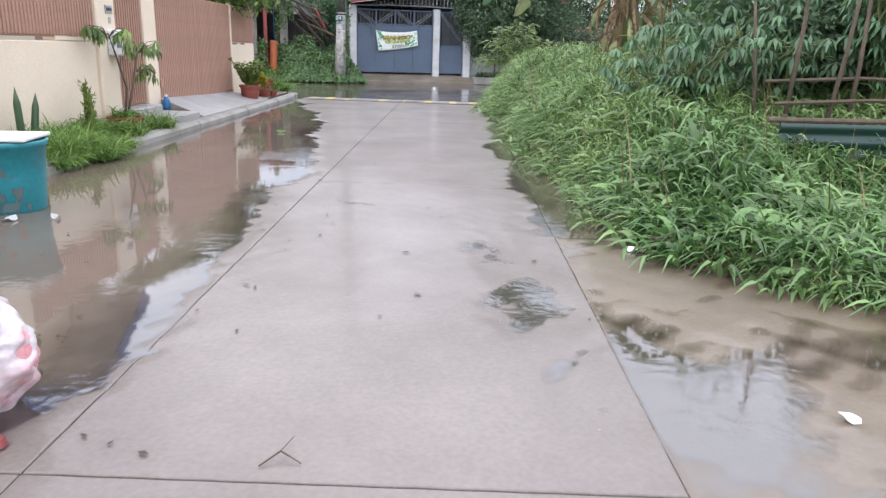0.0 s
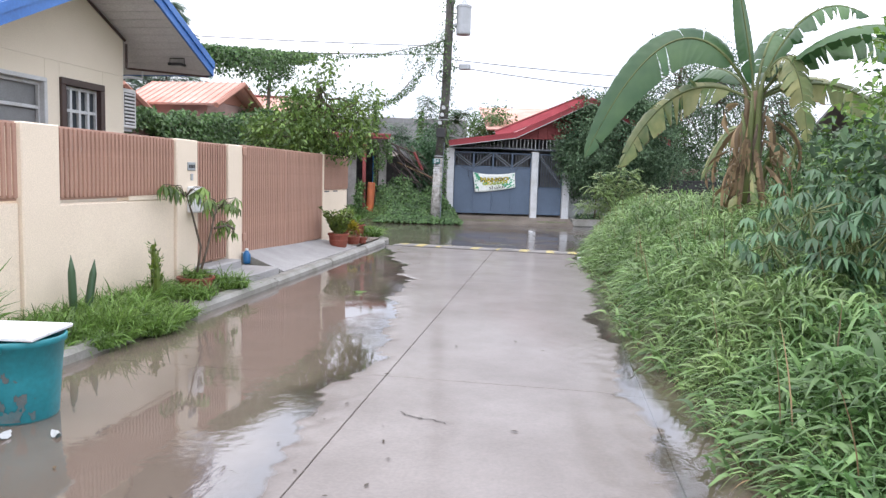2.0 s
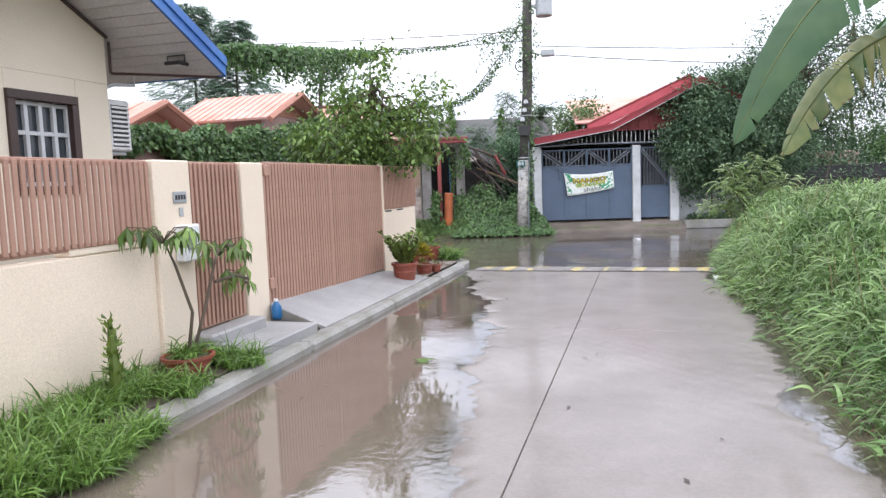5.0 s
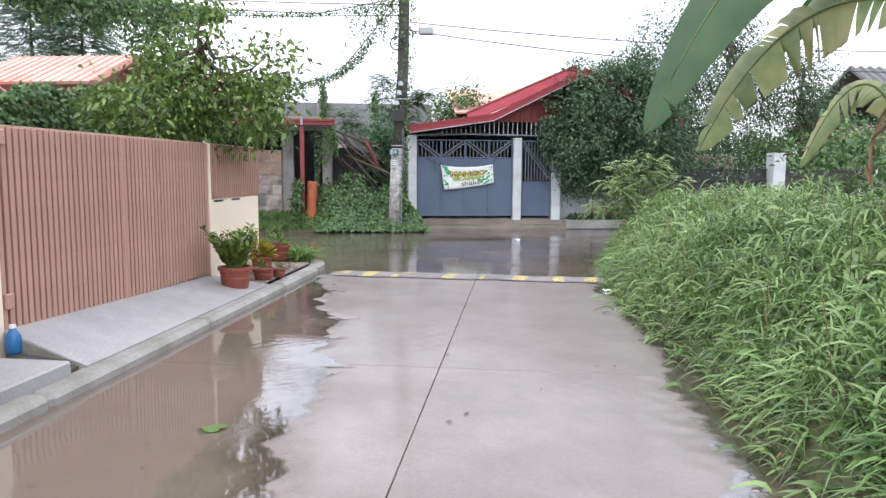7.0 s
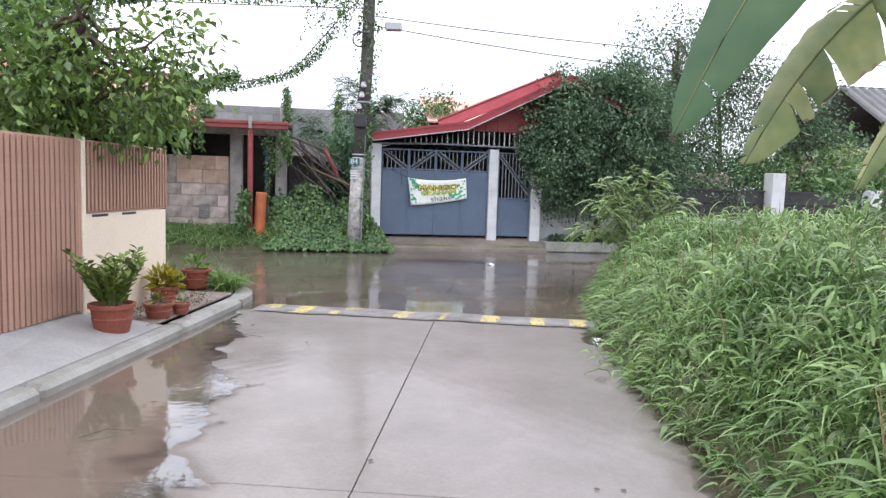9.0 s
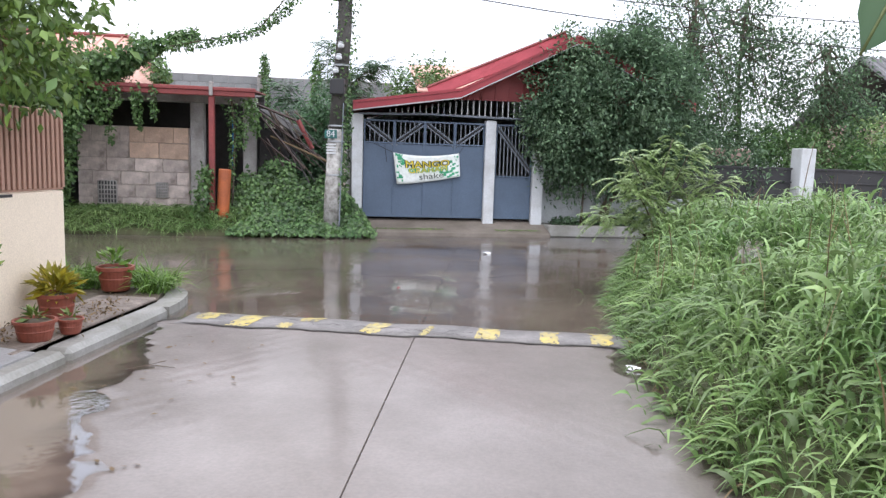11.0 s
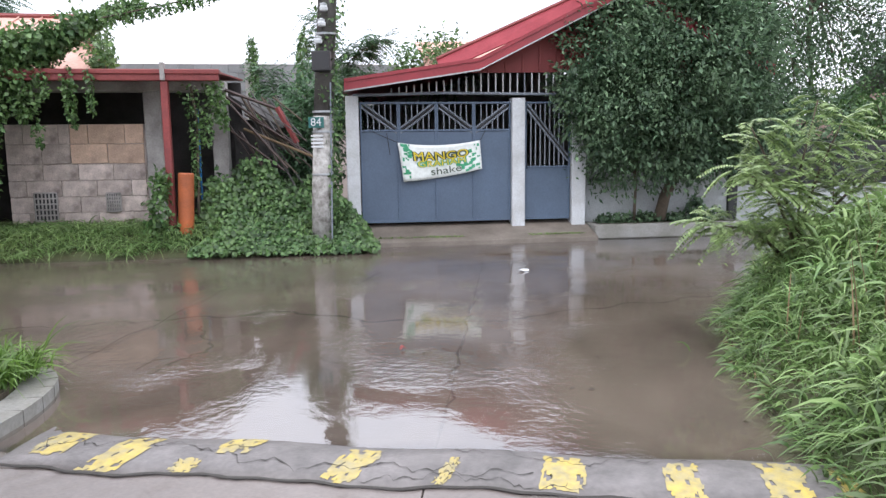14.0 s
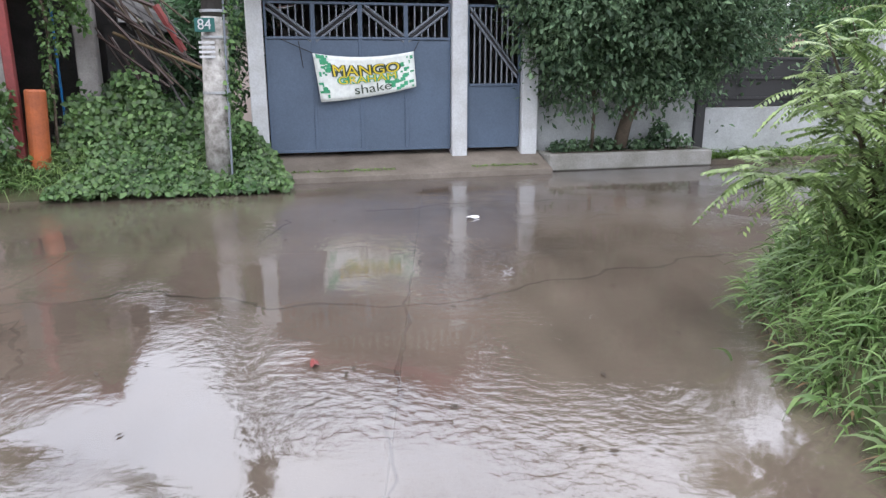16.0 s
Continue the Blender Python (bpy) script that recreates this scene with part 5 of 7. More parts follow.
pole_vine = thing("pole_vine", "leafy creeper climbing the utility pole", "vine", pose(-2.57, 23.4, 0))
part("leaves", creeper([(0.18, 0.05, 0.3), (0.2, 0, 1.2), (0.22, 0, 2.2), (0.2, 0, 3), (0.25, -0.05, 4), (0.25, -0.05, 5), (0.25, 0, 6), (0.3, 0, 7.2)], [0.14, 0.16, 0.18, 0.24, 0.32, 0.4, 0.42, 0.3], 1700, 0.075), VINE, pole_vine)
wire_vine = thing("wire_vine", "creeper hanging along the overhead wires", "vine", pose(0, 0, 0))
part("leaves", join(creeper([(-2.4, 23.3, 5.75), (-3.1, 22.6, 5.35), (-3.9, 21.4, 5.0), (-4.7, 20.3, 4.75), (-5.4, 19.3, 4.65)], [0.3, 0.13, 0.06, 0.06, 0.12], 750, 0.055),
                    creeper([(-2.45, 23.3, 5.9), (-3.0, 23.2, 5.0), (-3.4, 23.1, 4.3), (-3.9, 22.9, 3.85), (-4.6, 22.6, 3.6), (-5.3, 22.3, 3.45)], [0.26, 0.2, 0.15, 0.13, 0.11, 0.16], 1500, 0.06)), VINE, wire_vine)
strands = []
for k in range(15):
    f = R.uniform(0.05, 0.45)
    p0 = np.array((-2.4, 23.3, 5.72)) * (1 - f) + np.array((-4.7, 20.3, 4.75)) * f
    fall = R.uniform(0.35, 1.15)
    p1 = p0 + np.array((R.normal(0, 0.12), 0.6 * f + R.normal(0, 0.12), -fall))
    strands.append(creeper([p0, (p0 + p1) / 2 + R.normal(0, 0.06, 3), p1], [0.05, 0.05, 0.02], int(55 * fall) + 10, 0.05))
part("hanging_leaves", join(*strands), VINE, wire_vine)
part("stem", Shape().tube([(-2.4, 23.3, 5.75), (-3.9, 21.4, 5.0), (-5.4, 19.3, 4.65), (-5.5, 14.0, 3.85)], 0.012, 5).tube([(-2.45, 23.3, 5.9), (-3.0, 23.2, 5.0), (-3.9, 22.9, 3.85), (-5.3, 22.3, 3.45)], 0.012, 5), BARK, wire_vine)
eave_vine = thing("eave_vine", "creeper draped over the red eave of the ruin", "vine", GO)
part("leaves", join(creeper([(-6.8, -0.5, 2.6), (-5.9, -0.5, 2.85), (-5.3, -0.5, 2.88), (-4.9, -0.45, 3.0), (-4.4, -0.4, 3.3), (-3.9, -0.35, 3.65), (-3.3, -0.3, 3.85)], [0.45, 0.45, 0.38, 0.28, 0.2, 0.16, 0.13], 3200, 0.085),
                    creeper([(-5.8, -0.5, 2.8), (-5.68, -0.5, 1.8), (-5.8, -0.5, 0.5)], [0.42, 0.3, 0.22], 2200, 0.085), creeper([(-6.6, -0.4, 2.8), (-6.5, -0.4, 0.6)], [0.5, 0.4], 1800, 0.09),
                    creeper([(-4.35, -0.64, 2.8), (-4.28, -0.68, 2.0)], [0.14, 0.06], 260, 0.075), creeper([(-4.02, -0.66, 2.8), (-4.0, -0.7, 2.15)], [0.09, 0.05], 130, 0.07), creeper([(-5.05, -0.6, 2.85), (-5.0, -0.66, 2.1)], [0.25, 0.08], 420, 0.08), creeper([(-4.7, -0.64, 2.85), (-4.65, -0.68, 2.4)], [0.14, 0.06], 160, 0.07)), VINE, eave_vine)
part("stem", Shape().tube([(-7.5, -0.5, 2.86), (-5.4, -0.4, 2.9), (-4.2, -0.2, 3.5), (-3.6, -0.1, 3.95)], 0.014, 5), BARK, eave_vine)
pillar_vine = thing("pillar_vine", "creeper climbing the block wall's pillar", "vine", GO)
part("leaves", creeper([(-2.75, 9.8, 2.2), (-2.8, 9.8, 3.3), (-2.8, 9.85, 4.2), (-2.85, 9.9, 4.9)], [0.25, 0.2, 0.2, 0.09], 900, 0.1), VINE, pillar_vine)
door_vine = thing("doorway_vine", "creeper hanging in the ruin's doorway", "vine", GO)
part("leaves", join(creeper([(-2.62, -0.4, 2.55), (-2.55, -0.38, 2.0), (-2.6, -0.38, 1.4), (-2.66, -0.38, 0.9)], [0.2, 0.13, 0.07, 0.04], 330, 0.07), creeper([(-2.22, -0.45, 2.6), (-2.16, -0.42, 2.0)], [0.16, 0.09], 260, 0.08)), VINE, door_vine)
part("stem", Shape().tube([(-2.62, -0.36, 2.6), (-2.55, -0.36, 2.0), (-2.62, -0.36, 0.4)], 0.02, 6), BARK, door_vine)
canopy_vine = thing("vine_canopy", "hanging mat of dark creeper over a wire", "vine", pose(0, 0, 0))
n = 9000
y = R.uniform(13.6, 19.6, n)
drop = np.interp(y, [13.6, 14.5, 16, 17, 18.3, 19.6], [0.45, 0.6, 0.75, 1.5, 0.45, 0.2])
drop = drop * (0.62 + 0.38 * np.sin(9.0 * y) * np.sin(3.7 * y + 1))
z = np.interp(y, [13.6, 19.6], [3.83, 4.68]) - drop * R.uniform(0, 1, n) ** 1.6
root = np.stack([-5.5 + R.normal(0, 0.16, n), y, z], -1)
ln = 0.075 * R.uniform(0.6, 1.3, n)
part("leaves", leaves(root, R.normal(0, 0.6, (n, 3)) + np.array([0.2, 0, -0.6]), R.normal(0, 0.5, (n, 3)) + np.array([1.0, -0.3, 0.5]), ln, ln * 0.7), VINE, canopy_vine)
part("support_stem", Shape().tube([(-5.55, 16.6, 0.1), (-5.5, 16.7, 2.2), (-5.5, 16.9, 3.6), (-5.45, 17.2, 4.2)], [0.06, 0.05, 0.04, 0.03], 8), BARK, canopy_vine)
hedge = thing("vine_hedge", "creeper-covered garden wall behind the fence", "hedge", pose(0, 0, 0))
n = 13000
y = R.uniform(11.0, 16.9, n)
topz = np.interp(y, [11, 13.5, 15, 16.9], [2.36, 2.5, 2.6, 2.9]) + 0.08 * np.sin(5 * y)
z = topz - R.uniform(0, 1, n) ** 1.5 * np.interp(y, [11, 12, 12.3, 16.9], [0.25, 0.3, 1.0, 1.2])
root = np.stack([-5.5 + R.normal(0, 0.1, n), y, z], -1)
part("leaves", leaves(root, R.normal(0, 0.5, (n, 3)) + np.array([0.5, 0, -0.5]), R.normal(0, 0.5, (n, 3)) + np.array([1.0, -0.2, 0.6]), 0.075 * R.uniform(0.6, 1.3, n), 0.055), VINE, hedge)
part("wall", Shape().box(-5.78, -5.62, 10.4, 17.4, 0, 2.3, 0.01), PINK, hedge, "pinkish garden wall")
ruin_vine = thing("ruin_vine", "creeper trailing over the ruined roof edge", "vine", GO)
for strand in (creeper([(-5.75, -0.72, 2.9), (-5.5, -0.75, 2.2), (-5.6, -0.75, 1.5)], [0.42, 0.36, 0.14], 1000, 0.08), creeper([(-9.4, -0.4, 3.0), (-7.5, -0.4, 3.15), (-5.8, -0.4, 3.2), (-4.6, -0.4, 3.1)], [0.6, 0.45, 0.4, 0.25], 3200, 0.1),
                    creeper([(-4.8, -0.65, 2.8), (-4.85, -0.62, 2.2), (-4.8, -0.6, 1.7)], [0.12, 0.1, 0.05], 160, 0.08), creeper([(-5.0, 2.4, 4.0), (-4.6, 1.4, 3.6), (-4.2, 0.5, 3.15), (-3.9, -0.3, 2.95)], [0.45, 0.4, 0.3, 0.15], 1100, 0.09), creeper([(-5.6, -0.7, 3.0), (-5.2, -0.7, 3.1), (-4.7, -0.6, 3.25), (-4.1, -0.5, 3.5)], [0.4, 0.36, 0.3, 0.22], 1500, 0.1), creeper([(-5.4, -0.72, 2.8), (-5.35, -0.72, 2.1)], [0.3, 0.22], 600, 0.09),
                    creeper([(-5.6, -0.65, 2.9), (-5.7, -0.62, 2.3), (-5.7, -0.6, 1.9)], [0.3, 0.3, 0.2], 700, 0.09),
                    creeper([(-2.3, -0.3, 2.7), (-2.35, -0.4, 2.2), (-2.4, -0.4, 1.7)], [0.2, 0.14, 0.06], 220, 0.07),
                    creeper([(-3.15, -0.8, 0.3), (-3.1, -0.8, 0.9), (-3.05, -0.75, 1.3)], [0.2, 0.2, 0.12], 420, 0.09),
                    creeper([(-1.0, 2.6, 1.5), (-1.05, 2.55, 2.8), (-1.0, 2.5, 3.9)], [0.3, 0.2, 0.08], 420, 0.1)):
    part("leaves", strand, VINE, ruin_vine)


# ---- feathery plants ----
def fronds(root, d, length, pairs=11, leaf=0.05, wide=0.014, droop=0.5, vary=0.0):
    """Feather leaves: two rows of narrow leaflets along arching ribs."""
    n = len(root)
    d = unit(d)
    length = np.broadcast_to(length, n)
    t = np.linspace(0.15, 1, pairs)
    droop = (droop * R.uniform(1 - vary, 1 + vary, n))[:, None]
    mid = root[:, None] + d[:, None] * (length[:, None] * t)[..., None]
    mid[..., 2] -= droop * length[:, None] * t[None] ** 2
    tang = np.repeat(d[:, None], pairs, 1).copy()
    tang[..., 2] -= 2 * droop * t[None]
    tang = unit(tang)
    side = unit(np.cross(tang, np.array([0, 0, 1.0])))
    out = []
    for sg in (1, -1):
        dd = side * sg + tang * 0.45 + np.array([0, 0, -0.25])
        ll = leaf * (1 - 0.5 * np.abs(t - 0.45))[None] * R.uniform(0.8, 1.2, (n, pairs))
        out.append(leaves(mid.reshape(-1, 3), dd.reshape(-1, 3), np.tile([0, 0, 1.0], (n * pairs, 1)) + R.normal(0, 0.2, (n * pairs, 3)), ll.ravel(), wide, 0.02, 0.1))
    return join(*out)


def feathery(name, label, base, stems, count, length, leaf, mat, twin=2, wide=0.014, pairs=11, stem_mat=None):
    ob = thing(name, label, "shrub", pose(*base))
    s = Shape()
    roots, dirs = [], []
    for st in stems:
        p = [Vector(q) for q in st]
        s.tube(p, [0.016 - 0.011 * i / (len(p) - 1) for i in range(len(p))], 6)
        for _ in range(count):
            u = R.uniform(0.25, 1) * (len(p) - 1)
            k = min(int(u), len(p) - 2)
            c = p[k].lerp(p[k + 1], u - k)
            a = R.uniform(0, 2 * math.pi)
            dv = np.array([math.cos(a), math.sin(a), R.uniform(0.1, 0.9)])
            for j in range(twin):
                roots.append(np.array(c) + dv * 0.09 * j)
                dirs.append(dv + R.normal(0, 0.4, 3))
    part("stem", s, stem_mat or STEM, ob, smooth=True)
    part("leaves", fronds(np.array(roots), np.array(dirs), length * R.uniform(0.6, 1.2, len(roots)), pairs, leaf=leaf, wide=wide, droop=0.5, vary=0.8), mat, ob)
    return ob


feathery("young_acacia", "young feathery-leaved sapling at the grass edge", (2.7, 18.4, 0.2),
         [[(0, 0, 0), (-0.03, 0, 0.6), (-0.04, 0.02, 1.15), (0.06, 0.0, 1.7)], [(-0.02, 0, 0.7), (0.14, 0.1, 1.15), (0.3, 0.1, 1.55)], [(-0.02, 0, 0.35), (-0.4, -0.1, 0.7), (-0.8, -0.2, 0.75)], [(0, 0, 0.6), (0.35, 0.1, 0.95), (0.7, 0.05, 1.2)], [(0, 0, 0.6), (-0.25, 0.0, 1.15), (-0.45, -0.05, 1.5)], [(0, 0, 0.45), (-0.3, -0.25, 0.95), (-0.55, -0.35, 1.15)], [(0, 0, 0.3), (0.3, -0.2, 0.55), (0.6, -0.3, 0.7)]], 34, 0.30, 0.062, FEATHER, wide=0.019, pairs=15, stem_mat=BARK)
feathery("ipil_tree", "feathery green tree growing behind the ruin", (-4.0, 28.3, 0),
         [[tuple(1.28 * c for c in p) for p in st] for st in [[(0, 0, 0), (0, 0, 1.5), (0.1, 0, 2.6), (0.15, 0, 3.5)], [(0, 0, 1.2), (0.5, -0.3, 2.0), (0.9, -0.3, 2.5)], [(0, 0, 1.2), (-0.4, -0.4, 1.9), (-0.7, -0.4, 2.6)], [(0, 0, 1.0), (0.5, -0.8, 1.5), (0.9, -0.9, 1.9)], [(0, 0, 0.8), (-0.2, -0.8, 1.4), (0.1, -1.0, 2.2)], [(0, 0, 2), (0.7, 0, 2.8), (1.2, 0, 3.1)]]], 130, 0.5, 0.10, IPIL, wide=0.030)

# ---- trees ----
dark_tree = tree("street_tree", "broad dark green tree leaning over the white wall", (0, 0, 0), [(5.35, 0, 0.28), (5.45, 0, 0.7), (5.72, 0, 1.2), (5.78, 0, 1.8), (5.7, 0, 2.6)],
                 [(5.5, -0.1, 3.0, 1.7, 1.2, 1.25), (4.5, -0.3, 2.2, 1.0, 0.8, 0.75), (6.5, -0.2, 2.2, 0.9, 0.9, 0.95), (5.6, 0.1, 3.95, 0.85, 0.8, 0.75), (6.6, 0.2, 3.4, 1.0, 0.8, 0.8), (5.2, -0.4, 1.55, 1.1, 0.45, 0.5), (6.3, -0.2, 1.45, 0.6, 0.4, 0.5), (4.4, -0.2, 1.4, 0.45, 0.35, 0.45), (3.95, -0.35, 3.0, 0.6, 0.4, 0.5), (3.8, -0.35, 2.45, 0.45, 0.35, 0.35), (4.6, -0.2, 3.9, 0.7, 0.6, 0.6)], 470, 150, 0.105, DARKLEAF, 0.11, 26, 0.17)
dark_tree.matrix_basis = GO
thin_tree = tree("slim_tree", "slim sapling beside the leaning tree", (0, 0, 0), [(4.85, -0.05, 0.28), (4.87, -0.05, 0.9), (4.85, 0, 1.6)], [(4.8, -0.15, 2.0, 0.6, 0.5, 0.6)], 45, 20, 0.13, DARKLEAF, 0.03, 4, 0.13)
thin_tree.matrix_basis = GO
tree("citrus_tree", "leafy yellow-green fruit tree behind the slatted gate", (-3.5, 14.3, 0.1), [(0, 0, 0), (0.0, 0.05, 1.0), (0, 0.1, 2.0), (0.05, 0.1, 3.1)],
     [(-0.4, -0.25, 2.15, 0.75, 0.65, 0.42), (0.45, 0.2, 2.2, 0.7, 0.65, 0.48), (0.0, 0.0, 2.65, 0.62, 0.6, 0.42), (0.16, 0.0, 3.3, 0.27, 0.32, 0.5), (0.95, 0.15, 2.62, 0.34, 0.36, 0.38), (-0.72, -0.3, 2.15, 0.3, 0.34, 0.26), (-0.35, -0.1, 2.85, 0.25, 0.3, 0.26)], 235, 25, 0.105, CITRUS, 0.06, 26, 0.13, 0.5)
for x, y, h, lean in ((-24.2, 40, 12.2, 0), (-21.8, 40.5, 11.2, 0.3)):
    con = thing("conifer", "tall pale layered evergreen far behind the roofs", "tree", pose(x, y, 0), "far evergreens")
    part("trunk", Shape().tube([(0, 0, 0), (0, 0, h)], [0.16, 0.02], 8), BARK, con)
    rr, dd = [], []
    for k in range(44):
        zz = h * (0.3 + 0.7 * k / 44)
        reach = (h - zz) * 0.42 + 0.35
        for j in range(44):
            a = R.uniform(0, 6.28)
            f = R.uniform(0.05, 1)
            rr.append((math.cos(a) * reach * f, math.sin(a) * reach * f, zz + 0.15 * f + R.normal(0, 0.06)))
            dd.append((math.cos(a), math.sin(a), 0.1))
    part("crown", fronds(np.array(rr), np.array(dd), 0.75, 8, 0.22, 0.07, 0.3, 0.9), FARLEAF, con)
shrub_label = "dense garden shrub with dark green leaves"
for bx, by, h, w, leaf, cl in ((5.0, 9.3, 2.7, 0.65, LAWN, 100), (4.7, 8.0, 1.7, 0.8, DARKLEAF, 110), (5.9, 7.7, 1.9, 0.9, DARKLEAF, 120), (6.8, 8.6, 2.2, 1.2, DARKLEAF, 120), (8.6, 11, 2.8, 1.6, VINE, 150), (7.6, 14.5, 2.2, 1.4, DARKLEAF, 130), (5.8, 17.5, 1.7, 0.9, VINE, 70), (9.8, 17.5, 2.9, 1.8, DARKLEAF, 150), (6.4, 6.9, 2.6, 1.0, FEATHER, 120), (8.4, 6.2, 3.0, 1.6, VINE, 150), (10.8, 8.5, 3.6, 1.9, DARKLEAF, 170), (5.7, 12.9, 2.0, 0.8, VINE, 80)):
    tree("garden_shrub", shrub_label, (bx, by, 0.4), [(0, 0, 0), (0.05, 0, h * 0.4), (0, 0.05, h * 0.8)], [(0, 0, h * 0.62, w, w, h * 0.42), (0.3 * w, -0.3 * w, h * 0.4, w * 0.8, w * 0.8, h * 0.3)], int(cl * 0.6), 65, 0.12, leaf, 0.05, 6, 0.2)["group"] = "shrubs in the garden"
for s, off, h, w, cl, leaf in ((8.0, 4.4, 5.0, 1.8, 220, DARKLEAF), (7.6, 2.6, 3.0, 1.3, 150, DARKLEAF), (10.0, 2.8, 3.0, 1.5, 170, DARKLEAF), (13.2, 3.2, 3.3, 1.7, 180, VINE), (16.0, 3.4, 3.4, 1.8, 180, DARKLEAF), (19.5, 3.0, 3.6, 2.2, 200, VINE), (8.2, 1.0, 2.5, 1.2, 110, DARKLEAF), (11.7, 1.6, 2.6, 1.5, 150, VINE), (14.5, 1.4, 2.7, 1.5, 130, FEATHER), (9.2, 3.2, 4.4, 1.7, 90, VINE), (17.5, 2.0, 3.0, 2.0, 150, VINE)):
    q = tree("fence_shrub", "leafy shrub rising behind the dark fence", (0, 0, 0.1), [(0, 0, 0), (0.1, 0, h * 0.45), (0, 0.05, h * 0.85)], [(0, 0, h * 0.6, w * 0.8, w * 0.7, h * 0.34), (0.5 * w, 0, h * 0.45, w * 0.7, w * 0.6, h * 0.3), (-0.55 * w, 0.1, h * 0.82, w * 0.5, w * 0.5, h * 0.22), (0.75 * w, -0.1, h * 0.78, w * 0.4, w * 0.45, h * 0.2), (-0.8 * w, -0.1, h * 0.45, w * 0.45, w * 0.4, h * 0.25)], int(cl * 0.5), 90, 0.115, leaf, 0.06, 8, 0.2)
    q.matrix_basis = GO @ pose(s, off, 0.05)
    q["group"] = "shrubs along the fence"
for s, off, h in ((8.6, 2.6, 6.6), (10.6, 3.5, 7.0), (12.9, 3.0, 5.6)):
    q = tree("sparse_tree", "thin open-crowned tree against the sky", (0, 0, 0), [(0, 0, 0), (0.1, 0, h * 0.35), (0.0, 0.1, h * 0.6), (0.1, 0.1, h * 0.9)], [(-0.3, 0, h * 0.75, 1.3, 1.0, h * 0.24), (0.6, 0, h * 0.6, 1.1, 1.0, h * 0.22)], 170, 40, 0.11, DARKLEAF, 0.07, 34, 0.22)
    q.matrix_basis = GO @ pose(s, off, 0.05)
    q["group"] = "thin trees behind the fence"
tree("small_tree", "rounded tree peeping over the garage roof", (-1.4, 31, 0), [(0, 0, 0), (0, 0, 2), (0, 0.1, 3.4)], [(-0.2, 0, 3.5, 0.9, 0.8, 0.8)], 130, 24, 0.15, VINE, 0.07, 6)
bush = tree("ruin_bush", "leafy green bush beside the collapsed roof", (0, 0, 0), [(0, 0, 0), (0.05, 0, 0.8), (0, 0.05, 1.7)], [(0.05, 0, 1.9, 0.5, 0.5, 0.8), (-0.1, -0.1, 1.2, 0.45, 0.4, 0.55), (0.15, 0, 2.7, 0.36, 0.4, 0.5)], 120, 34, 0.11, IPIL, 0.04, 7, 0.13)
bush.matrix_basis = GO @ pose(-0.85, 1.3, 0.05)
planter_plants = thing("planter_plants", "small leafy plants filling the planter", "plants", GO)
part("leaves", join(creeper([(4.2, 0, 0.32), (5.2, 0, 0.34), (6.55, 0, 0.34)], [0.1, 0.1, 0.14], 700, 0.09), creeper([(6.0, 0, 0.35), (6.05, 0, 0.65)], [0.2, 0.12], 160, 0.1)), DARKLEAF, planter_plants)
wallgrass = grass_field(2500, 6.9, 14, -0.15, 0.2, 0.2, 0.4, 0.016, lambda x, y: y > -0.2, lambda x, y: np.full(len(x), 0.06), 0.9)
wallgrass[0][:, 2] = 0.06
solid("wall_grass", lay(*wallgrass), LAWN, "grass along the foot of the white wall", "grass", "stuff", at=GO)


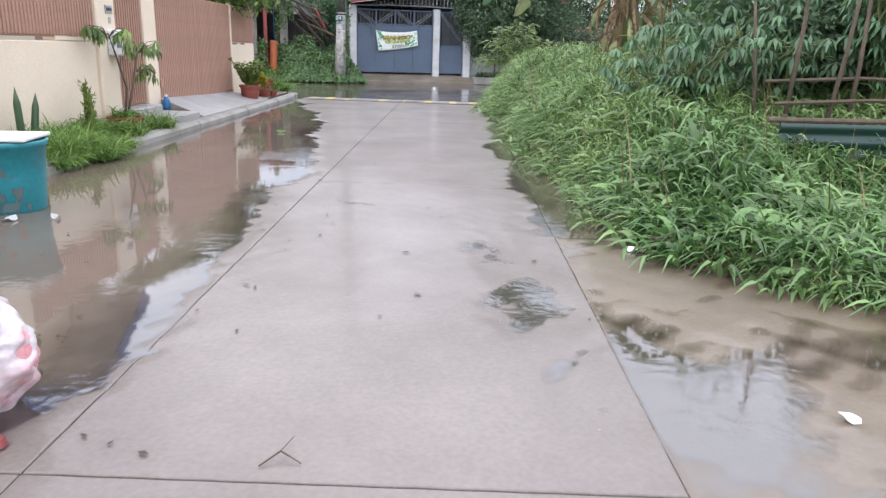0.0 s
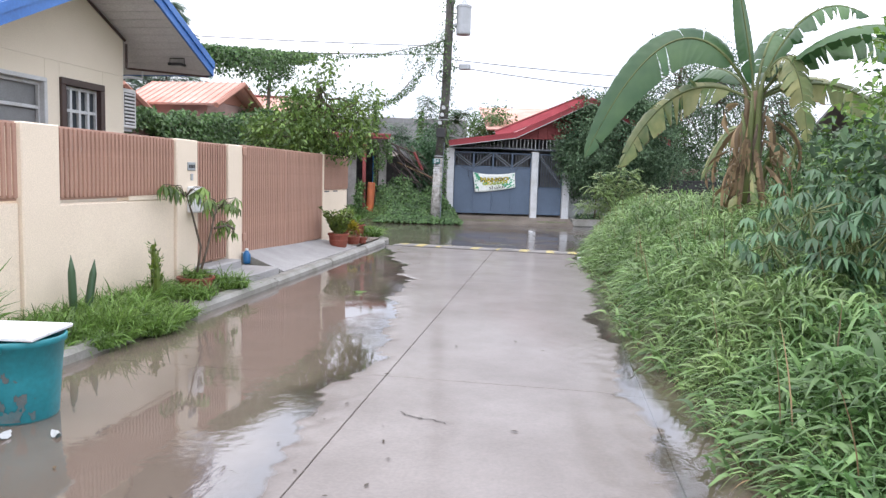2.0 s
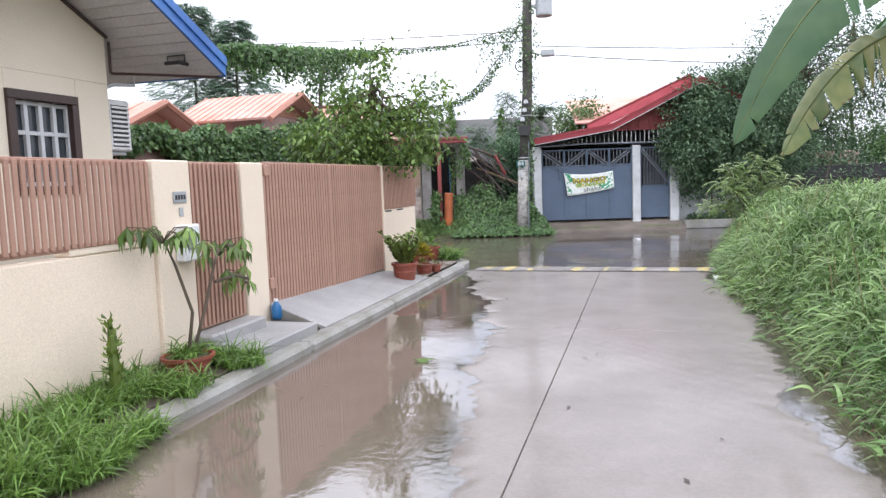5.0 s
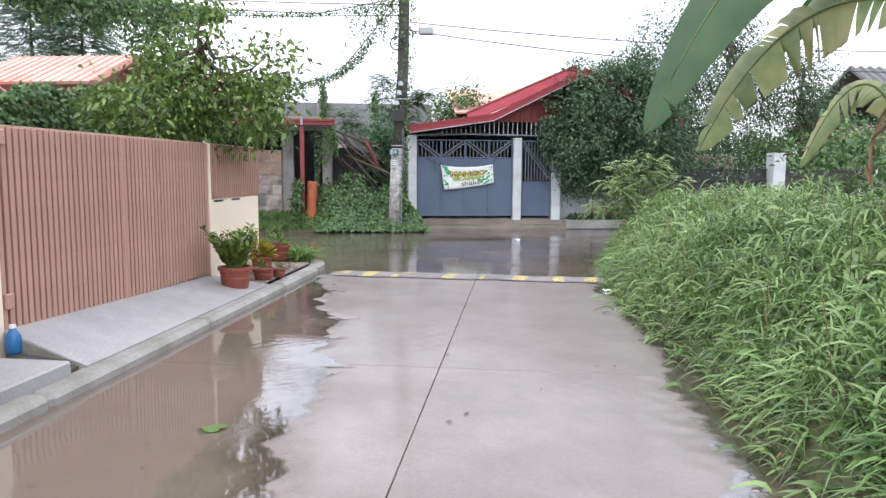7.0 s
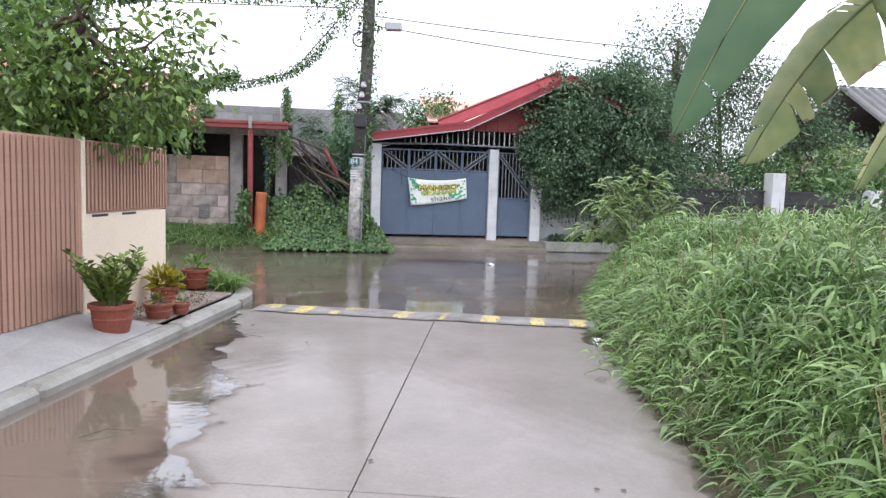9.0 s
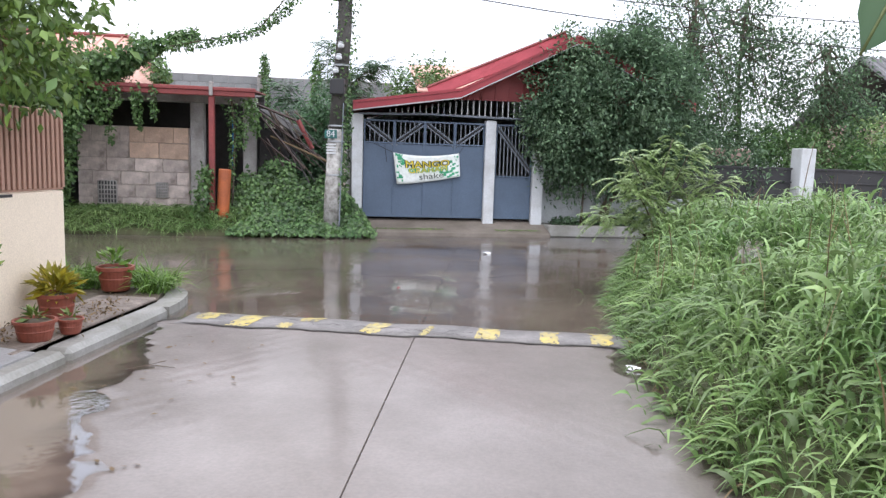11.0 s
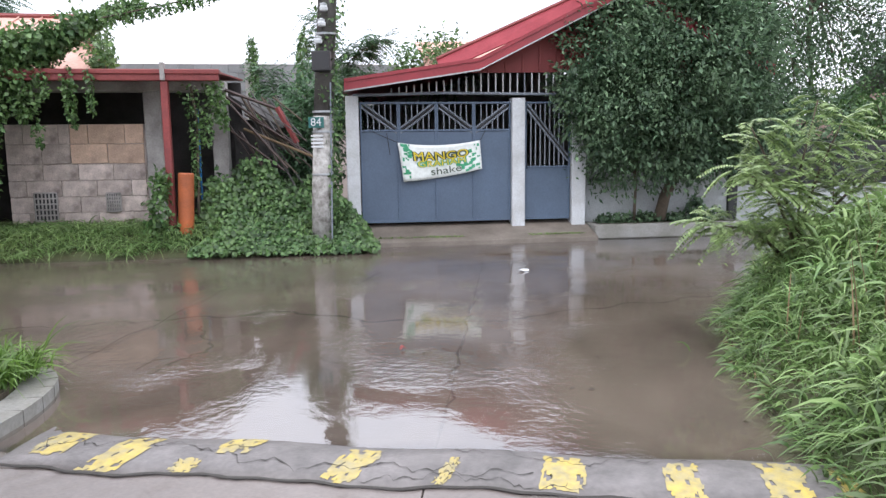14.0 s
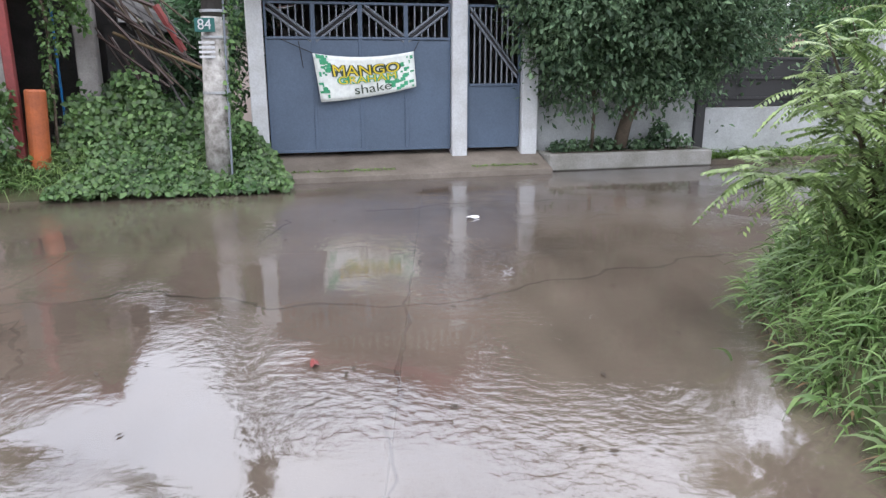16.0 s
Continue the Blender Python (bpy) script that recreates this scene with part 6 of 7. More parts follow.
# ---- banana plants ----
def banana_leaf(a, b, c, wide, tears, fold=0.25, n=54, ragged=0.0, roll=0.0):
    """A blade along the curve a-b-c, with torn cross strips on both sides of the rib."""
    a, b, c = (np.array(p, float) for p in (a, b, c))
    v, q = [], []
    t = np.linspace(0, 1, n + 1)
    rib = np.stack([(1 - s) ** 2 * a + 2 * s * (1 - s) * b + s**2 * c for s in t])
    tan = unit(np.gradient(rib, axis=0))
    side = np.cross(tan, np.array([0, 0, 1.0]))
    flat = np.linalg.norm(side, axis=1) < 0.25
    side = unit(np.where(flat[:, None], np.cross(unit(c - a), np.array([0, 0, 1.0]))[None], side))
    nrm = unit(np.cross(side, tan))
    if roll:
        cr, sr = math.cos(radians(roll)), math.sin(radians(roll))
        side, nrm = side * cr + nrm * sr, nrm * cr - side * sr
    shape = wide * np.clip(np.sin(np.pi * np.clip((t - 0.14) / 0.86, 0, 1) ** 0.75), 0, 1) ** 0.55
    first = int(np.argmax(t >= 0.14))
    for sg in (1, -1):
        i = first
        while i < n:
            last = i + 1
            while last < n and R.uniform() > tears * 0.55:
                last += 1
            sag, twist, cut = R.uniform(-0.05, 0.6) * ragged, R.normal(0, 0.10) * ragged, R.uniform(0.88, 1.0)
            k = len(v)
            for j in range(i, last + 1):
                f0 = (j - i) / max(last - i, 1)
                pull = (0.5 - f0) * R.uniform(0.010, 0.022) * (tears > 0)
                w = shape[j] * (cut if 0 < i else 1)
                for f in (0, 0.5, 0.95, 1.0):
                    p = rib[j] + side[j] * sg * w * f * (1 - 0.25 * fold * f) + nrm[j] * w * fold * (f - 1.3 * f * f)
                    p = p - np.array([0, 0, 1]) * w * f * f * (0.25 + sag + 0.6 * fold) + tan[j] * (w * 0.25 * f + pull * 3 * f * f)
                    v.append(p + nrm[j] * w * f * ((f0 - 0.5) * twist * 4 + 0.03 * math.sin(2.2 * j + sg) * (1 + ragged)))
            for j in range(last - i):
                q += [(k + 4 * j + c, k + 4 * j + c + 1, k + 4 * j + c + 5, k + 4 * j + c + 4) for c in range(3)]
            i = last
    r = Shape().tube([tuple(p - nrm[0] * 0.0) for p in rib], [0.026 * (1 - 0.85 * s) for s in t], 6)
    return (np.array(v), np.array(q)), r


def banana(base, name, label, leaf_rows, trunk_top, thick):
    ob = thing(name, label, "banana plant", pose(*base))
    part("trunk", Shape().tube([(0, 0, 0), (0.03, 0, 0.6), (0, 0.02, 1.3), (0.02, 0, trunk_top)], [thick * 1.15, thick, thick * 0.85, thick * 0.5], 14), TRUNKB, ob, smooth=True)
    for a, b, c, w, tears, mat, rag, fold, *roll in leaf_rows:
        blade, rib = banana_leaf(a, b, c, w, tears, fold=fold, ragged=rag, roll=roll[0] if roll else 0)
        lf = part("leaf", blade, mat, ob, "yellowing torn blade" if mat is BANANAOLD else "", smooth=False)
        lf.data.materials.append(DRYLEAF)
        brown = np.zeros(len(lf.data.polygons), np.int32)
        brown[2::3] = R.uniform(size=len(brown[2::3])) < (0.35 if mat is BANANAOLD else 0.0)
        lf.data.polygons.foreach_set("material_index", brown)
        part("midrib", rib, STEM, lf, smooth=True)
    return ob


C = (0.0, 0.0, 2.35)
big = banana((3.9, 11.5, 0.35), "banana_plant", "tall banana plant with torn and yellowing leaves",
             [(C, (-1.1, 0.0, 4.45), (-2.3, 0.1, 1.5), 0.37, 0.22, BANANA, 0.14, 0.15, 68), (C, (-1.05, 0.35, 3.1), (-1.75, 0.6, 1.38), 0.29, 0.5, BANANAOLD, 0.4, 0.2, 62),
              (C, (0.3, -0.5, 3.7), (0.55, -0.6, 1.75), 0.26, 0.6, BANANAOLD, 0.2, 0.3, -40), (C, (1.1, -0.3, 4.0), (2.4, -0.5, 2.3), 0.30, 0.35, BANANA, 0.2, 0.2, -45),
              (C, (1.0, 0.4, 3.2), (2.1, 0.7, 2.0), 0.27, 0.6, BANANAOLD, 0.3, 0.2, -45), (C, (-0.15, -0.05, 3.2), (-0.4, -0.1, 4.1), 0.22, 0.05, BANANA, 0.0, 0.6, 60),
              (C, (0.5, 0.9, 3.6), (1.3, 1.6, 2.5), 0.28, 0.3, BANANA, 0.3, 0.3), (C, (-0.4, 1.0, 3.5), (-0.7, 1.9, 2.4), 0.26, 0.3, BANANA, 0.3, 0.3), (C, (0.9, -0.8, 3.9), (2.0, -1.3, 2.7), 0.28, 0.25, BANANA, 0.3, 0.3), (C, (0.4, -0.3, 4.0), (1.2, -0.5, 3.4), 0.27, 0.3, BANANA, 0.3, 0.3, -30), (C, (0.2, 0.4, 3.9), (0.8, 0.8, 3.3), 0.26, 0.3, BANANA, 0.3, 0.3), (C, (1.2, -0.2, 3.1), (2.1, -0.3, 1.5), 0.26, 0.5, BANANAOLD, 0.4, 0.2, -50)], 2.5, 0.13)
for k in range(11):
    a = k * 2.4
    ca, sa, h = math.cos(a), math.sin(a), 1.5 + 0.09 * k
    part("leaf_sheath", Shape().tube([(0.09 * ca, 0.09 * sa, 0.1 * k), (0.12 * ca, 0.12 * sa, h * 0.6), (0.09 * ca, 0.09 * sa, h), (0.17 * ca, 0.17 * sa, h + 0.35)], [0.05, 0.055, 0.04, 0.012], 7), (TRUNKB, STEM, BARK)[k % 3], big, "peeling sheath of the trunk", smooth=True)
for k in range(70):
    a = R.uniform(0, 6.28)
    r0 = np.array([0.1 * math.cos(a), 0.1 * math.sin(a), R.uniform(0.9, 2.35)])
    reach = R.uniform(0.12, 0.5)
    end = r0 + np.array([reach * math.cos(a + 0.4), reach * math.sin(a + 0.4), -R.uniform(0.3, 1.05)])
    blade, rib = banana_leaf(r0, (r0 + end) / 2 + np.array([reach * math.cos(a), reach * math.sin(a), R.uniform(0.1, 0.4)]), end, R.uniform(0.018, 0.06), 0.6, R.uniform(0.0, 0.3), 14, 0.9, R.uniform(-70, 70))
    part("dead_leaf", blade, BANANAOLD if k % 6 == 0 else DRYLEAF, big, "brown dry hanging leaf")
banana((4.6, 13.4, 0.4), "banana_sucker", "young banana sucker with drooping leaves",
       [((0, 0, 1.2), (-0.35, 0.3, 3.0), (-0.86, 0.66, 1.2), 0.25, 0.35, BANANAOLD, 0.3, 0.3, 50), ((0, 0, 1.2), (0.0, -0.2, 2.2), (0.5, -0.3, 1.9), 0.2, 0.2, BANANA, 0.2, 0.3), ((0, 0, 1.2), (0.3, 0.2, 2.1), (0.8, 0.3, 1.3), 0.18, 0.15, BANANA, 0.2, 0.3), ((0, 0, 1.2), (0.1, -0.3, 2.0), (0.2, -0.9, 1.4), 0.18, 0.2, BANANAOLD, 0.2, 0.3)], 1.3, 0.06)
banana((4.5, 9.6, 0.3), "banana_sucker", "young banana sucker beside the tall banana plant",
       [((0, 0, 0.9), (-0.2, -0.2, 1.5), (-0.5, -0.4, 0.9), 0.17, 0.1, BANANA, 0.2, 0.3), ((0, 0, 0.9), (0.3, 0.1, 1.7), (0.8, 0.1, 1.1), 0.17, 0.1, BANANA, 0.2, 0.3), ((0, 0, 0.9), (0.1, 0.4, 1.6), (0.2, 0.9, 1.0), 0.16, 0.2, BANANAOLD, 0.2, 0.3)], 1.0, 0.05)


# ---- cassava and garden fence near the start ----
def palmate(points, size, fingers, droop, mat, ob, name="leaves"):
    roots, d, nrm, ln = [], [], [], []
    for p in points:
        a0 = R.uniform(0, 6.28)
        sz = size * R.uniform(0.75, 1.2)
        tip = R.normal(0, 0.25, 2)
        for k in range(fingers):
            a = a0 + (k - fingers / 2) * 5.2 / fingers
            roots.append(p)
            d.append((math.cos(a) + tip[0], math.sin(a) + tip[1], -droop * R.uniform(0.7, 1.3)))
            nrm.append((0, 0, 1))
            ln.append(sz * (1 - 0.3 * abs(k - fingers / 2 + 0.5) / fingers))
    ln = np.array(ln)
    return part(name, leaves(np.array(roots), np.array(d), np.array(nrm, float), ln, ln * 0.25, 0.1, 0.35), mat, ob)


def cassava(x, y, z, stems, tall, reach, label):
    cas = thing("cassava_plant", label, "shrub", pose(x, y, z), "cassava shrubs")
    s, pts = Shape(), []
    for k in range(stems):
        a, r = R.uniform(0, 6.28), R.uniform(0.25, 1.0) * reach
        topz = R.uniform(0.6, 1.0) * tall
        stem = [(0, 0, 0), (0.4 * r * math.cos(a), 0.4 * r * math.sin(a), topz * 0.5), (r * math.cos(a), r * math.sin(a), topz)]
        s.tube(stem, [0.02, 0.016, 0.009], 6)
        for j in range(17):
            b = R.uniform(0, 6.28)
            q = Vector(stem[1]).lerp(Vector(stem[2]), R.uniform(0, 1.05)) + Vector((0.25 * math.cos(b), 0.25 * math.sin(b), R.uniform(-0.02, 0.14)))
            s.tube([Vector(stem[2]).lerp(Vector(stem[1]), 0.3), q], 0.004, 4)
            pts.append(tuple(q))
    part("stem", s, STEM, cas)
    palmate(pts, 0.175, 7, 0.6, CASSAVA, cas)


cassava(3.35, 6.9, 0.3, 7, 1.35, 0.75, "cassava shrub with drooping hand-shaped leaves")
cassava(4.5, 7.3, 0.3, 9, 1.75, 0.8, "tall cassava shrub behind the garden stakes")
cassava(5.4, 6.9, 0.3, 8, 1.9, 0.8, "tall cassava shrub beside the green sheet")
cassava(4.2, 8.6, 0.4, 6, 1.3, 0.6, "cassava shrub at the foot of the banana plant")
sheet = thing("corrugated_sheet", "dark green corrugated sheet edging the garden", "sheet", pose(3.95, 5.75, 0, 0, 0, 4))
cv, cq = [], []
for i in range(29):
    z = 0.18 + 0.5 * i / 28
    for x in (0, 3.6):
        cv.append((x, 0.018 * math.sin(i * 2 * math.pi / 7), z))
for i in range(28):
    cq.append((2 * i, 2 * i + 1, 2 * i + 3, 2 * i + 2))
part("sheet", (np.array(cv), np.array(cq)), GREENSHEET, sheet, smooth=True)
part("rail", Shape().tube([(-0.1, 0.03, 0.7), (3.6, 0.05, 0.72)], 0.025, 7), BARK, sheet, "weathered pole rail")
part("stake", Shape().tube([(0.05, 0.05, 0), (0.05, 0.05, 0.75)], 0.025, 7), BARK, sheet)
for x, y, h, lx in ((4.15, 6.2, 2.3, 0.1), (4.45, 6.1, 2.1, 0.22), (4.75, 6.25, 1.9, 0.05), (5.2, 6.2, 2.4, -0.1), (4.05, 6.5, 1.5, -0.15)):
    st = thing("garden_stake", "rough wooden stake standing in the garden", "stake", pose(x, y, 0.2), "stakes in the garden")
    part("stick", Shape().tube([(0, 0, 0), (lx * 0.5 + 0.02, 0, h * 0.5), (lx, 0.03, h)], [0.022, 0.019, 0.012], 7), BARK, st, smooth=True)
for z, y in ((0.82, 6.05), (1.0, 6.3)):
    rl = thing("garden_rail", "thin bamboo rail tied to the stakes", "rail", pose(4.0, y, z), "rails in the garden")
    part("stick", Shape().tube([(0, 0, 0), (0.9, 0.05, 0.05), (2.0, 0, 0.02)], 0.018, 6), BARK, rl)

# ---- neighbours behind the fence ----
for x, y, wx, wy, zr, ze, rot in ((-9.75, 21.5, 2.6, 2.0, 4.15, 3.5, 90), (-13.4, 17.9, 2.6, 6.0, 3.68, 3.05, 90)):
    nb = thing("neighbour_house", "small house with a faded salmon metal roof", "house", pose(x, y, 0, 0, 0, rot), "houses behind the fence")
    part("wall", Shape().box(-wx / 2, wx / 2, -wy / 2, wy / 2, 0, ze, 0.02), PINK, nb)
    part("gable", Shape().add([(xx, yy, zz) for yy in (-wy / 2, wy / 2) for xx, zz in ((-wx / 2, ze), (wx / 2, ze), (0, zr - 0.1))], [(0, 1, 2), (5, 4, 3), (0, 3, 4, 1), (1, 4, 5, 2), (2, 5, 3, 0)]), GABLEEND, nb, "faded orange gable end")
    for sg in (1, -1):
        c = [(0, -wy / 2 - 0.5, zr), (sg * (wx / 2 + 0.5), -wy / 2 - 0.5, ze - 0.15), (sg * (wx / 2 + 0.5), wy / 2 + 0.5, ze - 0.15), (0, wy / 2 + 0.5, zr)]
        roof = part("roof", Shape().slab(c if sg > 0 else c[::-1], 0.06), ORANGEROOF, nb)
        for k in range(14):
            yy = -wy / 2 - 0.45 + (wy + 0.9) * k / 13
            part("rib", Shape().tube([(0, yy, zr + 0.01), (sg * (wx / 2 + 0.5), yy, ze - 0.14)], 0.018, 5), ORANGEROOF, roof)
    part("fascia", Shape().tube([(-wx / 2 - 0.5, -wy / 2 - 0.52, ze - 0.2), (0, -wy / 2 - 0.52, zr - 0.05), (wx / 2 + 0.5, -wy / 2 - 0.52, ze - 0.2)], 0.08, 5), GABLEEND, nb)
    part("window", Shape().box(wx / 2, wx / 2 + 0.05, -0.6, 0.6, 1.4, 2.4, 0.02), WHITE, nb)
gr = thing("tiled_house", "grey tiled roof of a house beyond the fence", "house", pose(21.5, 43.5, -0.4, 0, 0, 14))
part("wall", Shape().box(-5, 5, -4, 4, 0, 4.2, 0.05), PINK, gr)
for sg in (1, -1):
    c = [(-5.5, 0, 7), (5.5, 0, 7), (5.5, -sg * 4.6, 4.0), (-5.5, -sg * 4.6, 4.0)]
    roof = part("roof", Shape().slab(c if sg < 0 else c[::-1], 0.1), GREYROOF, gr)
    for k in range(23):
        x = -5.4 + 10.8 * k / 22
        part("tile", Shape().tube([(x, 0, 7.02), (x, -sg * 4.6, 4.02)], 0.09, 5), GREYROOF, roof)
for i, (a, b, sag) in enumerate((((-2.3, 23.4, 5.2), (30, 32, 6.6), 0.9), ((-2.3, 23.4, 5.0), (28, 33, 6.2), 1.1), ((-2.3, 23.4, 5.6), (-40, 12, 7.5), 0.8), ((-2.3, 23.4, 5.35), (-40, 13, 6.9), 0.9), ((-2.3, 23.4, 7.6), (-20, -4, 9), 0.6))):
    w = thing("overhead_wire", "thin black overhead wire from the pole", "wire", group="overhead wires")
    a, b = Vector(a), Vector(b)
    part("cable", Shape().tube([a.lerp(b, k / 16) - Vector((0, 0, sag * 4 * (k / 16) * (1 - k / 16))) for k in range(17)], 0.012, 5), WIRE, w)


# ---- small things ----
banner = thing("banner", "white vinyl drink banner with green edges tied to the gate", "banner", GO)
bn, bm2 = 24, 10
bv, bq = [], []


def cloth(u, v):
    """The slack banner: u along, v down."""
    tl, tr, br, bl = np.array((0.63, 1.7)), np.array((2.05, 1.73)), np.array((2.08, 1.24)), np.array((0.72, 1.04))
    p = (tl * (1 - u) + tr * u) * (1 - v) + (bl * (1 - u) + br * u) * v
    sag = 0.065 * 4 * u * (1 - u) * (1 - 0.5 * v)
    return p[0], -0.05 - 0.02 * math.sin(5 * u + 2 * v) - 0.012 * math.sin(11 * u), p[1] - sag


for i in range(bn + 1):
    for j in range(bm2 + 1):
        bv.append(cloth(i / bn, j / bm2))
for i in range(bn):
    for j in range(bm2):
        k = i * (bm2 + 1) + j
        bq.append((k, k + 1, k + bm2 + 2, k + bm2 + 1))
VINYL = material("white_vinyl", (0.74, 0.77, 0.74), (0.66, 0.70, 0.68), rough=0.4, grain=20, stain=3, bump=0.03)
INKG = material("green_ink", (0.03, 0.24, 0.10), (0.05, 0.36, 0.20), rough=0.45, stain=12)
INKY = material("yellow_ink", (0.70, 0.55, 0.03), rough=0.45)
INKD = material("dark_ink", (0.03, 0.05, 0.03), rough=0.5)
cl = part("cloth", (np.array(bv), np.array(bq)), VINYL, banner, smooth=True)
cl.modifiers.new("thick", "SOLIDIFY").thickness = 0.003


def on_cloth(u0, u1, v0, v1, name, mat, lift=0.006, n=5):
    v, q = [], []
    for i in range(n + 1):
        for j in (0, 1):
            x, y, z = cloth(u0 + (u1 - u0) * i / n, v0 + (v1 - v0) * j)
            v.append((x, y - lift, z))
    for i in range(n):
        q.append((2 * i, 2 * i + 1, 2 * i + 3, 2 * i + 2))
    return part(name, (np.array(v), np.array(q)), mat, cl)


for k in range(58):
    corner = (0.03, 0.15, 0.03, 0.4) if k % 3 == 0 else (0.70, 0.97, 0.6, 0.95) if k % 3 == 1 else ((0.02, 0.1, 0.4, 0.95) if k % 2 else (0.86, 0.98, 0.1, 0.6))
    u, v = R.uniform(corner[0], corner[1]), R.uniform(corner[2], corner[3])
    du, dv = R.uniform(0.006, 0.028), R.uniform(0.02, 0.06)
    on_cloth(max(0.005, u - du), min(0.995, u + du), max(0.01, v - dv), min(0.99, v + dv), "leaf_print", INKG, 0.005 + 0.0004 * (k % 5), 2)


def words(text, u0, u1, v0, v1, mat, shadow=None):
    for m, lift, grow in (((shadow, 0.010, 1.05),) if shadow else ()) + ((mat, 0.014, 1.0),):
        cu = bpy.data.curves.new("lettering", "FONT")
        cu.body, cu.align_x, cu.align_y, cu.size = text, "CENTER", "CENTER", 1.0
        cu.offset = 0.085 if m is shadow else 0.0
        tmp = new("lettering", cu)
        bpy.context.view_layer.update()
        me = bpy.data.meshes.new_from_object(tmp.evaluated_get(bpy.context.evaluated_depsgraph_get()))
        bpy.data.objects.remove(tmp)
        co = np.array([v.co for v in me.vertices])
        lo, hi = co.min(0), co.max(0)
        for v in me.vertices:
            u = u0 + (u1 - u0) * ((v.co.x - lo[0]) / (hi[0] - lo[0]) - 0.5) * grow + (u1 - u0) * 0.5
            w = v1 + (v0 - v1) * (((v.co.y - lo[1]) / (hi[1] - lo[1]) - 0.5) * grow + 0.5)
            x, y, z = cloth(u, w)
            v.co = (x, y - lift, z)
        me.materials.clear()
        me.materials.append(m)
        part("lettering", me, m, cl)


words("MANGO", 0.17, 0.84, 0.2, 0.46, INKY, INKD)
words("GRAHAM", 0.21, 0.8, 0.46, 0.64, INKY, INKG)
words("shake", 0.36, 0.74, 0.68, 0.9, INKD)
for p, q in (((0.22, -0.02, 1.88), (0.63, -0.05, 1.7)), ((2.14, -0.02, 1.88), (2.05, -0.05, 1.73)), ((0.45, -0.03, 1.86), (0.50, -0.03, 1.5))):
    part("string", Shape().tube([p, q], 0.006, 5), WIRE, banner)
# number on the pole's plate
num = bpy.data.curves.new("lettering", "FONT")
num.body, num.align_x, num.align_y, num.size = "84", "CENTER", "CENTER", 0.17
lettering = new("lettering", num)
bpy.context.view_layer.update()
me = bpy.data.meshes.new_from_object(lettering.evaluated_get(bpy.context.evaluated_depsgraph_get()))
bpy.data.objects.remove(lettering)
me.materials.append(WHITE)
part("lettering", me, WHITE, pole, at=pose(0.02, -0.192, 2.0, 90, 0, 0))
for k in range(4):
    part("notice_line", Shape().box(-0.07, 0.12, -0.178, -0.172, 1.62 + 0.055 * k, 1.65 + 0.055 * k, 0.002), WHITE, pole)

# teal bin with a board on top
bin_ = thing("waste_bin", "teal plastic drum bin, grimy, with a white board lid", "bin", pose(-1.95, 4.62, -0.01, 0, 0, 8))
part("drum", Shape().lathe([(0.0, 0.0), (0.205, 0.0), (0.215, 0.02), (0.232, 0.25), (0.25, 0.46), (0.265, 0.465), (0.268, 0.50), (0.255, 0.505), (0.24, 0.46), (0.2, 0.03), (0.0, 0.03)], 40), TEAL, bin_, smooth=True)
part("board_lid", Shape().box(-0.29, 0.22, -0.22, 0.22, 0.51, 0.535, 0.006), PLASTICWHITE, bin_, "flat white board lid")
part("handle_lug", Shape().box(-0.07, 0.07, -0.285, -0.255, 0.44, 0.49, 0.012), TEAL, bin_)
gv, gq = [], []
for i in range(61):
    a = -2.35 + 1.7 * i / 60
    for j in range(41):
        z = 0.025 + 0.32 * j / 40
        rr = 0.2175 + 0.066 * (z - 0.02) + 0.003
        gv.append((rr * math.cos(a), rr * math.sin(a), z))
for i in range(60):
    for j in range(40):
        if noise.fractal(Vector((i * 0.09, j * 0.07, 3.0)), 1.0, 2.0, 4) + 0.28 - 0.016 * j - 0.0009 * (i - 34) ** 2 > 0:
            k = i * 41 + j
            gq.append((k, k + 41, k + 42, k + 1))
part("grime", (np.array(gv), np.array(gq)), GRIME, bin_, "scraped dirty patch")


# filled rubbish sack
def sack(name, label, at, size, mat, seed):
    rng = np.random.default_rng(seed)
    ob = thing(name, label, "bag", at)
    nu, nv = 110, 70
    v, q = [], []
    ph = rng.uniform(0, 6.28, 12)
    for j in range(nv + 1):
        f = j / nv
        z = f * size[2]
        prof = math.sin(math.pi * min(1, 0.18 + 0.75 * f)) ** 0.7 if f < 0.86 else 0.42 - 2.0 * (f - 0.86)
        for i in range(nu):
            a = 2 * math.pi * i / nu
            w = 1 + 0.08 * math.sin(3 * a + ph[0] + 4 * f) + 0.06 * math.sin(7 * a + ph[1] - 9 * f) + 0.05 * math.sin(9 * a + 17 * f + ph[2]) * math.sin(6 * f + a) + 0.045 * math.sin(13 * a + ph[3] - 21 * f) * math.sin(9 * f + 2 * a + ph[4])
            w -= 0.22 * abs(noise.noise(Vector((2.4 * math.cos(a), 2.4 * math.sin(a), 4.5 * f + seed)))) + 0.09 * abs(noise.noise(Vector((6 * math.cos(a), 6 * math.sin(a), 12 * f + seed))))
            w += 0.07
            v.append((size[0] * 0.5 * prof * w * math.cos(a), size[1] * 0.5 * prof * w * math.sin(a), z))
    for j in range(nv):
        for i in range(nu):
            q.append((j * nu + i, j * nu + (i + 1) % nu, (j + 1) * nu + (i + 1) % nu, (j + 1) * nu + i))
    part("sack", (np.array(v), np.array(q)), mat, ob, smooth=True)
    return ob


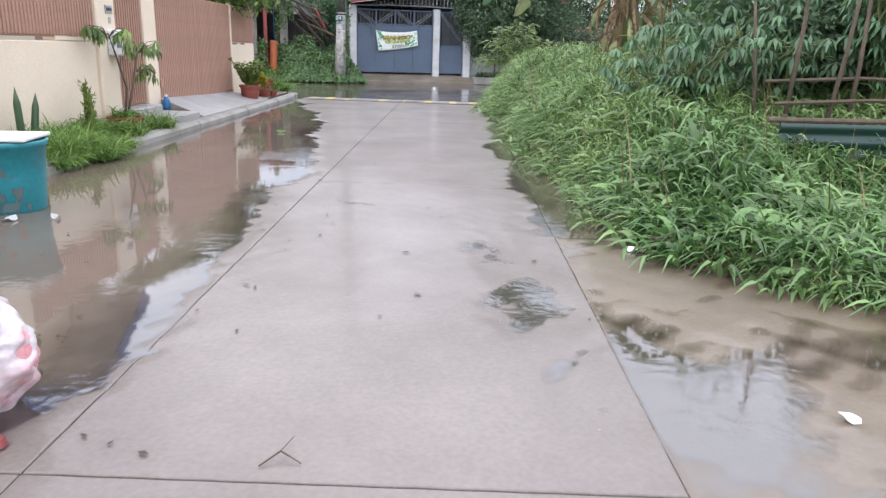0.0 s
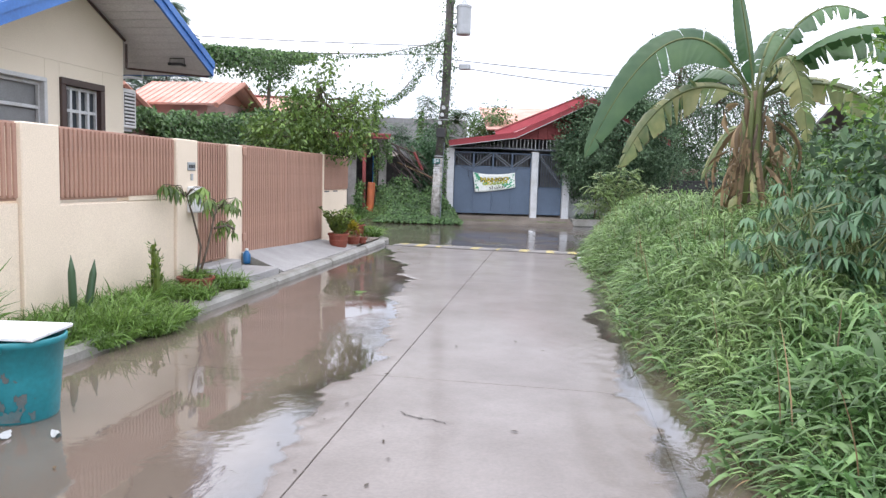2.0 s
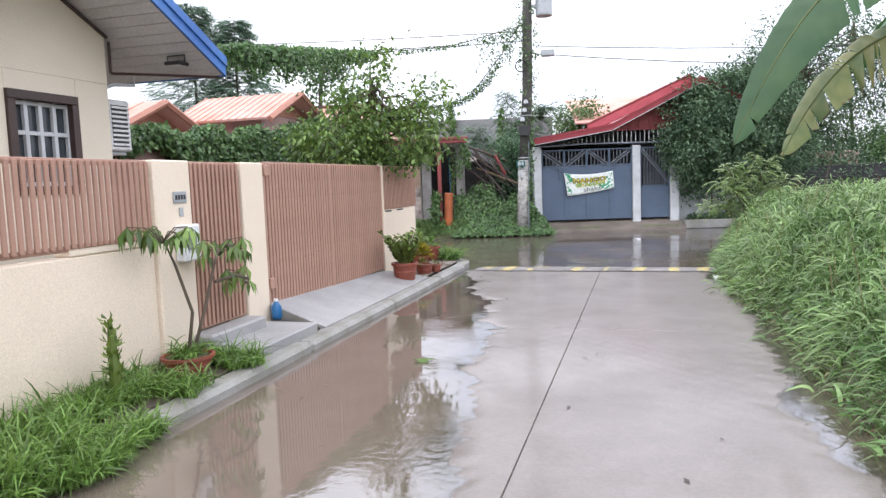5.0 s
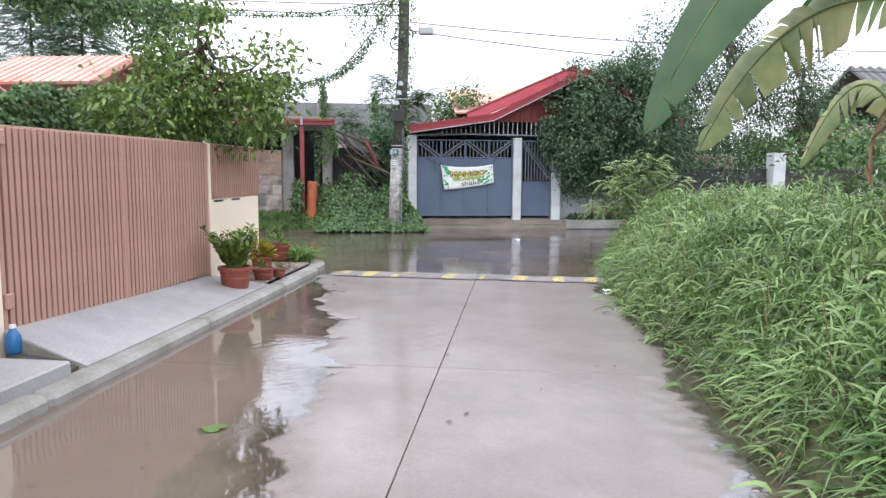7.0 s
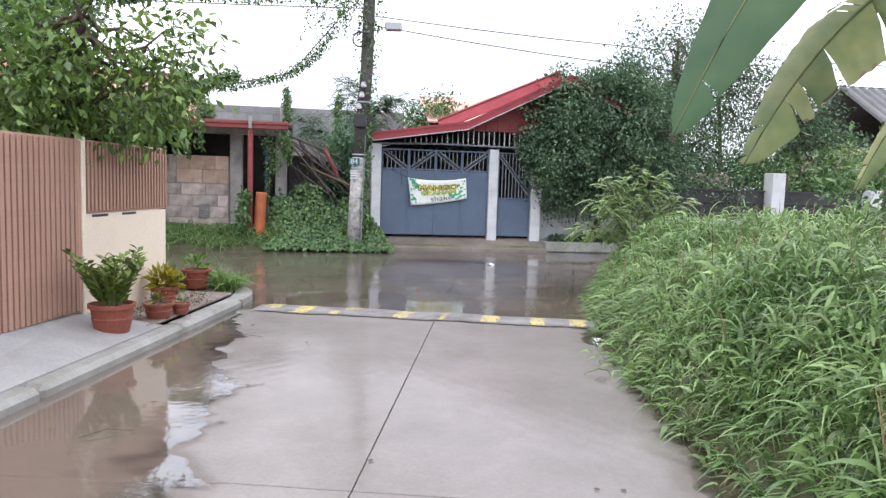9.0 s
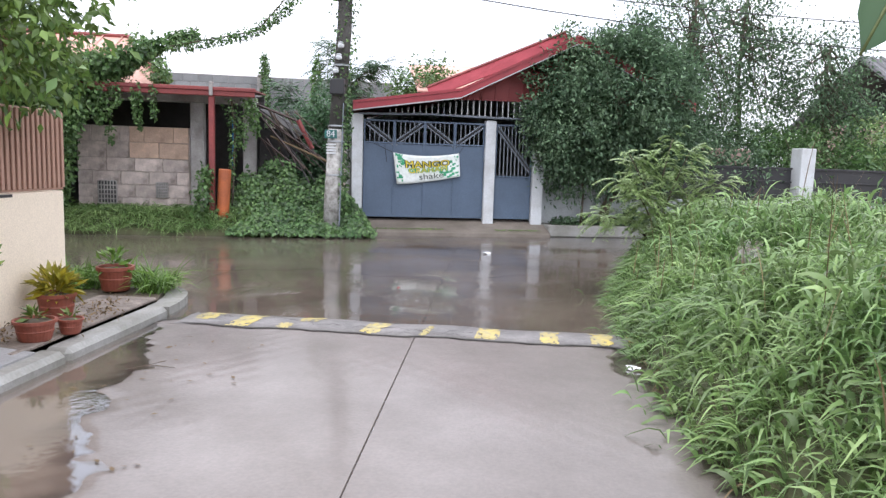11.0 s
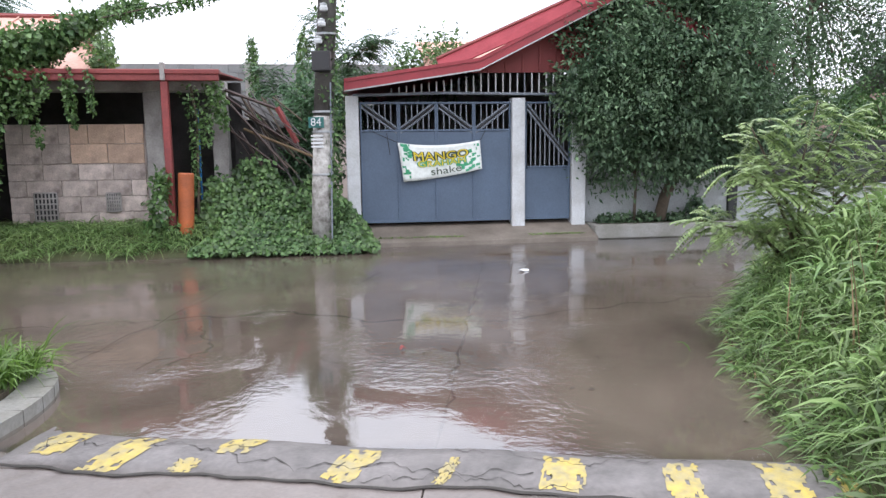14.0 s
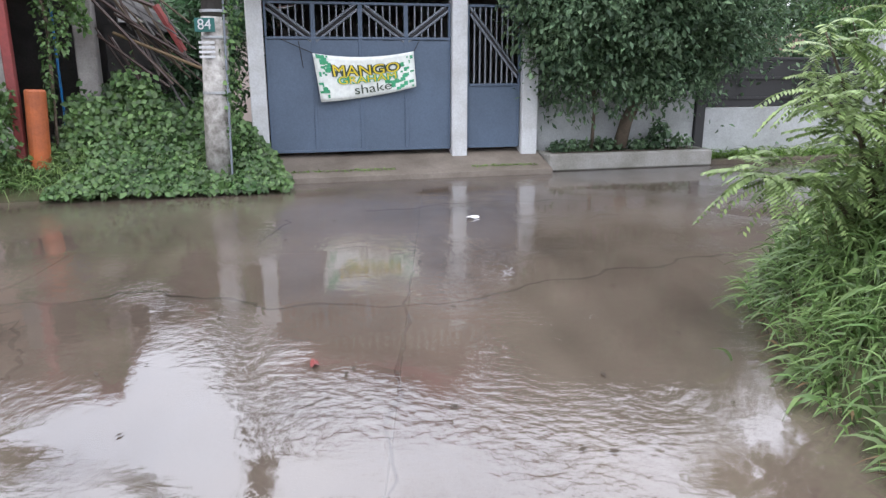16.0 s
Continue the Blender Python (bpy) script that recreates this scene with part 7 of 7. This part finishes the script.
SACK = material("thin_plastic_sack", (0.60, 0.57, 0.60), (0.52, 0.20, 0.24), rough=0.28, grain=22, stain=6, bump=0.7, cover=0.60)
PINKBAG = material("pink_plastic", (0.62, 0.20, 0.24), (0.65, 0.45, 0.46), rough=0.3, stain=8, bump=0.4)
bag = sack("rubbish_sack", "bulging white and pink plastic rubbish sack", pose(-0.43, 1.74, 0, 0, 0, 20), (0.52, 0.5, 0.48), SACK, 3)
part("pink_bag", Shape().lathe([(0.0, 0.1), (0.06, 0.12), (0.09, 0.2), (0.06, 0.28), (0.02, 0.33)], 16, (0.21, -0.05, 0)), PINKBAG, bag, "pink plastic bag", smooth=True)
part("label_patch", Shape().box(0.02, 0.12, -0.286, -0.272, 0.2, 0.27, 0.006), YELLOW, bag, "yellow printed patch")
part("bottle_cap", Shape().lathe([(0.0, 0.0), (0.04, 0.0), (0.04, 0.05), (0.0, 0.055)], 14, (0.1, -0.2, 0.4)), BLUEJUG, bag, "dark blue bottle end")
part("orange_peel", Shape().lathe([(0.0, 0.0), (0.04, 0.008), (0.03, 0.03), (0.0, 0.04)], 9, (0.19, -0.27, 0.0)), REDOLD, bag, "rusty red scrap")
sack("dumped_sack", "pale dirty sack lying in the tall grass", pose(2.9, 16.2, 0.56, 0, 70, 20), (0.5, 0.42, 0.6), SACK, 5)

# things on the fence
box = thing("meter_box", "white plastic meter box on the gate post", "box", pose(XF + 0.03, 8.99, 0.98))
part("case", Shape().box(0, 0.1, -0.12, 0.12, 0, 0.32, 0.015), PLASTICWHITE, box)
part("window", Shape().box(0.1, 0.106, -0.07, 0.05, 0.1, 0.24, 0.004), SCREEN, box)
plate = thing("number_plate", "small grey plate with dark bars on the post", "plate", pose(XF + 0.03, 8.98, 1.49))
part("plate", Shape().box(0, 0.012, -0.09, 0.09, 0, 0.1, 0.004), STEEL, plate)
for k in range(4):
    part("bar", Shape().box(0.012, 0.016, -0.07 + 0.038 * k, -0.045 + 0.038 * k, 0.03, 0.07, 0.001), DARK, plate)
part("bell", Shape().box(0, 0.015, -0.02, 0.03, -0.12, -0.04, 0.006), OLDWHITE, plate, "pale door bell")
jug = thing("blue_jug", "blue plastic bottle standing by the gate post", "bottle", pose(-3.1, 10.38, 0.19))
part("body", Shape().lathe([(0.0, 0), (0.05, 0), (0.055, 0.02), (0.055, 0.13), (0.03, 0.17), (0.02, 0.19)], 18), BLUEJUG, jug, smooth=True)
part("cap", Shape().lathe([(0.0, 0.19), (0.024, 0.19), (0.024, 0.215), (0.0, 0.22)], 14), PLASTICWHITE, jug)
# thin wedge over the ramp's side; darker grey stands for its shadow gap
solid("ramp_shadow_gap", Shape().add([(-3.2, 10.4, 0.2), (-2.64, 10.4, 0.135), (-3.2, 10.4, 0.34), (-3.2, 10.415, 0.2), (-2.64, 10.415, 0.135), (-3.2, 10.415, 0.34)], [(0, 1, 2), (5, 4, 3), (0, 3, 4, 1), (1, 4, 5, 2), (2, 5, 3, 0)]), CURB, "rough side of the concrete ramp, its shadow gap put in as darker grey", "ramp", "structure")


# potted plants
def pot(name, label, x, y, r, h, z=0.12):
    ob = thing(name, label, "potted plant", pose(x, y, z), "pots by the gate")
    part("pot", Shape().lathe([(0.0, 0), (r * 0.72, 0), (r * 0.78, 0.01), (r * 0.9, h * 0.45), (r * 0.92, h * 0.5), (r * 0.9, h * 0.55), (r * 0.97, h * 0.84), (r * 1.08, h * 0.86), (r * 1.08, h), (r * 0.95, h), (r * 0.9, h * 0.88), (0.0, h * 0.86)], 28), TERRA, ob, smooth=False)
    part("soil", Shape().lathe([(0.0, h * 0.87), (r * 0.9, h * 0.88), (0.0, h * 0.92)], 18), SOIL, ob)
    return ob


zz = pot("potted_plant", "ribbed terracotta pot with upright glossy succulent leaves", -2.8, 13.78, 0.19, 0.27)
stems, lr, ld = Shape(), [], []
for k in range(30):
    a, lean, h = R.uniform(0, 6.28), R.uniform(0.1, 0.75), R.uniform(0.28, 0.5)
    p0 = Vector((0.06 * math.cos(a), 0.06 * math.sin(a), 0.24))
    p1 = p0 + Vector((lean * h * math.cos(a), lean * h * math.sin(a), h))
    stems.tube([p0, p0.lerp(p1, 0.5) + Vector((0, 0, 0.03)), p1], [0.012, 0.01, 0.005], 5)
    for j in range(20):
        b = R.uniform(0, 6.28)
        lr.append(p0.lerp(p1, 0.1 + 0.9 * j / 19))
        ld.append((math.cos(b) * 0.8, math.sin(b) * 0.8, 0.7))
part("stem", stems, STEM, zz)
part("leaves", leaves(np.array(lr), np.array(ld), np.tile([0, 0, 1.0], (len(lr), 1)) + R.normal(0, 0.3, (len(lr), 3)), 0.10, 0.05), SUCCULENT, zz)
for x, y, r, h, m, n, sz, lbl in ((-2.72, 14.5, 0.14, 0.16, SUCCULENT, 26, 0.09, "low terracotta bowl with a small plant"), (-3.0, 15.2, 0.15, 0.22, YELLOWLEAF, 120, 0.14, "terracotta pot with a yellow-leaved croton"), (-3.2, 16.5, 0.17, 0.25, LAWN, 70, 0.11, "terracotta pot with sparse greenery"), (-2.6, 14.75, 0.09, 0.12, SUCCULENT, 14, 0.07, "tiny terracotta pot with one succulent")):
    p = pot("potted_plant", lbl, x, y, r, h)
    u = unit(R.normal(size=(n, 3)) + np.array([0, 0, 0.9]))
    part("leaves", leaves(np.array([0, 0, h]) + u * R.uniform(0.02, 0.16 if n > 50 else 0.06, (n, 1)), u + R.normal(0, 0.3, (n, 3)), R.normal(0, 0.4, (n, 3)) + np.array([0, 0, 1.0]), sz, sz * 0.4), m, p)
dirt = Shape().box(-3.2, -2.62, 14.1, 16.2, 0.0, 0.125, 0.01)
solid("pot_bed", dirt, GRAVEL, "bare wet soil bed with gravel and leaf litter", "soil", "structure")
gr_v, gr_q = crown([(-2.9, 15.1, 0.13, 0.28, 1.0, 0.012)], 160, 5, 0.035, 0.03)
solid("bed_litter", (gr_v, gr_q), DRYLEAF, "brown leaf litter on the soil bed", "litter", "stuff")

pap = pot("potted_sapling", "young sapling with drooping leaves in a terracotta bowl", -2.9, 8.55, 0.2, 0.16, 0.1)
st, pts = Shape(), []
for path_, n in (([(0, 0, 0.1), (0.03, 0.06, 0.5), (-0.02, -0.05, 0.9), (-0.03, -0.18, 1.15)], 10), ([(0, 0.05, 0.1), (0.02, 0.25, 0.5), (0.02, 0.42, 0.85), (0.02, 0.5, 0.98)], 9), ([(0.02, 0.42, 0.7), (0.05, 0.7, 0.72), (0.05, 0.9, 0.66)], 5)):
    st.tube(path_, [0.016 - 0.002 * i for i in range(len(path_))], 7)
    tip = Vector(path_[-1])
    for k in range(n):
        a = R.uniform(0, 6.28)
        q = tip + Vector((0.2 * math.cos(a), 0.22 * math.sin(a), R.uniform(-0.05, 0.12))) * R.uniform(0.5, 1.2)
        st.tube([tip - Vector((0, 0, 0.06)), tip.lerp(q, 0.5) + Vector((0, 0, 0.03)), q], 0.004, 4)
        pts.append(tuple(q))
part("stem", st, BARK, pap, smooth=True)
palmate(pts, 0.2, 6, 0.95, CITRUS, pap)
bl = blades(np.tile([0, 0, 0.14], (160, 1)) + R.normal(0, 0.07, (160, 3)) * np.array([1, 1, 0.1]), R.normal(size=(160, 2)), R.uniform(0.15, 0.3, 160), 0.014, R.uniform(0.5, 1.0, 160), R.uniform(0.5, 1.2, 160))
part("grass_tuft", bl, LAWN, pap)
for x, y, h, lean in ((-3.0, 6.55, 0.62, -0.03), (-2.98, 6.68, 0.55, 0.14)):
    sp = thing("snake_plant", "grey-green upright snake plant spears against the wall", "plant", pose(x, y, 0.1), "snake plants")
    part("spear", Shape().tube([(0, 0, 0), (0, lean * 0.4, h * 0.35), (0, lean * 0.8, h * 0.75), (0, lean, h)], [0.02, 0.036, 0.032, 0.002], 6), IPIL if lean > 0 else CASSAVA, sp, smooth=True)
for x, y, h in ((-2.98, 7.8, 0.6), (-2.9, 7.72, 0.5)):
    cr = thing("cactus_stem", "short ribbed cactus-like stem in the verge grass", "plant", pose(x, y, 0.1), "cactus stems")
    part("stem", Shape().tube([(0, 0, 0), (0, 0.01, h * 0.5), (0, 0.0, h)], [0.025, 0.04, 0.015], 7), SUCCULENT, cr)
    n = 40
    u = unit(R.normal(size=(n, 3)))
    part("leaves", leaves(np.stack([u[:, 0] * 0.03, u[:, 1] * 0.03, R.uniform(0.1, h, n)], -1), u + np.array([0, 0, 0.8]), u, 0.075, 0.035), SUCCULENT, cr)
sword = thing("sword_grass", "tuft of long sword-like leaves by the wall", "plant", pose(-2.95, 5.3, 0.1))
part("leaves", blades(R.normal(0, 0.04, (60, 3)) * np.array([1, 1, 0]), R.normal(size=(60, 2)), R.uniform(0.5, 0.8, 60), 0.022, R.uniform(0.9, 1.3, 60), R.uniform(0.2, 0.8, 60)), LAWN, sword)

# ---- cracks and litter on the road ----
def crack(points, wide):
    p = []
    for (x0, y0), (x1, y1) in zip(points, points[1:]):
        for k in range(12):
            f = k / 12
            p.append((x0 + (x1 - x0) * f + R.normal(0, 0.022), y0 + (y1 - y0) * f + 0.05 * math.sin(9 * (x0 + (x1 - x0) * f)) * (abs(x1 - x0) > 0.3) + R.normal(0, 0.022)))
    p = np.array(p + [points[-1]])
    d = unit(np.gradient(p, axis=0))
    nn = np.stack([-d[:, 1], d[:, 0]], -1) * wide * R.uniform(0.3, 1.0, (len(p), 1))
    z = road_height(p[:, 0], p[:, 1]) + np.where(p[:, 1] > 16, 0.008, 0.004)
    v = np.stack([np.c_[p - nn, z], np.c_[p + nn, z]], 1).reshape(-1, 3)
    i = np.arange(len(p) - 1) * 2
    return v, np.stack([i, i + 1, i + 3, i + 2], -1)


for pts_, w in (([(-4.2, 18.4), (-3.0, 18.8), (-1.8, 19.2), (-0.9, 18.9), (0.2, 18.9), (1.0, 19.4), (2.6, 20.2)], 0.03), ([(-1.4, 20.5), (-1.35, 21.7)], 0.022), ([(-0.6, 22.0), (0.6, 22.6), (2.0, 22.7)], 0.026), ([(-2.2, 17.2), (-2.0, 17.9), (-2.4, 18.6)], 0.022), ([(0.01, 16.3), (-0.01, 18.0), (0.0, 20.4)], 0.017), ([(-2.9, 17.3), (-2.91, 20.3)], 0.014), ([(0.3, 5.2), (0.6, 5.05)], 0.006)):
    part("crack", crack(pts_, w), BLACKGAP, road, "dark ragged crack")


def scatter(name, label, n, area, size, mat, category, flat=0.25):
    x, y = R.uniform(area[0], area[1], n), R.uniform(area[2], area[3], n)
    z = np.maximum(road_height(x, y), 0.0) + 0.006
    for k in range(n):
        ob = thing(name, label, category, pose(x[k], y[k], z[k], 0, 0, R.uniform(0, 360)), name + "s on the road")
        s_ = size * R.uniform(0.6, 1.4)
        part("blade", leaves(np.zeros((1, 3)), np.array([[1.0, 0, 0.1]]), np.array([[0, R.normal(0, 0.15), 1.0]]), s_, s_ * 0.45, 0.04, 0.03), mat, ob)


WETLEAF = leafy("wet_fallen_leaf", (0.05, 0.04, 0.03), (0.10, 0.07, 0.04), rough=0.4)
scatter("fallen_leaf", "dark wet fallen leaf on the concrete", 26, (-0.9, 0.3, 1.2, 5.5), 0.036, WETLEAF, "leaf")
scatter("fallen_leaf", "dark wet fallen leaf on the concrete", 26, (0.0, 1.9, 1.0, 14.5), 0.045, WETLEAF, "leaf")
scatter("floating_leaf", "brown dead leaf floating on the puddle", 44, (-2.1, -1.0, 11.3, 15.3), 0.045, DRYLEAF, "leaf")
scatter("floating_leaf", "brown dead leaf floating on the puddle", 22, (-1.9, -0.3, 3.2, 9.5), 0.036, DRYLEAF, "leaf")
scatter("fallen_leaf", "dark wet fallen leaf on the concrete", 34, (-2.6, 2.0, 16.5, 22), 0.042, WETLEAF, "leaf")
for x, y, lab, m, sz in ((-1.2, 9.55, "bright green leaf floating on the puddle", LAWN, 0.16), (-1.5, 4.35, "white plastic scrap lying in the puddle", OLDWHITE, 0.09), (-2.1, 4.3, "rusty brown scrap beside the bin", REDDARK, 0.1), (-1.75, 4.25, "crumpled white plastic scrap by the bin", OLDWHITE, 0.12), (-2.25, 4.1, "crumpled white plastic scrap by the bin", PLASTICWHITE, 0.12), (1.75, 14.95, "small white paper scrap by the grass", PLASTICWHITE, 0.12), (2.35, 4.0, "white scrap at the grass edge", PLASTICWHITE, 0.12), (-0.45, 17.9, "tiny red wrapper in the flooded street", REDOLD, 0.08), (0.55, 21.6, "pale scrap floating in the flooded street", PLASTICWHITE, 0.14), (-0.5, 2.35, "brown leaf litter at the puddle edge", DRYLEAF, 0.08), (2.6, 1.9, "white scrap on the muddy concrete", PLASTICWHITE, 0.07)):
    ob = thing("litter", lab, "litter", pose(x, y, max(float(road_height(np.array(x), np.array(y))), 0) + 0.004, 0, 0, R.uniform(0, 360)))
    v = np.array([(sz * 0.5 * math.cos(a) * (1 + 0.3 * math.sin(3 * a)), sz * 0.3 * math.sin(a), 0.012 + 0.012 * math.sin(2.3 * a)) for a in np.linspace(0, 6.28, 13)[:-1]] + [(0, 0, 0.03)])
    part("scrap", Shape().add(v, [(k, (k + 1) % 12, 12) for k in range(12)]), m, ob)
for x, y, rot, ln in ((-1.75, 14.3, 20, 0.35), (0.72, 1.5, 10, 0.12), (-1.6, 11.6, 35, 0.3), (-2.2, 17.4, 60, 0.4), (1.9, 21.6, 30, 0.5)):
    ob = thing("twig", "thin dark twig lying on the wet road", "twig", pose(x, y, 0.012, 0, 0, rot), "twigs on the road")
    part("stick", Shape().tube([(-ln / 2, 0, 0), (0, 0.05, 0.015), (ln / 2, 0, 0)], [0.003, 0.004, 0.002], 5).tube([(0, 0.05, 0.015), (ln * 0.3, 0.12, 0.02)], 0.002, 4), BARK, ob)

# ---- wall blocks, last ----
me = {}


def courses(parent, s0, s1, y, z0, z1, mat, name, bw=0.4, bh=0.2, holes=()):
    row = 0
    z = z0
    while z < z1 - 0.03:
        s_ = s0 - (bw / 2 if row % 2 else 0)
        top_ = min(z + bh, z1)
        while s_ < s1 - 0.02:
            a, b = max(s_, s0) + 0.004, min(s_ + bw, s1) - 0.004
            if b - a > 0.05 and not any(h0 < (a + b) / 2 < h1 and k0 < (z + top_) / 2 < k1 for h0, h1, k0, k1 in holes):
                key = (name, round(b - a, 3), round(top_ - z, 3), mat.name)
                if key not in me:
                    me[key] = to_mesh(name, Shape().box(0, b - a, -0.022, 0.0, 0, top_ - z - 0.008, 0.006), mat)
                ob = new(name, me[key])
                ob.parent = parent
                ob.location = (a, y - abs(R.normal(0, 0.007)), z + 0.004)
                ob.rotation_euler = (R.normal(0, 0.012), R.normal(0, 0.008), R.normal(0, 0.008))
            s_ += bw
        z += bh
        row += 1


vents = ((-5.35, -5.0, 0.48, 0.94), (-4.22, -4.0, 0.62, 0.92))
courses(ruin, -5.75, -3.58, 0.468, 0.06, 1.41, BLOCK, "block", 0.55, 0.27, vents)
courses(ruin, -5.75, -4.75, 0.468, 1.41, 2.06, BLOCK, "block", 0.55, 0.325)
courses(ruin, -4.75, -3.58, 0.468, 1.41, 2.06, TANBLOCK, "block", 0.58, 0.325)
courses(rear, -11, -3.08, 10.048, 2.6, 4.19, BLOCKFAR, "block", 0.48, 0.265)
courses(rear, -2.72, 1.5, 10.048, 2.6, 4.19, BLOCKFAR, "block", 0.48, 0.265)
